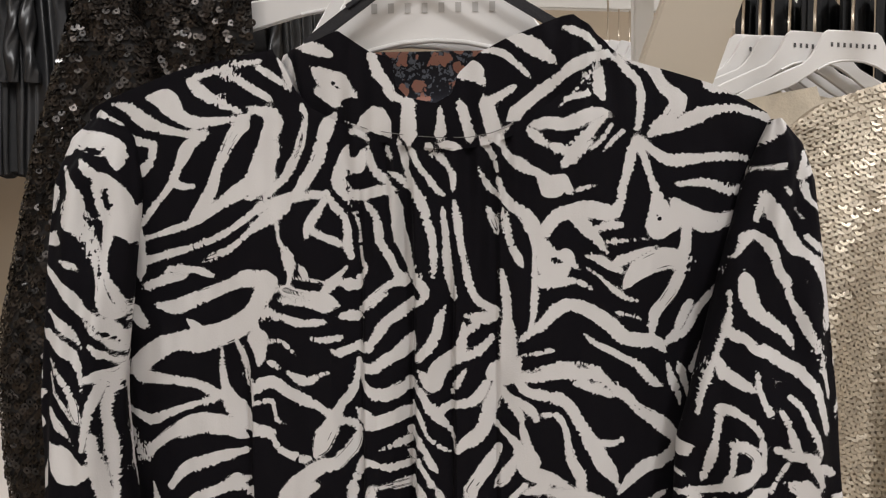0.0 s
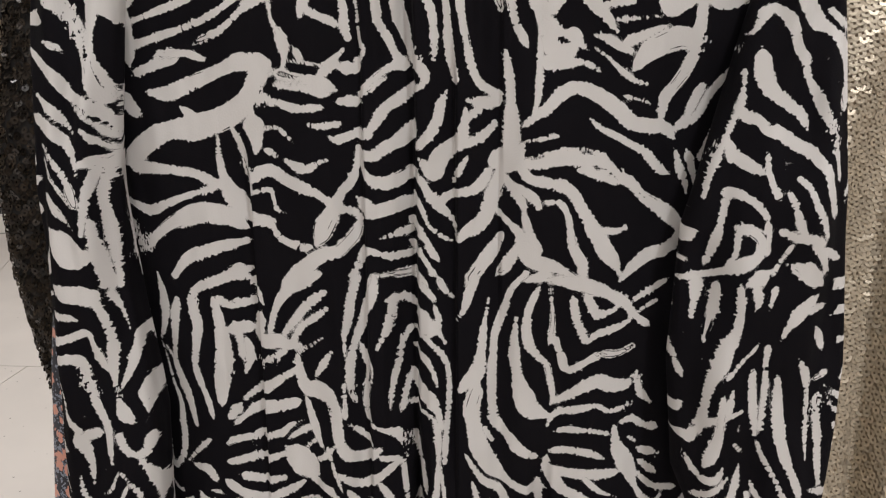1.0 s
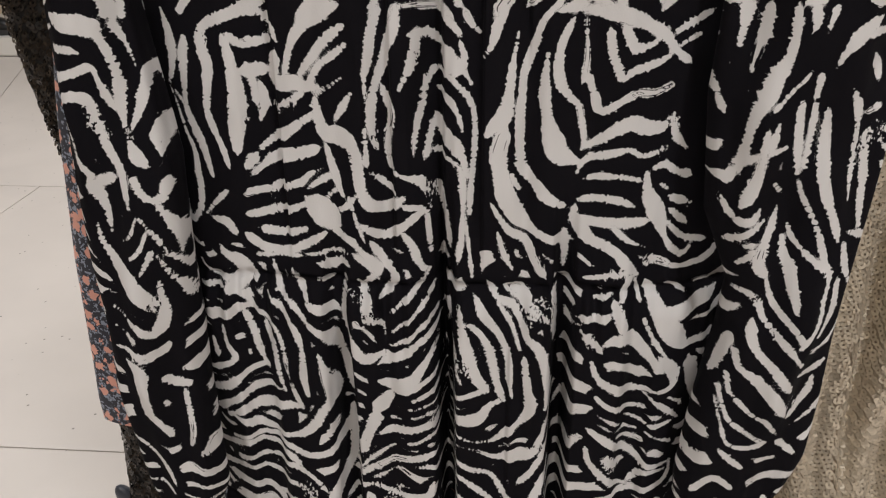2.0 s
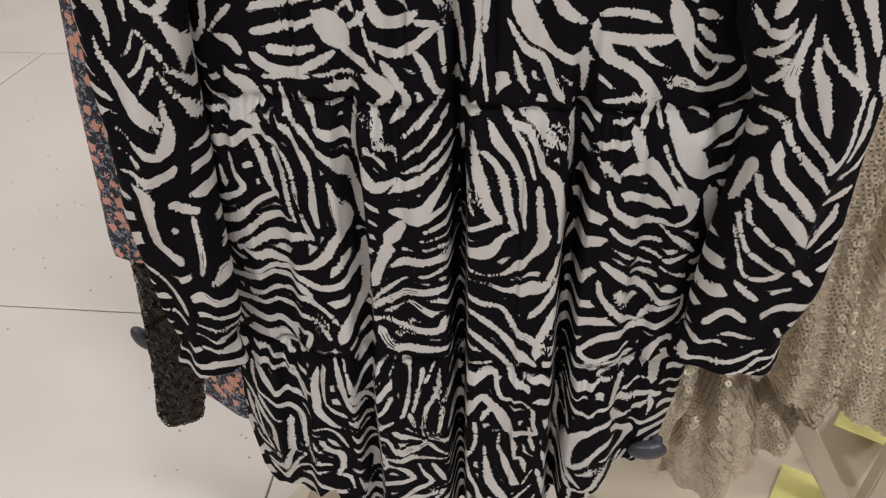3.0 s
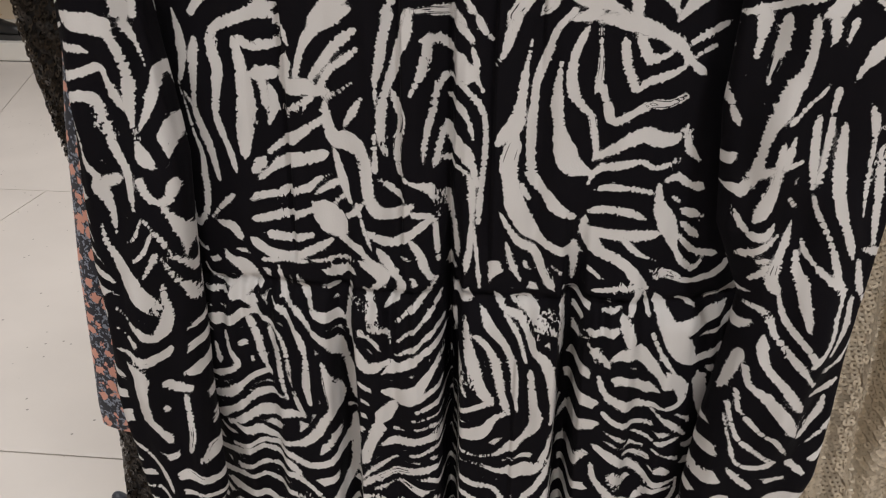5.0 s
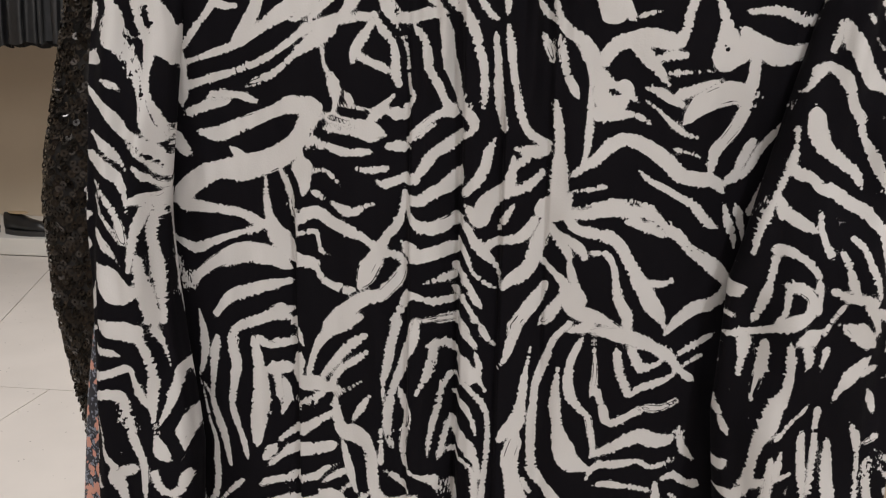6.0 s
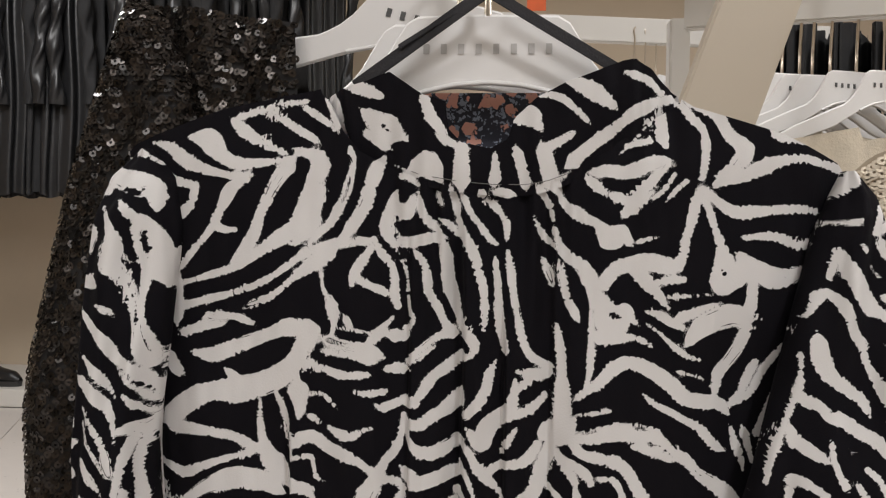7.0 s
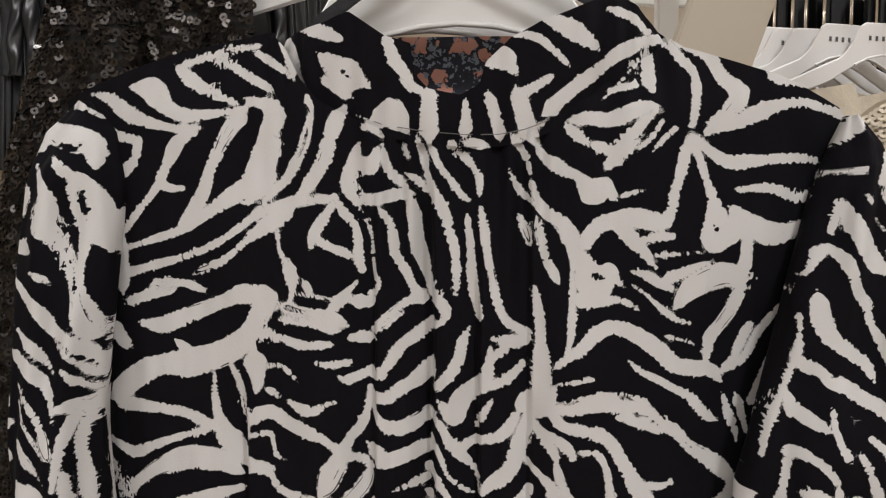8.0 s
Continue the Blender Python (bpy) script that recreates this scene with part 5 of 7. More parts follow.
LEFT.white((-193, 1112, 4.7), (-183, 1115, 4.6), (-172, 1118, 5.2), (-170, 1112, 3.9), (-167, 1102, 4.6), (-164, 1095, 3.3))
LEFT.white((-197, 1098, 3.4), (-186, 1102, 6.7), (-179, 1099, 6.6), (-176, 1089, 6.7), (-174, 1076, 6.1), (-171, 1066, 6.1), (-167, 1057, 4.8), (-166, 1045, 4.2), (-165, 1034, 2.1))
LEFT.white((-193, 1086, 2.0), (-191, 1076, 2.7), (-191, 1062, 3.5), (-186, 1054, 4.2))
LEFT.white((-186, 1047, 7.7), (-183, 1037, 4.9), (-182, 1024, 3.6), (-182, 1015, 1.4))
LEFT.white((-181, 1050, 6.3), (-175, 1052, 4.8))
LEFT.white((-189, 1023, 2.1), (-188, 1010, 4.3), (-182, 998, 8.0), (-175, 989, 14.6), (-168, 978, 11.0), (-161, 969, 5.9), (-158, 969, 2.2))
LEFT.white((-174, 1012, 1.4), (-167, 1017, 2.8), (-163, 1026, 2.5))
LEFT.white((-169, 1002, 2.2), (-163, 1007, 3.6), (-158, 1018, 1.8))
LEFT.white((-164, 992, 2.9), (-158, 1003, 5.1))
LEFT.white((-190, 964, 3.0), (-182, 959, 3.0), (-174, 954, 5.3), (-165, 947, 5.3), (-159, 954, 7.5), (-157, 966, 3.7), (-157, 983, 3.7))
LEFT.white((-191, 951, 1.5), (-183, 947, 1.9), (-178, 943, 3.0))
LEFT.white((-192, 936, 3.1), (-183, 935, 3.8), (-173, 930, 6.9), (-162, 933, 5.4), (-159, 937, 2.3))
LEFT.white((-183, 925, 6.2), (-178, 919, 8.5), (-179, 903, 8.7), (-180, 883, 6.4), (-174, 871, 5.7), (-170, 860, 4.1))
LEFT.white((-165, 909, 3.9), (-160, 903, 6.3), (-154, 902, 5.5))
LEFT.white((-156, 894, 4.0), (-155, 879, 4.8), (-155, 861, 4.1), (-158, 850, 2.5))
LEFT.white((-196, 859, 2.5), (-188, 849, 4.2), (-181, 838, 4.2), (-177, 825, 3.4), (-175, 814, 1.7))
LEFT.white((-199, 815, 2.6), (-187, 813, 3.4), (-179, 804, 2.6))
LEFT.white((-160, 1077, 2.7), (-158, 1067, 6.1), (-155, 1061, 5.5))
LEFT.white((-160, 1051, 3.5), (-157, 1042, 3.5), (-152, 1037, 5.6), (-147, 1039, 7.0), (-144, 1047, 5.6))
LEFT.white((-150, 1033, 4.2), (-146, 1024, 5.0), (-143, 1012, 4.4), (-144, 1000, 2.2))
LEFT.white((-160, 1028, 2.1), (-154, 1015, 2.9), (-150, 1004, 2.9), (-145, 995, 3.0), (-140, 983, 2.3))
LEFT.white((-155, 1002, 1.8), (-151, 989, 3.7), (-146, 977, 3.7), (-143, 966, 2.3))
LEFT.white((-166, 1136, 3.2), (-163, 1125, 3.9), (-160, 1111, 4.6), (-161, 1095, 4.7), (-160, 1080, 2.0))
LEFT.white((-160, 1140, 2.6), (-156, 1129, 2.9), (-153, 1117, 2.0))
RIGHT.white((248, 1345, 3.2), (243, 1335, 3.8))
RIGHT.white((243, 1332, 4.4), (254, 1336, 4.5), (258, 1329, 5.1), (259, 1319, 3.8))
RIGHT.white((245, 1327, 4.4), (248, 1318, 3.8), (256, 1313, 3.8), (263, 1305, 4.5))
RIGHT.white((245, 1297, 2.5), (251, 1292, 4.4), (259, 1287, 3.8), (262, 1279, 2.5))
RIGHT.white((223, 1320, 3.1), (225, 1313, 8.1), (230, 1304, 10.6), (236, 1294, 11.1), (244, 1288, 6.2), (250, 1283, 7.5), (257, 1274, 9.4), (259, 1261, 9.5), (255, 1249, 5.6))
RIGHT.black((247, 1275, 2.5), (241, 1263, 1.8))
RIGHT.white((216, 1299, 4.4), (221, 1294, 5.6), (225, 1286, 5.6), (227, 1279, 6.2), (232, 1272, 6.8), (234, 1263, 4.3), (238, 1254, 5.5), (242, 1244, 5.5), (247, 1235, 4.3), (250, 1222, 3.7), (253, 1210, 3.1))
RIGHT.white((210, 1272, 9.4), (211, 1263, 10.6), (216, 1255, 8.0), (224, 1249, 7.3), (230, 1245, 6.1), (233, 1238, 3.0))
RIGHT.white((199, 1246, 3.8), (203, 1242, 6.2), (209, 1240, 5.5), (212, 1235, 4.9), (219, 1234, 6.7), (226, 1229, 6.7), (234, 1225, 5.5), (239, 1220, 6.1), (244, 1214, 6.1), (247, 1204, 5.5), (251, 1191, 4.3))
RIGHT.white((195, 1228, 4.4), (197, 1222, 6.2), (203, 1218, 6.8), (209, 1214, 4.3))
RIGHT.white((213, 1223, 3.0), (214, 1214, 2.7), (216, 1207, 3.0), (219, 1201, 3.0))
RIGHT.white((230, 1210, 2.4), (235, 1205, 3.6), (238, 1197, 3.6), (243, 1189, 3.6), (247, 1179, 2.4))
RIGHT.white((225, 1202, 2.4), (228, 1195, 3.6), (231, 1185, 3.6), (234, 1180, 2.4))
RIGHT.white((222, 1182, 2.4), (230, 1179, 4.2), (240, 1178, 4.2), (245, 1176, 1.8))
RIGHT.white((240, 1175, 4.8), (245, 1169, 5.5), (249, 1160, 4.3))
RIGHT.white((249, 1170, 4.9), (257, 1165, 4.3))
RIGHT.white((195, 1201, 4.3), (200, 1201, 4.9), (207, 1197, 4.3), (213, 1191, 3.6), (215, 1184, 3.0), (215, 1171, 4.2))
RIGHT.white((194, 1196, 3.7), (192, 1185, 3.7), (189, 1173, 4.3), (186, 1163, 3.7))
RIGHT.white((200, 1183, 4.3), (206, 1182, 6.1), (212, 1177, 6.1), (210, 1168, 6.1), (203, 1164, 7.9), (196, 1160, 4.9), (188, 1156, 3.7), (177, 1152, 3.8))
RIGHT.black((200, 1175, 2.4), (202, 1170, 3.7))
RIGHT.white((200, 1180, 4.3), (199, 1170, 3.1), (196, 1162, 3.1))
RIGHT.white((227, 1173, 3.0), (222, 1165, 3.0), (219, 1159, 3.0))
RIGHT.white((228, 1163, 4.2), (236, 1160, 12.1), (243, 1155, 9.1))
RIGHT.white((212, 1157, 9.1), (209, 1155, 6.1))
RIGHT.white((202, 1266, 3.2), (201, 1256, 2.5), (199, 1246, 2.5), (194, 1233, 2.5), (189, 1220, 3.2), (185, 1208, 2.5), (183, 1198, 1.6))
RIGHT.white((212, 1297, 5.7), (209, 1291, 3.8), (206, 1286, 1.9))
RIGHT.white((222, 1321, 2.5), (220, 1315, 2.5), (217, 1307, 2.5))
RIGHT.white((177, 1057, 5.0), (182, 1057, 6.2), (184, 1061, 3.7))
RIGHT.white((197, 1085, 3.5), (197, 1074, 4.2), (197, 1060, 6.0), (194, 1048, 7.4), (191, 1042, 3.1))
RIGHT.white((181, 1043, 3.2), (186, 1036, 4.4), (192, 1032, 5.6), (198, 1033, 5.0), (201, 1039, 2.5))
RIGHT.white((189, 1019, 3.8), (195, 1023, 4.4), (200, 1028, 3.1), (205, 1033, 1.8))
RIGHT.white((196, 1003, 1.9), (200, 1009, 3.2), (202, 1014, 1.9))
RIGHT.white((197, 1016, 1.9), (201, 1018, 1.9))
RIGHT.white((211, 1040, 2.4), (210, 1030, 4.3), (207, 1017, 5.0), (206, 1005, 6.3), (210, 998, 5.1))
RIGHT.white((207, 1055, 3.0), (211, 1050, 1.8))
RIGHT.white((228, 1097, 2.9), (229, 1084, 5.2), (230, 1072, 6.5), (232, 1059, 6.5), (236, 1046, 6.0), (242, 1033, 5.5), (245, 1024, 3.1))
RIGHT.white((213, 1100, 5.2), (214, 1087, 5.8), (216, 1075, 4.1), (218, 1062, 1.8))
RIGHT.white((220, 1117, 4.5), (220, 1107, 3.4), (221, 1094, 3.5), (221, 1078, 2.3), (221, 1065, 1.2))
RIGHT.white((239, 1107, 4.0), (243, 1099, 5.7), (245, 1087, 3.5), (246, 1071, 2.4), (247, 1055, 1.8), (248, 1043, 1.2))
RIGHT.white((251, 1083, 4.7), (253, 1070, 4.1), (255, 1057, 4.2), (256, 1043, 4.9), (258, 1030, 3.1))
RIGHT.white((252, 1027, 3.1), (261, 1024, 4.4), (269, 1019, 1.9))
RIGHT.white((220, 1056, 1.5), (224, 1046, 3.0), (230, 1036, 3.0), (235, 1025, 3.7), (240, 1011, 3.7), (245, 1000, 3.1), (244, 985, 2.5), (245, 975, 3.2), (243, 966, 3.9), (238, 958, 4.6))
RIGHT.white((218, 1032, 2.4), (221, 1024, 3.7), (227, 1017, 3.1), (234, 1011, 3.1), (240, 1006, 3.1))
RIGHT.white((217, 1023, 3.1), (219, 1013, 4.4), (223, 1004, 6.3), (226, 993, 5.7), (230, 978, 2.6))
RIGHT.white((212, 995, 2.5), (216, 984, 3.9), (222, 975, 4.5), (229, 968, 4.5), (237, 959, 3.9))
RIGHT.white((199, 984, 1.7), (206, 983, 3.3), (211, 977, 3.9), (215, 968, 3.9), (224, 958, 4.6), (233, 949, 3.3), (240, 940, 2.0))
RIGHT.white((209, 962, 7.9), (211, 951, 6.6), (217, 943, 6.0), (225, 936, 6.0), (233, 926, 4.0), (238, 919, 1.3))
RIGHT.white((202, 944, 3.4), (206, 933, 5.4), (215, 928, 6.1), (226, 917, 8.1), (235, 904, 5.5), (238, 898, 2.1))
RIGHT.white((199, 949, 4.8), (195, 934, 4.9), (192, 923, 2.8))
RIGHT.white((252, 995, 4.4), (254, 979, 3.9), (252, 967, 3.2), (248, 959, 2.6))
RIGHT.white((250, 1020, 3.1), (255, 1004, 4.4), (269, 979, 2.0))
RIGHT.white((200, 926, 2.1), (202, 915, 3.5), (209, 908, 4.1), (217, 901, 3.5), (224, 899, 3.4), (231, 890, 3.5), (236, 883, 1.7))
RIGHT.white((196, 916, 2.1), (200, 902, 3.5), (205, 893, 2.8), (212, 888, 4.2), (221, 882, 4.2), (229, 878, 2.1))
RIGHT.white((195, 907, 1.4), (199, 892, 2.1), (205, 876, 2.9), (215, 872, 3.6), (226, 876, 3.5))
RIGHT.white((243, 931, 3.3), (249, 932, 4.0), (256, 937, 2.7))
RIGHT.white((242, 898, 4.8), (251, 914, 4.8), (252, 924, 2.0))
RIGHT.white((201, 870, 2.2), (209, 861, 3.6), (217, 855, 3.6))
RIGHT.white((192, 831, 6.0), (202, 841, 6.6), (213, 836, 5.1))
RIGHT.white((239, 875, 3.5), (249, 867, 4.3))
RIGHT.white((182, 1150, 6.2), (181, 1138, 4.0), (180, 1129, 2.3))
RIGHT.white((191, 1149, 3.9), (190, 1139, 4.5), (188, 1129, 4.0), (186, 1118, 2.3))
RIGHT.white((202, 1150, 3.3), (203, 1138, 3.9), (202, 1127, 5.1), (198, 1117, 8.6), (195, 1106, 8.7), (191, 1097, 5.3), (189, 1088, 4.2), (188, 1075, 4.2), (187, 1063, 3.1))
RIGHT.white((199, 1099, 2.9), (206, 1108, 2.9), (212, 1114, 2.5), (215, 1120, 1.1))
RIGHT.white((210, 1151, 4.4), (212, 1143, 3.3), (210, 1139, 1.7))
RIGHT.white((221, 1150, 3.8), (219, 1143, 2.2), (218, 1137, 1.1))
RIGHT.white((242, 1142, 6.6), (235, 1136, 9.4), (230, 1129, 5.5), (227, 1122, 2.8))
RIGHT.white((242, 1137, 3.9), (250, 1138, 4.4))
RIGHT.white((163, 1117, 6.0), (169, 1112, 4.2), (173, 1102, 4.2), (176, 1095, 4.8))
RIGHT.white((186, 1067, 4.3), (192, 1070, 3.6), (200, 1074, 3.0), (208, 1077, 2.4))
RIGHT.white((202, 1091, 2.3), (201, 1083, 5.3), (200, 1077, 4.1))
RIGHT.white((249, 1122, 5.6), (252, 1115, 4.5))
RIGHT.white((250, 1096, 3.4), (256, 1098, 3.5))
LEFT.white((-187, 1146, 4.5), (-180, 1142, 10.8), (-171, 1141, 10.8), (-167, 1137, 5.1))
LEFT.white((-148, 1114, 4.7), (-150, 1102, 5.4), (-153, 1091, 4.0), (-159, 1080, 2.7))
# -- end of marks --

# ---- the room ----
def plain(name, mesh_, material, at=(0, 0, 0), label="", category=""):
    ob = part(name, mesh_, material)
    ob.location = at
    return tagged(ob, label, category, kind="structure")


floor = plain("floor", box_mesh("floor", (14, 14, 0.1), 0), GROUT, (0, 1.2, -0.056), "pale cream porcelain tiles with thin grey joints", "floor")
plain("ceiling", box_mesh("ceiling", (14, 14, 0.1), 0), CEIL, (0, 1.2, 3.66), "plain pale shop ceiling", "ceiling")
for nm, size, at in (("wall_north", (14, 0.12, 3.7), (0, 6.6, 1.85)), ("wall_south", (14, 0.12, 3.7), (0, -5.7, 1.85)),
                     ("wall_west", (0.12, 14, 3.7), (-6.9, 1.2, 1.85)), ("wall_east", (0.12, 14, 3.7), (6.9, 1.2, 1.85))):
    plain(nm, box_mesh(nm, size, 0), WALL, at, "warm beige painted shop wall", "wall")


# ---- the zebra dress ----
def body_left(z):
    return curve(z, (0.5, -0.185), (0.6, -0.178), (0.75, -0.164), (0.96, -0.168), (1.1, -0.174), (1.25, -0.178), (1.33, -0.187), (1.38, -0.191), (1.45, -0.191))


def body_right(z):
    return curve(z, (0.5, 0.180), (0.6, 0.182), (0.75, 0.200), (0.96, 0.212), (1.1, 0.205), (1.25, 0.215), (1.33, 0.238), (1.38, 0.246), (1.45, 0.246))


def shoulder(x):
    """Height of the shoulder line."""
    return curve(x, (-0.21, 1.345), (-0.195, 1.370), (-0.18, 1.381), (-0.12, 1.401), (-0.06, 1.413), (-0.03, 1.418), (0.125, 1.418), (0.15, 1.402), (0.20, 1.387), (0.235, 1.371), (0.25, 1.355), (0.27, 1.33))


def neckline(x):
    """Height of the front collar seam, lower towards the middle and running up on the far side."""
    return curve(x, (-0.064, 1.412), (-0.057, 1.404), (-0.048, 1.387), (-0.038, 1.3752), (-0.020, 1.3660), (-0.006, 1.3605), (0.017, 1.3566), (0.036, 1.3550), (0.054, 1.3550), (0.067, 1.3575), (0.079, 1.3620), (0.093, 1.3715), (0.110, 1.3825), (0.126, 1.3936), (0.143, 1.4035))


FOLDS = ((-0.093, 0.010, 1.20, 0.004), (0.018, 0.008, 1.27, 0.006), (-0.018, 0.006, 1.30, 0.003), (0.072, 0.006, 1.30, 0.003), (0.105, 0.012, 1.15, 0.004))
PLEATS = ((-0.083, 0.022, 0.0085, 1.24, 0.97), (-0.012, 0.018, 0.0065, 1.355, 0.97), (0.0185, 0.020, 0.011, 1.34, 0.80), (0.043, 0.016, 0.0065, 1.31, 0.97), (0.070, 0.014, 0.005, 1.355, 1.1), (-0.045, 0.02, 0.006, 0.96, 0.56), (0.062, 0.02, 0.004, 0.96, 0.56))
VALLEYS = ((-0.112, 0.012, 0.012), (-0.052, 0.007, 0.020), (0.020, 0.0056, 0.038), (0.098, 0.0064, 0.036), (0.150, 0.010, 0.010))


def body_front(x, z):
    """How far the front cloth stands back, in y."""
    y = np.zeros_like(x)
    for cx, w, top, depth in FOLDS:
        y = y + depth * hump(x, cx, w) * ease(top + 0.05, top - 0.15, z)
    for cx, w, depth in VALLEYS:
        y = y + depth * np.exp(-(((x - cx - 0.10 * (0.95 - z) * (cx - 0.02)) / w) ** 4)) * ease(1.06, 0.86, z)
    # knife pleats: a slow rise, then a sharp step back
    for cx, w, depth, top, end in PLEATS:
        u = (x - cx) / w
        y = y + depth * np.where((u > -1) & (u < 0), 1 + u, np.where((u >= 0) & (u < 0.12), 1 - u / 0.12, 0)) * ease(top, top - 0.05, z) * ease(end, end + 0.05, z)
    # gathers below the collar, the waist and the second tier
    y = y + 0.0032 * np.sin(x * 420 + 2 * np.sin(x * 90)) * ease(1.24, 1.35, z) * hump(x, 0.035, 0.07)
    for seam in (0.968, 0.757):
        y = y - 0.007 * ease(seam + 0.002, seam - 0.02, z) * ease(seam - 0.16, seam - 0.05, z)
        y = y + 0.0022 * np.sin(x * 430 + 3 * np.sin(x * 57)) * ease(seam - 0.07, seam - 0.004, z) * ease(seam + 0.006, seam - 0.004, z)
        y = y + 0.003 * hump(z, seam, 0.003)
    y = y + 0.0025 * np.sin(x * 45 + z * 17 + 2 * np.sin(z * 9)) * ease(1.38, 1.2, z)
    y = y + 0.005 * np.sin(x * 75 + 1.2 * np.sin(z * 21)) * ease(0.80, 0.58, z)
    return y


def hem(x):
    return curve(x, (-0.186, 0.635), (-0.168, 0.602), (-0.147, 0.586), (-0.11, 0.590), (-0.078, 0.603), (-0.05, 0.562), (-0.031, 0.538), (0.0, 0.540), (0.023, 0.568),
                 (0.05, 0.550), (0.09, 0.545), (0.12, 0.549), (0.146, 0.562), (0.165, 0.60), (0.20, 0.640), (0.246, 0.655)) + 0.004 * np.sin(x * 130)


def zebra_piece(name, high, low, nv, out):
    """One tier of the dress, a closed tube of cloth from high(x) down to low(x); out: how far it stands off."""
    nf, nb = 400, 40
    s = np.concatenate([np.linspace(0, 1, nf, endpoint=False), np.linspace(1, 0, nb, endpoint=False)])
    front = np.arange(nf + nb) < nf
    v = np.linspace(0, 1, nv)[:, None]
    xs = -0.186 + s * 0.432
    top = high(xs, front)
    z = top + (low(xs) - top) * v
    x = body_left(z) + s * (body_right(z) - body_left(z))
    edge = 1 - np.abs(2 * s - 1) ** 5
    deep = (curve(z, (0.5, 0.040), (0.75, 0.036), (1.0, 0.032), (1.3, 0.030), (1.37, 0.026), (1.42, 0.014)) + out) * edge
    y = np.where(front, 0.528 - deep + body_front(x, z), 0.528 + deep)
    return surface(name, (x, y, z), True, BODY.dye(x, z))


def bodice_top(xs, front):
    neck = (xs > -0.062) & (xs < 0.143)
    return np.where(neck, np.where(front, np.minimum(neckline(xs), shoulder(xs)), 1.372), shoulder(xs))


def waist(xs):
    return 0.968 + 0.003 * np.sin(xs * 60)


def tier_seam(xs):
    return 0.757 + 0.005 * np.sin(xs * 48 + 1)


def sleeve(name, cloth, path, wide, deep, turn):
    """A hanging sleeve: path(z) gives its middle in x, wide and deep its half sizes."""
    n, nv = 170, 300
    a = np.linspace(0, 2 * np.pi, n, endpoint=False)
    v = np.linspace(0, 1, nv)[:, None]
    ztop, zend = turn
    z = ztop + (zend - ztop) * v + 0 * a
    wd, dp, mid, yy = wide(z), deep(z), path[0](z), path[1](z)
    ripple = 1 + 0.15 * np.sin(3 * a + z * 30) + 0.09 * np.sin(7 * a + 11 * z) + 0.04 * np.sin(5 * a - 83 * z)
    x = mid + wd * np.cos(a)
    y = yy - dp * np.sin(a) * ripple
    return surface(name, (x, y, z), True, cloth.dye(x, z))


dress = tagged(new("zebra_dress"), "long-sleeved tiered dress in black and off-white zebra print on a hanger", "dress")
part("bodice", zebra_piece("bodice", bodice_top, lambda xs: waist(xs) - 0.002, 230, 0.0), ZEBRA, dress)
part("skirt_tier", zebra_piece("skirt_tier", lambda xs, front: waist(xs) + 0.001, lambda xs: tier_seam(xs) - 0.002, 120, 0.002), ZEBRA, dress)
part("skirt_tier", zebra_piece("skirt_tier", lambda xs, front: tier_seam(xs) + 0.001, hem, 110, 0.004), ZEBRA, dress)

lmid = lambda z: curve(z, (0.74, -0.175), (0.80, -0.172), (0.90, -0.177), (1.0, -0.175), (1.06, -0.172), (1.11, -0.1755), (1.16, -0.1785), (1.21, -0.1795), (1.26, -0.1780), (1.3, -0.1775), (1.375, -0.174))
lwid = lambda z: curve(z, (0.752, 0.028), (0.764, 0.025), (0.778, 0.020), (0.80, 0.028), (0.90, 0.032), (1.0, 0.033), (1.06, 0.033), (1.11, 0.029), (1.16, 0.0245), (1.21, 0.0235), (1.26, 0.0250), (1.29, 0.026), (1.33, 0.027), (1.36, 0.020), (1.377, 0.003))
rmid = lambda z: curve(z, (0.785, 0.2125), (0.82, 0.2165), (0.86, 0.2240), (0.90, 0.2260), (0.95, 0.2295), (0.985, 0.2305), (1.03, 0.2225), (1.1, 0.2205), (1.18, 0.2195), (1.28, 0.230), (1.33, 0.236), (1.352, 0.238), (1.366, 0.236))
rwid = lambda z: curve(z, (0.785, 0.039), (0.797, 0.037), (0.812, 0.033), (0.83, 0.0375), (0.86, 0.041), (0.90, 0.0395), (0.95, 0.036), (0.985, 0.035), (1.03, 0.046), (1.1, 0.0505), (1.18, 0.0455), (1.28, 0.029), (1.33, 0.020), (1.352, 0.012), (1.366, 0.003))
ysl = lambda z: curve(z, (0.74, 0.490), (1.0, 0.487), (1.2, 0.490), (1.37, 0.515))
dsl = lambda z: curve(z, (0.74, 0.018), (0.9, 0.028), (1.2, 0.026), (1.34, 0.020), (1.372, 0.004))
part("sleeve", sleeve("sleeve", LEFT, (lmid, ysl), lwid, dsl, (1.377, 0.752)), ZEBRA, dress)
part("sleeve", sleeve("sleeve", RIGHT, (rmid, ysl), rwid, dsl, (1.366, 0.785)), ZEBRA, dress)


def collar_top(x):
    """Height of the collar's upper edge, with the slit in its middle."""
    return curve(x, (-0.068, 1.408), (-0.056, 1.413), (-0.041, 1.4165), (-0.026, 1.4212), (-0.016, 1.4143), (-0.006, 1.4076), (0.0075, 1.4035), (0.0095, 1.388), (0.017, 1.380), (0.034, 1.3767), (0.044, 1.382),
                 (0.0475, 1.3935), (0.0606, 1.4057), (0.077, 1.4142), (0.097, 1.4220), (0.110, 1.4274), (0.117, 1.4286), (0.127, 1.423), (0.143, 1.406))


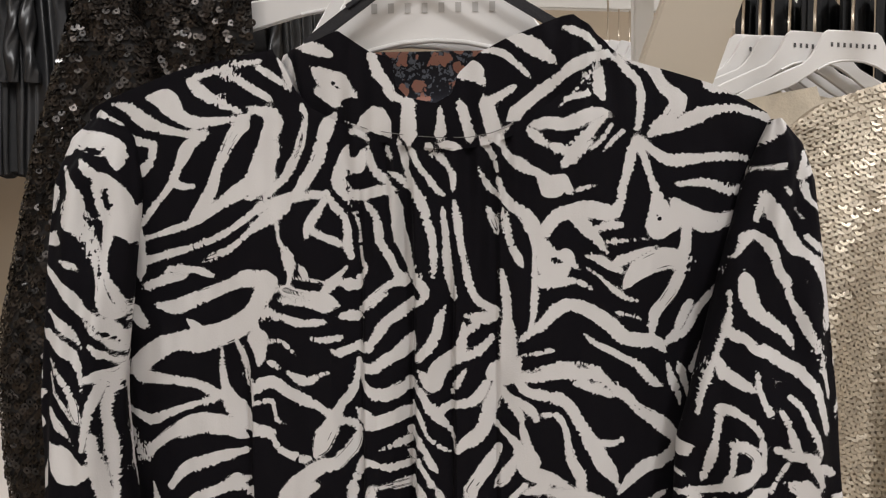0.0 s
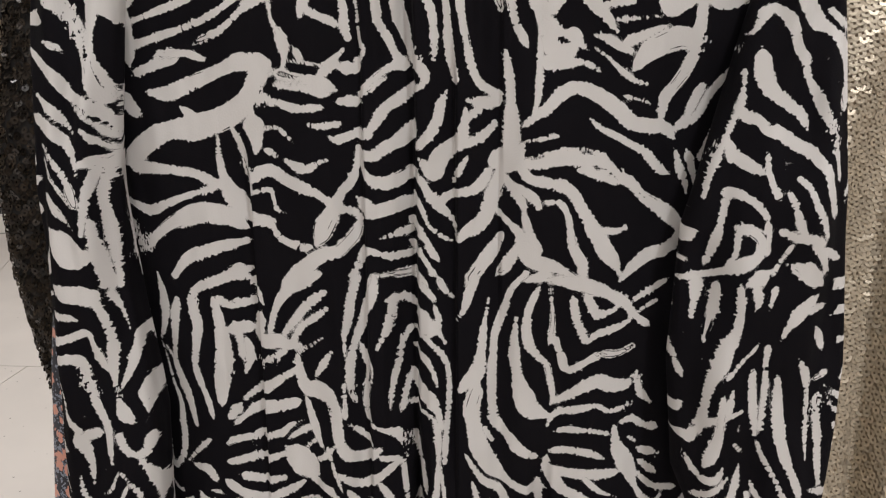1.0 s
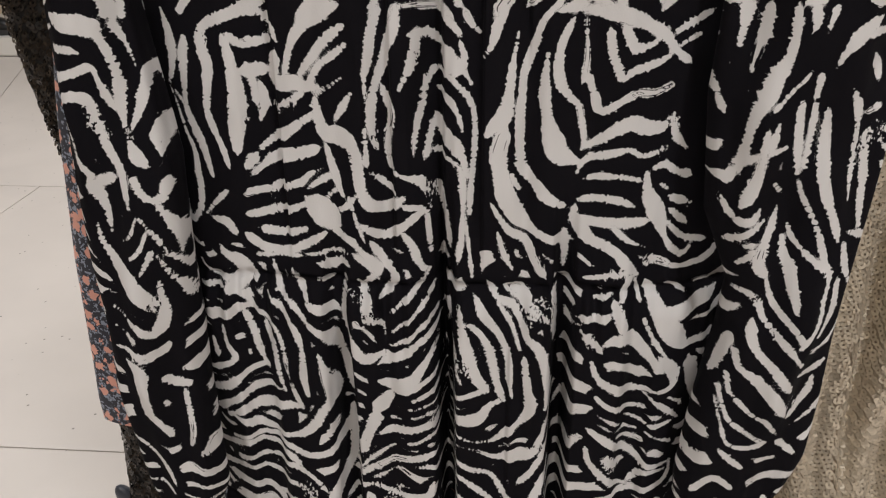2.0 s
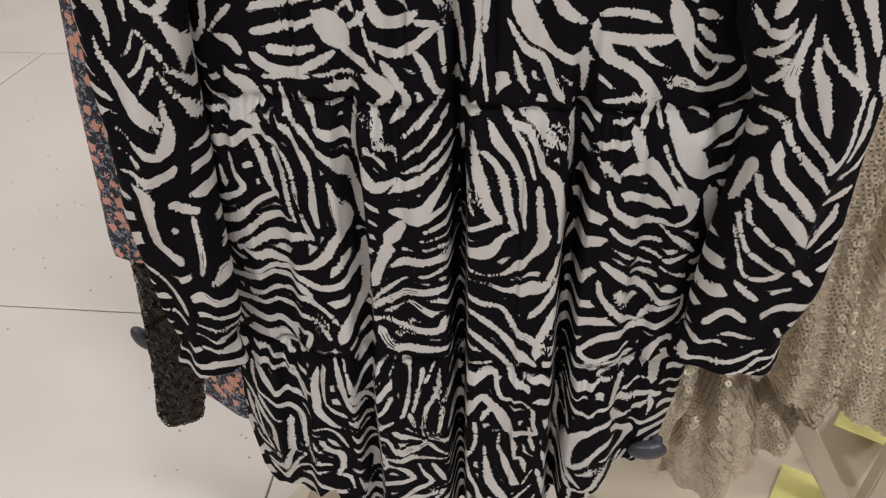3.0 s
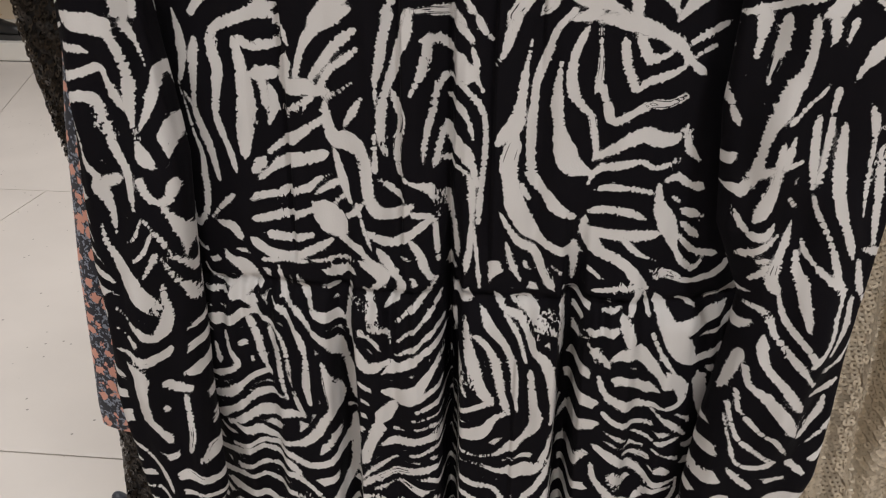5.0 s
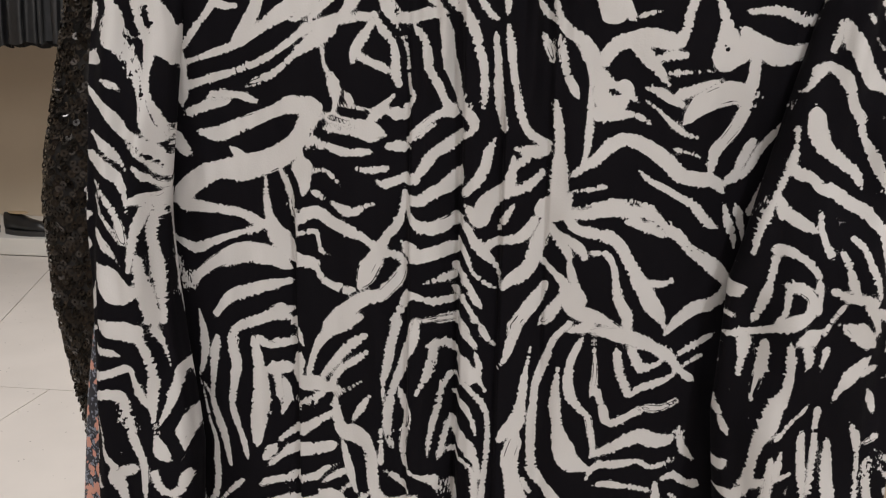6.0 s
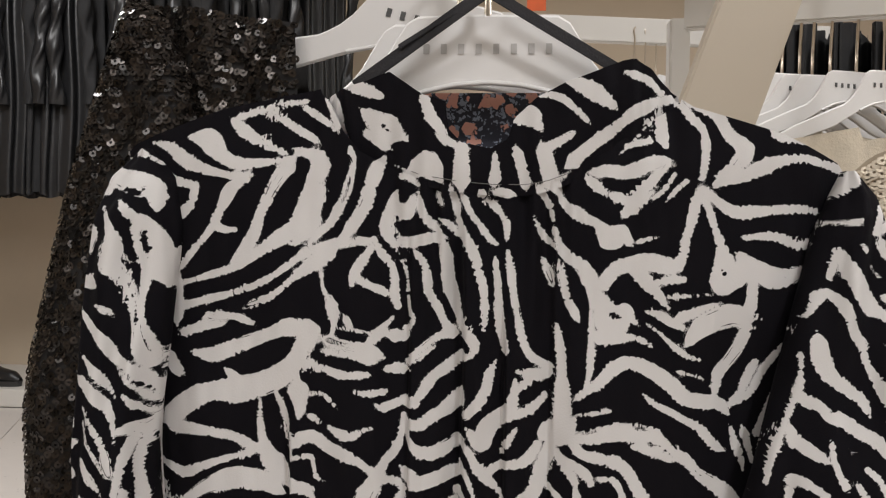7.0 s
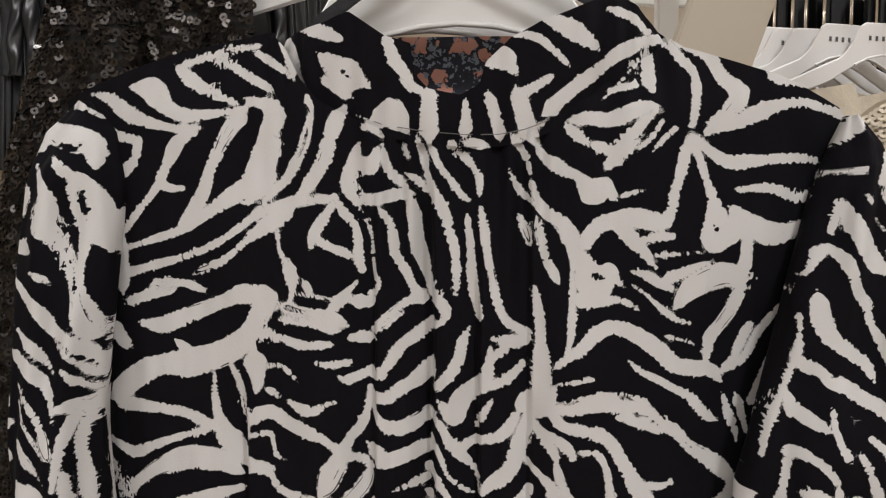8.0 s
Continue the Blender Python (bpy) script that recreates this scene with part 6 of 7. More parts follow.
def collar(turn, n, sink):
    """Half of the stand collar, round from turn[0] to turn[1] radians; sink lowers its upper edge."""
    nv = 30
    a = np.linspace(turn[0], turn[1], n)
    v = np.linspace(0, 1, nv)[:, None]
    x0 = 0.040 + 0.107 * np.cos(a)
    low = np.minimum(neckline(x0) - 0.005, collar_top(x0) - 0.006)
    x = 0.040 + (0.107 - 0.002 * v) * np.cos(a)
    y = 0.528 + (0.0290 + 0.001 * v) * np.sin(a) - 0.0022 * np.sin(np.pi * v) * np.abs(np.sin(a))
    y = y + 0.0014 * np.sin(a * 33 + np.sin(a * 9)) * (1 - 0.6 * v)
    z = low + (collar_top(x0) - sink(a) - low) * v
    return surface("collar", (x, y, z), False, BODY.dye(x, z))


part("collar", collar((np.pi, 2 * np.pi), 260, lambda a: 0 * a), ZEBRA, dress)
part("collar_back", collar((0.0, 0.85), 60, lambda a: -0.010 * np.sin(a * 3.7) + 0.012 * ease(0.5, 0.85, a)), ZEBRA, dress)
part("collar_seam", tube_mesh("collar_seam", [(x, 0.4968 + 0.030 * abs((x - 0.043) / 0.1) ** 2.6, float(neckline(x)) + 0.0012) for x in np.linspace(-0.022, 0.080, 40)], 0.00025, 5), SEAM, dress)


# ---- hangers ----
def hanger_outline(dx, top):
    """Upper and lower edge of a hanger at dx from its middle."""
    d = abs(dx)
    up = float(curve(d, (0, 0), (0.044, -0.001), (0.050, -0.006), (0.066, -0.034), (0.082, -0.048), (0.11, -0.059), (0.16, -0.080), (0.20, -0.100), (0.21, -0.107)))
    lo = float(curve(d, (0, -0.042), (0.02, -0.0435), (0.04, -0.048), (0.06, -0.057), (0.10, -0.080), (0.16, -0.101), (0.20, -0.116), (0.21, -0.113)))
    return top + up, top + lo


def hanger(x0, y0, top, yaw=0.0, rail=0.08, roll=0.0, ink=None, marked=True, label="milky white plastic clothes hanger with a metal hook"):
    thing = tagged(new("hanger"), label, "hanger", "shop hangers")
    n = 60
    verts, faces = [], []
    for i in range(n + 1):
        dx = -0.21 + 0.42 * i / n
        up, lo = hanger_outline(dx, 0)
        e = 0.0016
        verts += [(dx, -0.0022, lo + e), (dx, -0.0022, up - e), (dx, -0.001, up), (dx, 0.001, up), (dx, 0.0022, up - e), (dx, 0.0022, lo + e), (dx, 0.001, lo), (dx, -0.001, lo)]
    for i in range(n):
        for k in range(8):
            j = (k + 1) % 8
            faces.append((i * 8 + k, i * 8 + j, i * 8 + 8 + j, i * 8 + 8 + k))
    faces += [tuple(range(8)), tuple(n * 8 + k for k in reversed(range(8)))]
    me = bpy.data.meshes.new("plate")
    me.from_pydata(verts, [], faces)
    part("plate", me, PLASTIC, thing)
    # raised rim along the lower arc
    part("rim", tube_mesh("rim", [(dx, -0.0025, hanger_outline(dx, 0)[1] + 0.001) for dx in np.linspace(-0.06, 0.06, 30)], 0.0016, 6), PLASTIC, thing)
    pts = [(0, 0, -0.004), (0, 0, 0.03), (0.002, 0, rail - 0.022)]
    for k in range(9):
        w = math.radians(-20 + k * 26)
        pts.append((0.010 + 0.0135 * -math.cos(w), 0, rail - 0.008 + 0.0135 * math.sin(w)))
    part("hook", tube_mesh("hook", pts, 0.0022, 6), METAL, thing)
    if marked:
        bars = []
        for k in range(8):
            bars.append(((k - 3.5) * 0.0105, -0.021))
        bm = bmesh.new()
        for bx, bz in bars:
            for face_y in (-0.0027, ):
                r = bmesh.ops.create_cube(bm, size=1)
                bmesh.ops.scale(bm, vec=(0.0036, 0.0005, 0.0060), verts=r["verts"])
                bmesh.ops.translate(bm, vec=(bx, face_y, bz), verts=r["verts"])
        tagged(part("printed_mark", from_bm("printed_mark", bm), ink or INK_GREY, thing, "row of small printed bars"), kind="stuff")
    thing.matrix_world = pose(x0, y0, top, 0, roll, yaw)
    return thing


INK_GREY = mat("grey_ink", (0.09, 0.09, 0.09), 0.6)
INK_FAINT = mat("faint_ink", (0.50, 0.49, 0.48), 0.6)
zebra_hanger = hanger(0.031, 0.530, 1.460, 0, 0.085, 0, INK_FAINT)
floral_hanger = hanger(0.012, 0.566, 1.464, 2, 0.085, 0)
black_hanger = hanger(-0.002, 0.625, 1.498, -2, 0.085, 15)
gold_hanger = hanger(0.505, 0.641, 1.455, 0, 0.085)

# black hanging loops of the zebra dress
for a_, b_, w in (((0.031, 0.5085, 1.468), (-0.046, 0.512, 1.414), 0.0075), ((0.028, 0.5095, 1.466), (-0.020, 0.5085, 1.436), 0.003),
                  ((0.031, 0.5085, 1.468), (0.112, 0.512, 1.420), 0.0065), ((0.031, 0.510, 1.466), (0.031, 0.512, 1.545), 0.006)):
    part("hanging_loop", bar_mesh("hanging_loop", a_, b_, w, 0.0012, 0.0004), RIBBON, dress, "thin black ribbon loop")


# ---- other garments ----
def garment_sheet(name, left, right, top, bottom, y0, deep, folds, n=(90, 120)):
    nu, nv = n
    nb = nu // 3
    s_ = np.concatenate([np.linspace(0, 1, nu, endpoint=False), np.linspace(1, 0, nb, endpoint=False)])
    front = np.arange(nu + nb) < nu
    v = np.linspace(0, 1, nv)[:, None]
    x1 = left(np.array(1.3)) + s_ * (right(np.array(1.3)) - left(np.array(1.3)))
    z = top(x1) + (bottom(x1) - top(x1)) * v
    x = left(z) + s_ * (right(z) - left(z))
    edge = 1 - np.abs(2 * s_ - 1) ** 4
    y = np.where(front, y0 - deep * edge + folds(x, z), y0 + deep * edge)
    return (x, y, z), nu


def sleeve_sheet(mid, wide, deep, y0, z0, z1, n=48, nv=110, wrinkle=0.08):
    a = np.linspace(0, 2 * np.pi, n, endpoint=False)
    v = np.linspace(0, 1, nv)[:, None]
    z = z0 + (z1 - z0) * v + 0 * a
    r = 1 + wrinkle * np.sin(4 * a + 25 * z)
    return mid(z) + wide(z) * np.cos(a), y0 - deep(z) * np.sin(a) * r, z


def sequins(name, sheets, radius, pitch, material, parent, seed, tilt=0.35, limit=1.0, lift=0.0012, keep=None):
    """Overlapping holed discs sewn in rows over the front of cloth sheets."""
    rng = np.random.default_rng(seed)
    seg = 9
    ang = np.linspace(0, 2 * np.pi, seg, endpoint=False)
    ring = np.concatenate([np.stack([np.cos(ang), np.sin(ang)], 1), 0.32 * np.stack([np.cos(ang), np.sin(ang)], 1)])
    V, Fc = [], []
    quad = np.array([(k, (k + 1) % seg, seg + (k + 1) % seg, seg + k) for k in range(seg)])
    count = 0
    for (x, y, z), cols in sheets:
        P = np.stack([x[:, :cols], y[:, :cols], z[:, :cols]], -1)
        nv, nu = P.shape[:2]
        wide = np.linalg.norm(np.diff(P, axis=1), axis=-1).sum(1).mean()
        tall = np.linalg.norm(np.diff(P, axis=0), axis=-1).sum(0).mean()
        R, C = max(2, int(tall / (pitch * 0.86))), max(2, int(wide / pitch))
        for i in range(R):
            for j in range(C):
                if rng.random() > limit:
                    continue
                fu = (j + 0.5 * (i % 2) + 0.25 + rng.normal(0, 0.08)) / (C + 0.5) * (nu - 1.001)
                fv = (i + 0.5 + rng.normal(0, 0.06)) / R * (nv - 1.001)
                iu, iv = int(np.clip(fu, 0, nu - 2)), int(np.clip(fv, 0, nv - 2))
                au, av = fu - iu, fv - iv
                p = P[iv, iu] * (1 - au) * (1 - av) + P[iv, iu + 1] * au * (1 - av) + P[iv + 1, iu] * (1 - au) * av + P[iv + 1, iu + 1] * au * av
                du, dv = P[iv, iu + 1] - P[iv, iu], P[iv + 1, iu] - P[iv, iu]
                nrm = np.cross(dv, du)
                if nrm[1] > 0:
                    nrm = -nrm
                nn = np.linalg.norm(nrm)
                if nn < 1e-12 or (keep is not None and not keep(p)):
                    continue
                nrm = nrm / nn + rng.normal(0, tilt, 3) + np.array([0, 0, 0.22])
                nrm /= np.linalg.norm(nrm)
                e1 = np.cross(nrm, (0, 0, 1.0))
                e1 /= max(np.linalg.norm(e1), 1e-6)
                e2 = np.cross(nrm, e1)
                r = radius * rng.uniform(0.92, 1.08)
                V.append(p + nrm * (lift + rng.uniform(0, 0.0006)) + r * (ring[:, :1] * e1 + ring[:, 1:] * e2))
                Fc.append(quad + count * 2 * seg)
                count += 1
    me = bpy.data.meshes.new(name)
    me.from_pydata(np.concatenate(V).tolist(), [], np.concatenate(Fc).tolist())
    ob = part(name, me, material, parent)
    return tagged(ob, kind="stuff")


# floral dress directly behind the zebra one
floral = tagged(new("floral_dress"), "dark navy dress with peach and grey-blue blossom print on a hanger", "dress")
fl = lambda z: curve(z, (0.60, -0.236), (0.70, -0.222), (0.9, -0.20), (1.3, -0.175), (1.42, -0.165))
fr = lambda z: curve(z, (0.60, 0.16), (1.0, 0.18), (1.3, 0.22), (1.42, 0.22))
sheet_, _ = garment_sheet("body", fl, fr, lambda x: curve(x, (-0.2, 1.345), (-0.15, 1.375), (-0.05, 1.405), (-0.02, 1.417), (0.10, 1.417), (0.14, 1.40), (0.24, 1.345)),
                          lambda x: 0.622 + 0.006 * np.sin(x * 60), 0.567, 0.014, lambda x, z: 0.004 * np.sin(x * 70 + z * 8) * ease(1.3, 0.8, z))
part("body", surface("body", sheet_, True), FLORAL, floral)
fm = lambda z: curve(z, (0.79, -0.241), (0.86, -0.238), (0.95, -0.236), (1.06, -0.226), (1.2, -0.205), (1.34, -0.185), (1.365, -0.175))
fw = lambda z: curve(z, (0.79, 0.034), (0.82, 0.036), (0.95, 0.032), (1.2, 0.028), (1.34, 0.016), (1.365, 0.003))
part("sleeve", surface("sleeve", sleeve_sheet(fm, fw, lambda z: 0.012 + 0 * z, 0.560, 1.365, 0.800), True), FLORAL, floral)

# black sequin dress
black = tagged(new("sequin_dress"), "black sequined long-sleeved dress on a white hanger", "dress")
bl = lambda z: curve(z, (0.55, -0.20), (1.0, -0.19), (1.25, -0.215), (1.40, -0.238), (1.5, -0.238))
br = lambda z: curve(z, (0.55, 0.17), (1.0, 0.17), (1.25, 0.19), (1.5, 0.2))
bsheet, bcols = garment_sheet("body", bl, br, lambda x: curve(x, (-0.245, 1.488), (-0.23, 1.499), (-0.20, 1.496), (-0.10, 1.478), (-0.098, 1.40), (-0.06, 1.395), (0.05, 1.38), (0.10, 1.365), (0.21, 1.34)),
                              lambda x: 0.60 + 0 * x, 0.640, 0.020, lambda x, z: 0.004 * np.sin(x * 90 + 6 * z), (110, 150))
part("body", surface("body", bsheet, True), NET_BLACK, black, "black net ground")
bedge = lambda z: curve(z, (0.54, -0.318), (0.60, -0.308), (0.70, -0.300), (0.80, -0.295), (0.90, -0.275), (1.0, -0.294), (1.05, -0.303), (1.11, -0.313), (1.19, -0.317), (1.23, -0.312), (1.36, -0.282), (1.44, -0.256), (1.495, -0.236))
bwid = lambda z: curve(z, (0.54, 0.024), (0.66, 0.026), (0.85, 0.030), (1.0, 0.040), (1.15, 0.052), (1.30, 0.050), (1.42, 0.040), (1.48, 0.018), (1.497, 0.004))
bsl = sleeve_sheet(lambda z: bedge(z) + bwid(z), bwid, lambda z: np.minimum(0.018, bwid(z)), 0.622, 1.497, 0.546, 56, 150, 0.12)
part("sleeve", surface("sleeve", bsl, True), NET_BLACK, black, "black net sleeve")
sequins("sequin_layer", ((bsheet, bcols), (bsl, 56)), 0.0030, 0.0046, SEQ_BLACK, black, 5, 0.26, 0.95, 0.0012, lambda p: p[0] < -0.05)

# champagne sequin dress
gold = tagged(new("sequin_dress"), "champagne gold sequined draped dress hanging from the rack", "dress")
gl = lambda z: curve(z, (0.47, 0.222), (0.55, 0.200), (0.66, 0.195), (0.78, 0.205), (0.9, 0.225), (1.1, 0.238), (1.28, 0.245), (1.34, 0.262), (1.37, 0.283), (1.42, 0.285))
gr = lambda z: curve(z, (0.47, 0.60), (0.8, 0.62), (1.1, 0.66), (1.37, 0.66), (1.42, 0.66))
def gold_folds(x, z):
    w = x - 0.10 * (1.0 - z) ** 2
    y = 0.011 * np.sin(w * 95 + 1.5 * np.sin(z * 7)) * ease(1.36, 1.15, z) + 0.007 * np.sin(w * 210 + 4 * z) * ease(1.3, 0.9, z)
    # the sleeve's gap, then the swag that falls away from it
    y = y + 0.045 * hump(x, 0.262 + 0.36 * (z - 0.66), 0.010) * ease(0.50, 0.60, z) * ease(0.80, 0.68, z)
    y = y + 0.026 * hump(z, 0.645 - 0.75 * (x - 0.27), 0.012) * ease(0.265, 0.29, x) * ease(0.42, 0.34, x)
    y = y - 0.016 * hump(x, 0.232 + 0.36 * (z - 0.60), 0.016) * ease(0.50, 0.58, z) * ease(0.85, 0.70, z)
    return y + 0.012 * np.sin(30 * (z + 0.9 * x)) * ease(0.95, 0.65, z)


gsheet, gcols = garment_sheet("body", gl, gr, lambda x: curve(x, (0.24, 1.352), (0.26, 1.374), (0.28, 1.388), (0.303, 1.396), (0.345, 1.405), (0.40, 1.414), (0.43, 1.405), (0.52, 1.405), (0.56, 1.415), (0.66, 1.36)),
                              lambda x: curve(x, (0.2, 0.545), (0.215, 0.515), (0.232, 0.480), (0.25, 0.469), (0.28, 0.468), (0.305, 0.478), (0.35, 0.533), (0.372, 0.556), (0.40, 0.572), (0.425, 0.618), (0.66, 0.64)) + 0.006 * np.sin(x * 80), 0.640, 0.034, gold_folds, (150, 200))
part("body", surface("body", gsheet, True), NET_GOLD, gold, "champagne net ground")
sequins("sequin_layer", ((gsheet, gcols), ), 0.0033, 0.0050, SEQ_GOLD, gold, 9, 0.10, 0.985, 0.0012, lambda p: p[0] < 0.50)


# security tags
def security_tag(at, turn, label):
    bm = bmesh.new()
    bmesh.ops.create_uvsphere(bm, u_segments=20, v_segments=12, radius=1)
    bmesh.ops.scale(bm, vec=(0.016, 0.007, 0.009), verts=bm.verts)
    me = from_bm("shell", bm)
    thing = tagged(new("security_tag"), label, "security tag")
    part("shell", me, TAG, thing)
    bm = bmesh.new()
    bmesh.ops.create_cone(bm, cap_ends=True, segments=20, radius1=0.006, radius2=0.004, depth=0.010)
    bmesh.ops.transform(bm, matrix=pose(0.008, 0.006, 0, 90), verts=bm.verts)
    part("pin_head", from_bm("pin_head", bm), TAG, thing)
    thing.matrix_world = pose(*at) @ pose(0, 0, 0, 0, turn, 0)
    return thing


TAG = mat("dark_grey_plastic", (0.045, 0.05, 0.065), 0.35, 0, 0.1, 40, 0.05, 200)
security_tag((0.176, 0.500, 0.668), -8, "dark grey plastic security tag on the zebra dress hem")
security_tag((-0.312, 0.622, 0.650), 60, "black plastic security tag on a sequined sleeve")

# ---- the rack ----
rack = tagged(new("clothes_rack"), "beige lacquered clothes rack with slanting flat legs and waterfall arms", "clothes rack")
for a_, b_, w, d in (((-0.24, 0.90, 0.02), (0.405, 1.02, 1.80), 0.088, 0.03), ((0.648, 0.955, 0.02), (0.05, 0.945, 1.05), 0.034, 0.03), ((0.672, 0.972, 0.02), (0.86, 1.04, 1.80), 0.034, 0.03)):
    part("leg", bar_mesh("leg", a_, b_, w, d), RACK, rack)
part("base_rail", bar_mesh("base_rail", (0.20, 0.93, 0.015), (1.3, 1.07, 0.015), 0.03, 0.06), RACK, rack)
part("base_rail", bar_mesh("base_rail", (-0.345, 0.77, 0.02), (-0.222, 1.0, 0.02), 0.04, 0.075), RACK, rack)
part("base_plate", bar_mesh("base_plate", (0.20, 1.125, 0.012), (1.3, 1.265, 0.012), 0.022, 0.34), RACK, rack)
part("top_rail", bar_mesh("top_rail", (-0.5, 1.05, 1.79), (1.3, 1.05, 1.79), 0.035, 0.03), RACK, rack)
part("arm", bar_mesh("arm", (0.03, 1.04, 1.78), (0.040, 0.44, 1.515), 0.010, 0.010), RACK, rack)
part("arm", bar_mesh("arm", (0.515, 1.04, 1.78), (0.515, 0.50, 1.490), 0.010, 0.010), RACK, rack)
card = tagged(part("price_card", box_mesh("price_card", (0.105, 0.0015, 0.085), 0.0005), YELLOW), "yellow card lying on the rack base", "card")
card.matrix_world = pose(0.575, 0.998, 0.036, 87, 0, 62)
card = tagged(part("price_card", box_mesh("price_card", (0.10, 0.0015, 0.24), 0.0005), YELLOW), "pale yellow card leaning between the rack legs", "card")
card.matrix_world = pose(0.725, 1.14, 0.075, 62, 0, -30)


# ---- rails with empty-looking hangers behind ----
def rail_stand(a_, b_, z, label, w=0.05, d=0.025):
    thing = tagged(new("rail_stand"), label, "clothes rack")
    part("rail", bar_mesh("rail", (a_[0], a_[1], z), (b_[0], b_[1], z), w, d), WHITE_LACQ, thing)
    for e in (a_, b_):
        part("post", bar_mesh("post", (e[0], e[1] + 0.04, 0), (e[0], e[1] + 0.04, z), 0.03, 0.03), WHITE_LACQ, thing)
    return thing


def short_garment(x0, y0, top, yaw, material, long, label, name="blouse", half=0.2):
    thing = tagged(new(name), label, "top")
    rng = random.Random(int(x0 * 1000 + y0 * 77))
    ph = rng.uniform(0, 6)
    sh, _ = garment_sheet("body", lambda z: -half + 0 * z, lambda z: half + 0 * z, lambda x: -0.06 - 0.19 * np.abs(x) - 0.02 * (np.abs(x) < 0.07), lambda x: -long + 0.01 * np.sin(x * 50 + ph) + 0 * x,
                          0.0, 0.011, lambda x, z: 0.004 * np.sin(x * 65 + ph + 3 * z), (40, 30))
    part("body", surface("body", sh, True), material, thing)
    thing.matrix_world = pose(x0, y0, top, 0, 0, yaw)
    return thing


rail_stand((0.30, 1.245), (1.50, 0.957), 1.650, "white lacquered rail full of white hangers", 0.05, 0.02)
for k, hx in enumerate((0.569, 0.522, 0.490, 0.468, 0.452, 0.430, 0.418, 0.398, 0.383, 0.366)):
    hy, turned = 1.18 + 0.24 * (0.569 - hx), 20 + 3 * math.sin(k * 1.9)
    hanger(hx, hy, 1.552 + 0.002 * math.sin(k * 2.1), turned, 0.098, marked=k in (0, 1, 3, 5))
    if k in (0, 1, 4):
        short_garment(hx, hy, 1.545, turned, CLOTH_CREAM, 0.62, "cream glittering knit top on a white hanger")

rail_stand((0.02, 2.42), (1.05, 2.62), 1.93, "white lacquered rail with a row of hangers", 0.075, 0.03)
for k in range(9):
    hanger(0.42 + 0.034 * k, 2.48 + 0.012 * k, 1.80, 48, 0.135, marked=False)
tagged(part("orange_tag", box_mesh("orange_tag", (0.055, 0.002, 0.075), 0.0006), ORANGE), "small bright orange tag on the white rail", "tag").matrix_world = pose(0.125, 2.40, 2.005)

# dark tops hung behind the rails
rail_stand((0.62, 2.16), (2.1, 2.30), 1.97, "white rail behind, full of black tops")
for k in range(24):
    short_garment(0.74 + 0.05 * k, 2.17 + 0.005 * k, 1.93, 62 + 5 * math.sin(k * 2.7), CLOTH_BLACK, 0.7, "black jersey top on the rail behind")

# ---- the far wall: black garments, plinth, shoes ----
wall_rail = tagged(new("wall_rail"), "metal hanging rail fixed to the beige wall", "rail")
part("rail", tube_mesh("rail", [(-5.2, 5.55, 3.12), (-0.9, 5.55, 3.12)], 0.014, 10), METAL, wall_rail)
for k in range(5):
    part("bracket", bar_mesh("bracket", (-5.1 + k * 1.03, 5.55, 3.12), (-5.1 + k * 1.03, 6.54, 3.12), 0.02, 0.02), METAL, wall_rail)


def far_coat(x0, material, z1, yaw, label, seed):
    rng = np.random.default_rng(seed)
    ph = rng.uniform(0, 6, 3)
    thing = tagged(new("hanging_coat"), label, "coat", "black garments on the wall rail")
    sh, _ = garment_sheet("body", lambda z: -0.21 - 0.03 * ease(2.6, 1.6, z), lambda z: 0.21 + 0.03 * ease(2.6, 1.6, z), lambda x: 3.06 - 0.30 * np.abs(x), lambda x: z1 + 0.012 * np.sin(x * 40 + ph[0]),
                          0.0, 0.035, lambda x, z: 0.022 * np.sin(x * 62 + ph[1] + 0.7 * np.sin(z * 5)), (60, 40))
    part("body", surface("body", sh, True), material, thing)
    for sx in (-1, 1):
        m_ = lambda z: sx * (0.235 + 0.03 * np.sin(z * 4 + ph[2]))
        part("sleeve", surface("sleeve", sleeve_sheet(m_, lambda z: 0.045 + 0.012 * np.sin(z * 17 + ph[1]), lambda z: 0.04 + 0.01 * np.sin(z * 23), -0.03, 2.98, 2.15, 20, 40, 0.2), True), material, thing)
    part("hook", tube_mesh("hook", [(0, 0, 3.04), (0, 0, 3.12), (0.02, 0, 3.135), (0.03, 0, 3.12)], 0.004, 6), METAL, thing)
    thing.matrix_world = pose(x0, 5.55, 0, 0, 0, yaw)


for k in range(26):
    far_coat(-5.0 + 0.15 * k, LEATHER if k % 3 else CLOTH_BLACK, 1.535 + 0.012 * math.sin(k * 2.3), 62 + 14 * math.sin(k * 1.7),
             "long black leatherette coat on the wall rail" if k % 3 else "long black pleated dress on the wall rail", k)

plinth = tagged(part("plinth", box_mesh("plinth", (9.0, 1.0, 0.13), 0.006), WHITE_LACQ), "low white display plinth along the beige wall", "plinth")
plinth.location = (-2.0, 6.035, 0.0655)


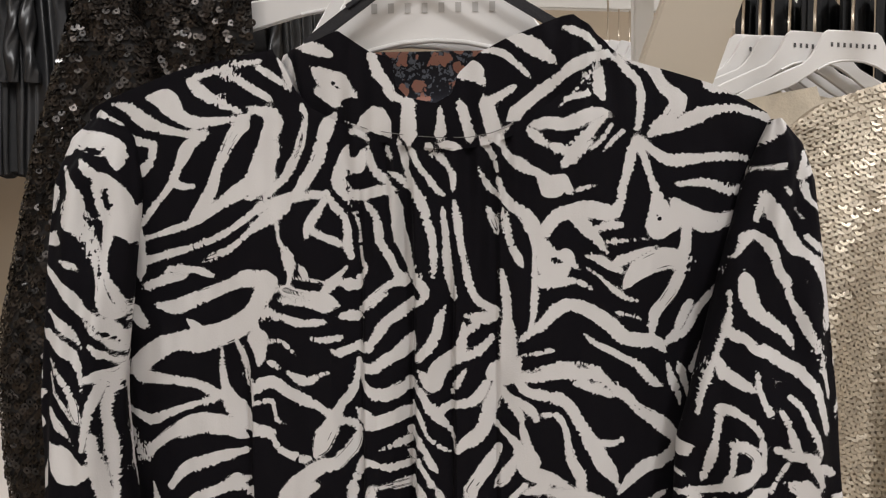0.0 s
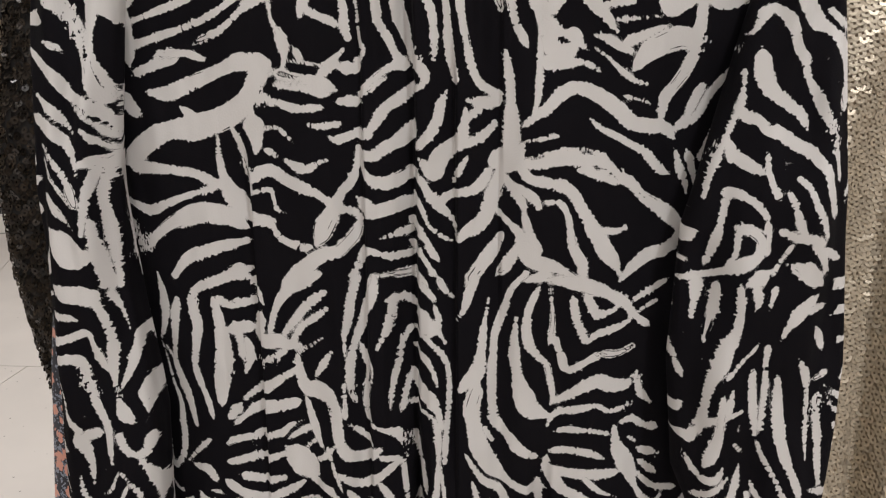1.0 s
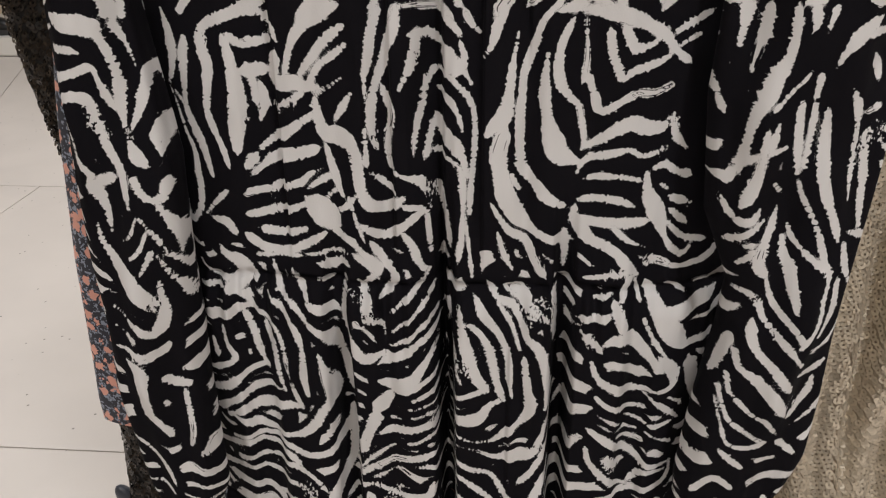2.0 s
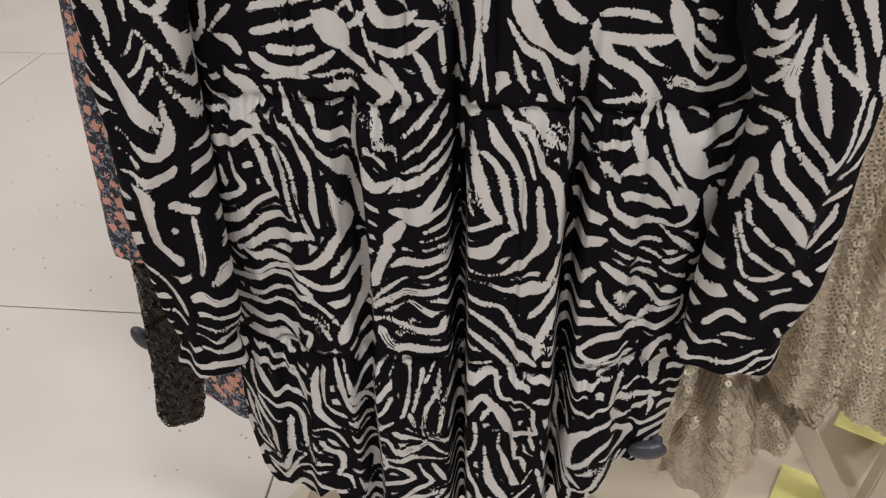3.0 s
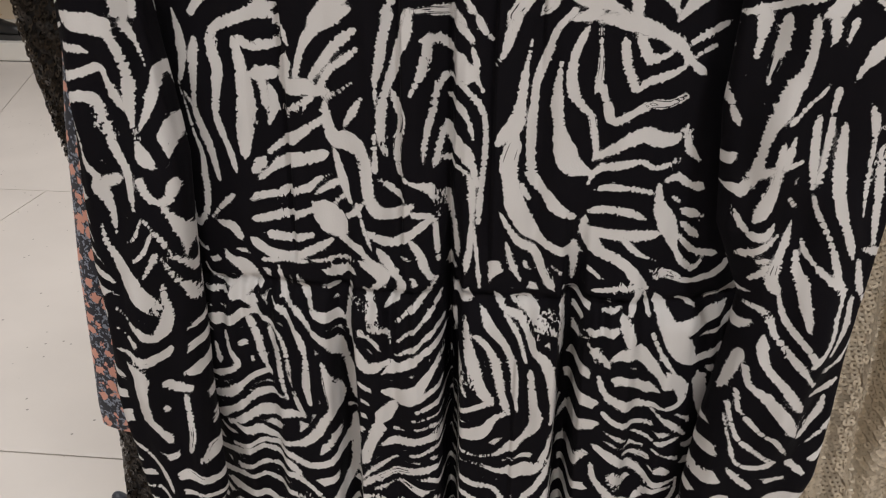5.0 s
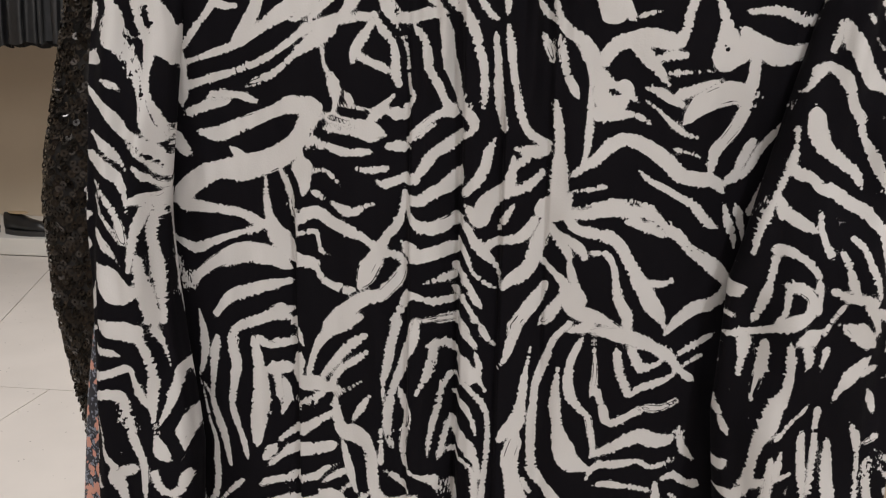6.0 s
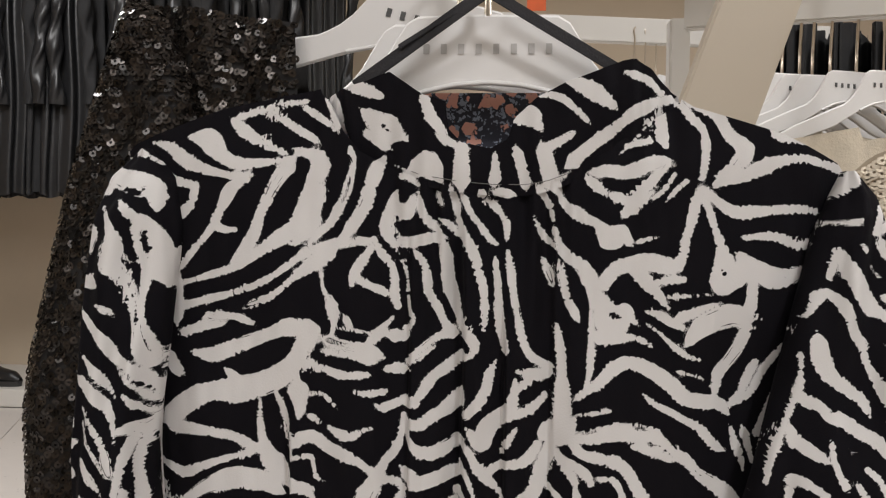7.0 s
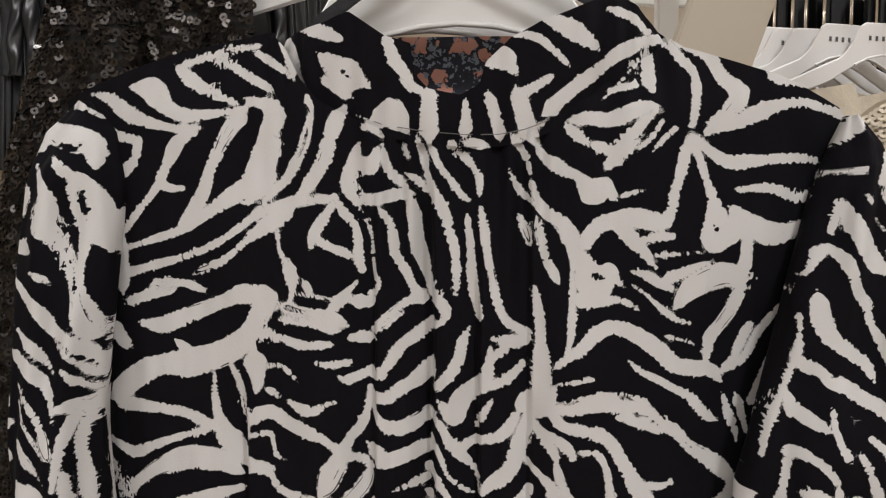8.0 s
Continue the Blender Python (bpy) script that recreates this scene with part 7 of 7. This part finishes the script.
def shoe(x0, y0, yaw, seed):
    """A low black shoe with a tan insole."""
    thing = tagged(new("shoe"), "black leather shoe with a tan insole on the white plinth", "shoe", "shoes on the plinth")
    n, m_ = 26, 18
    u = np.linspace(0, 1, n)[:, None]
    a = np.linspace(0, 2 * np.pi, m_, endpoint=False)
    wd = 0.045 * np.sin(np.pi * np.clip(u * 0.94 + 0.03, 0, 1)) ** 0.5
    ht = curve(u, (0, 0.075), (0.35, 0.070), (0.55, 0.055), (0.85, 0.045), (1, 0.02))
    x = (u - 0.5) * 0.27 + 0 * a
    y = wd * np.cos(a)
    z = 0.012 + ht * (0.5 + 0.5 * np.sin(a))
    part("upper", surface("upper", (x, y, z), True), LEATHER, thing)
    bm = bmesh.new()
    bmesh.ops.create_circle(bm, cap_ends=True, segments=28, radius=1)
    bmesh.ops.scale(bm, vec=(0.137, 0.046, 1), verts=bm.verts)
    r = bmesh.ops.extrude_face_region(bm, geom=bm.faces[:])
    bmesh.ops.translate(bm, vec=(0, 0, 0.02), verts=[v_ for v_ in r["geom"] if isinstance(v_, bmesh.types.BMVert)])
    part("sole", from_bm("sole", bm), INK, thing)
    bm = bmesh.new()
    bmesh.ops.create_circle(bm, cap_ends=True, segments=20, radius=1)
    bmesh.ops.scale(bm, vec=(0.055, 0.032, 1), verts=bm.verts)
    r = bmesh.ops.extrude_face_region(bm, geom=bm.faces[:])
    bmesh.ops.translate(bm, vec=(0, 0, 0.004), verts=[v_ for v_ in r["geom"] if isinstance(v_, bmesh.types.BMVert)])
    bmesh.ops.translate(bm, vec=(-0.05, 0, 0.086), verts=bm.verts)
    part("insole", from_bm("insole", bm), INSOLE, thing)
    thing.matrix_world = Matrix.Translation((x0, y0, 0.131)) @ pose(0, 0, 0, 0, 0, yaw) @ Matrix.Diagonal((1.5, 1.5, 1.9, 1))


for k in range(7):
    shoe(-4.62 + 0.46 * k, 5.70 + 0.02 * math.sin(k * 3), 15 * math.sin(k * 2), k)

# ---- floor tiles ----
def tile(x00, x01, x10, x11, y0, y1):
    """One slab: its near edge runs from x00 to x01, its far edge from x10 to x11."""
    g, h = 0.0022, 0.004
    c = [(x00 + g, y0 + g), (x01 - g, y0 + g), (x11 - g, y1 - g), (x10 + g, y1 - g)]
    e = [(x00 + g + h, y0 + g + h), (x01 - g - h, y0 + g + h), (x11 - g - h, y1 - g - h), (x10 + g + h, y1 - g - h)]
    off = floor.location
    verts = [(x - off.x, y - off.y, -0.0062 - off.z) for x, y in c] + [(x - off.x, y - off.y, -0.0008 - off.z) for x, y in c] + [(x - off.x, y - off.y, -off.z) for x, y in e]
    faces = [(0, 1, 5, 4), (1, 2, 6, 5), (2, 3, 7, 6), (3, 0, 4, 7), (4, 5, 9, 8), (5, 6, 10, 9), (6, 7, 11, 10), (7, 4, 8, 11), (8, 9, 10, 11)]
    me = bpy.data.meshes.new("tile")
    me.from_pydata(verts, [], faces)
    part("tile", me, TILE, floor)


for y0, y1 in ((-5.6, -3.42), (-3.42, -1.81), (-1.81, -0.19), (-0.19, 1.43), (1.43, 3.06)):
    for k in range(9):
        tile(-6.565 + 1.55 * k, -5.015 + 1.55 * k, -6.565 + 1.55 * k, -5.015 + 1.55 * k, y0, y1)
for k in range(9):
    tile(-5.5 + 1.55 * k, -3.95 + 1.55 * k, -6.45 + 1.55 * k, -4.90 + 1.55 * k, 3.06, 5.53)
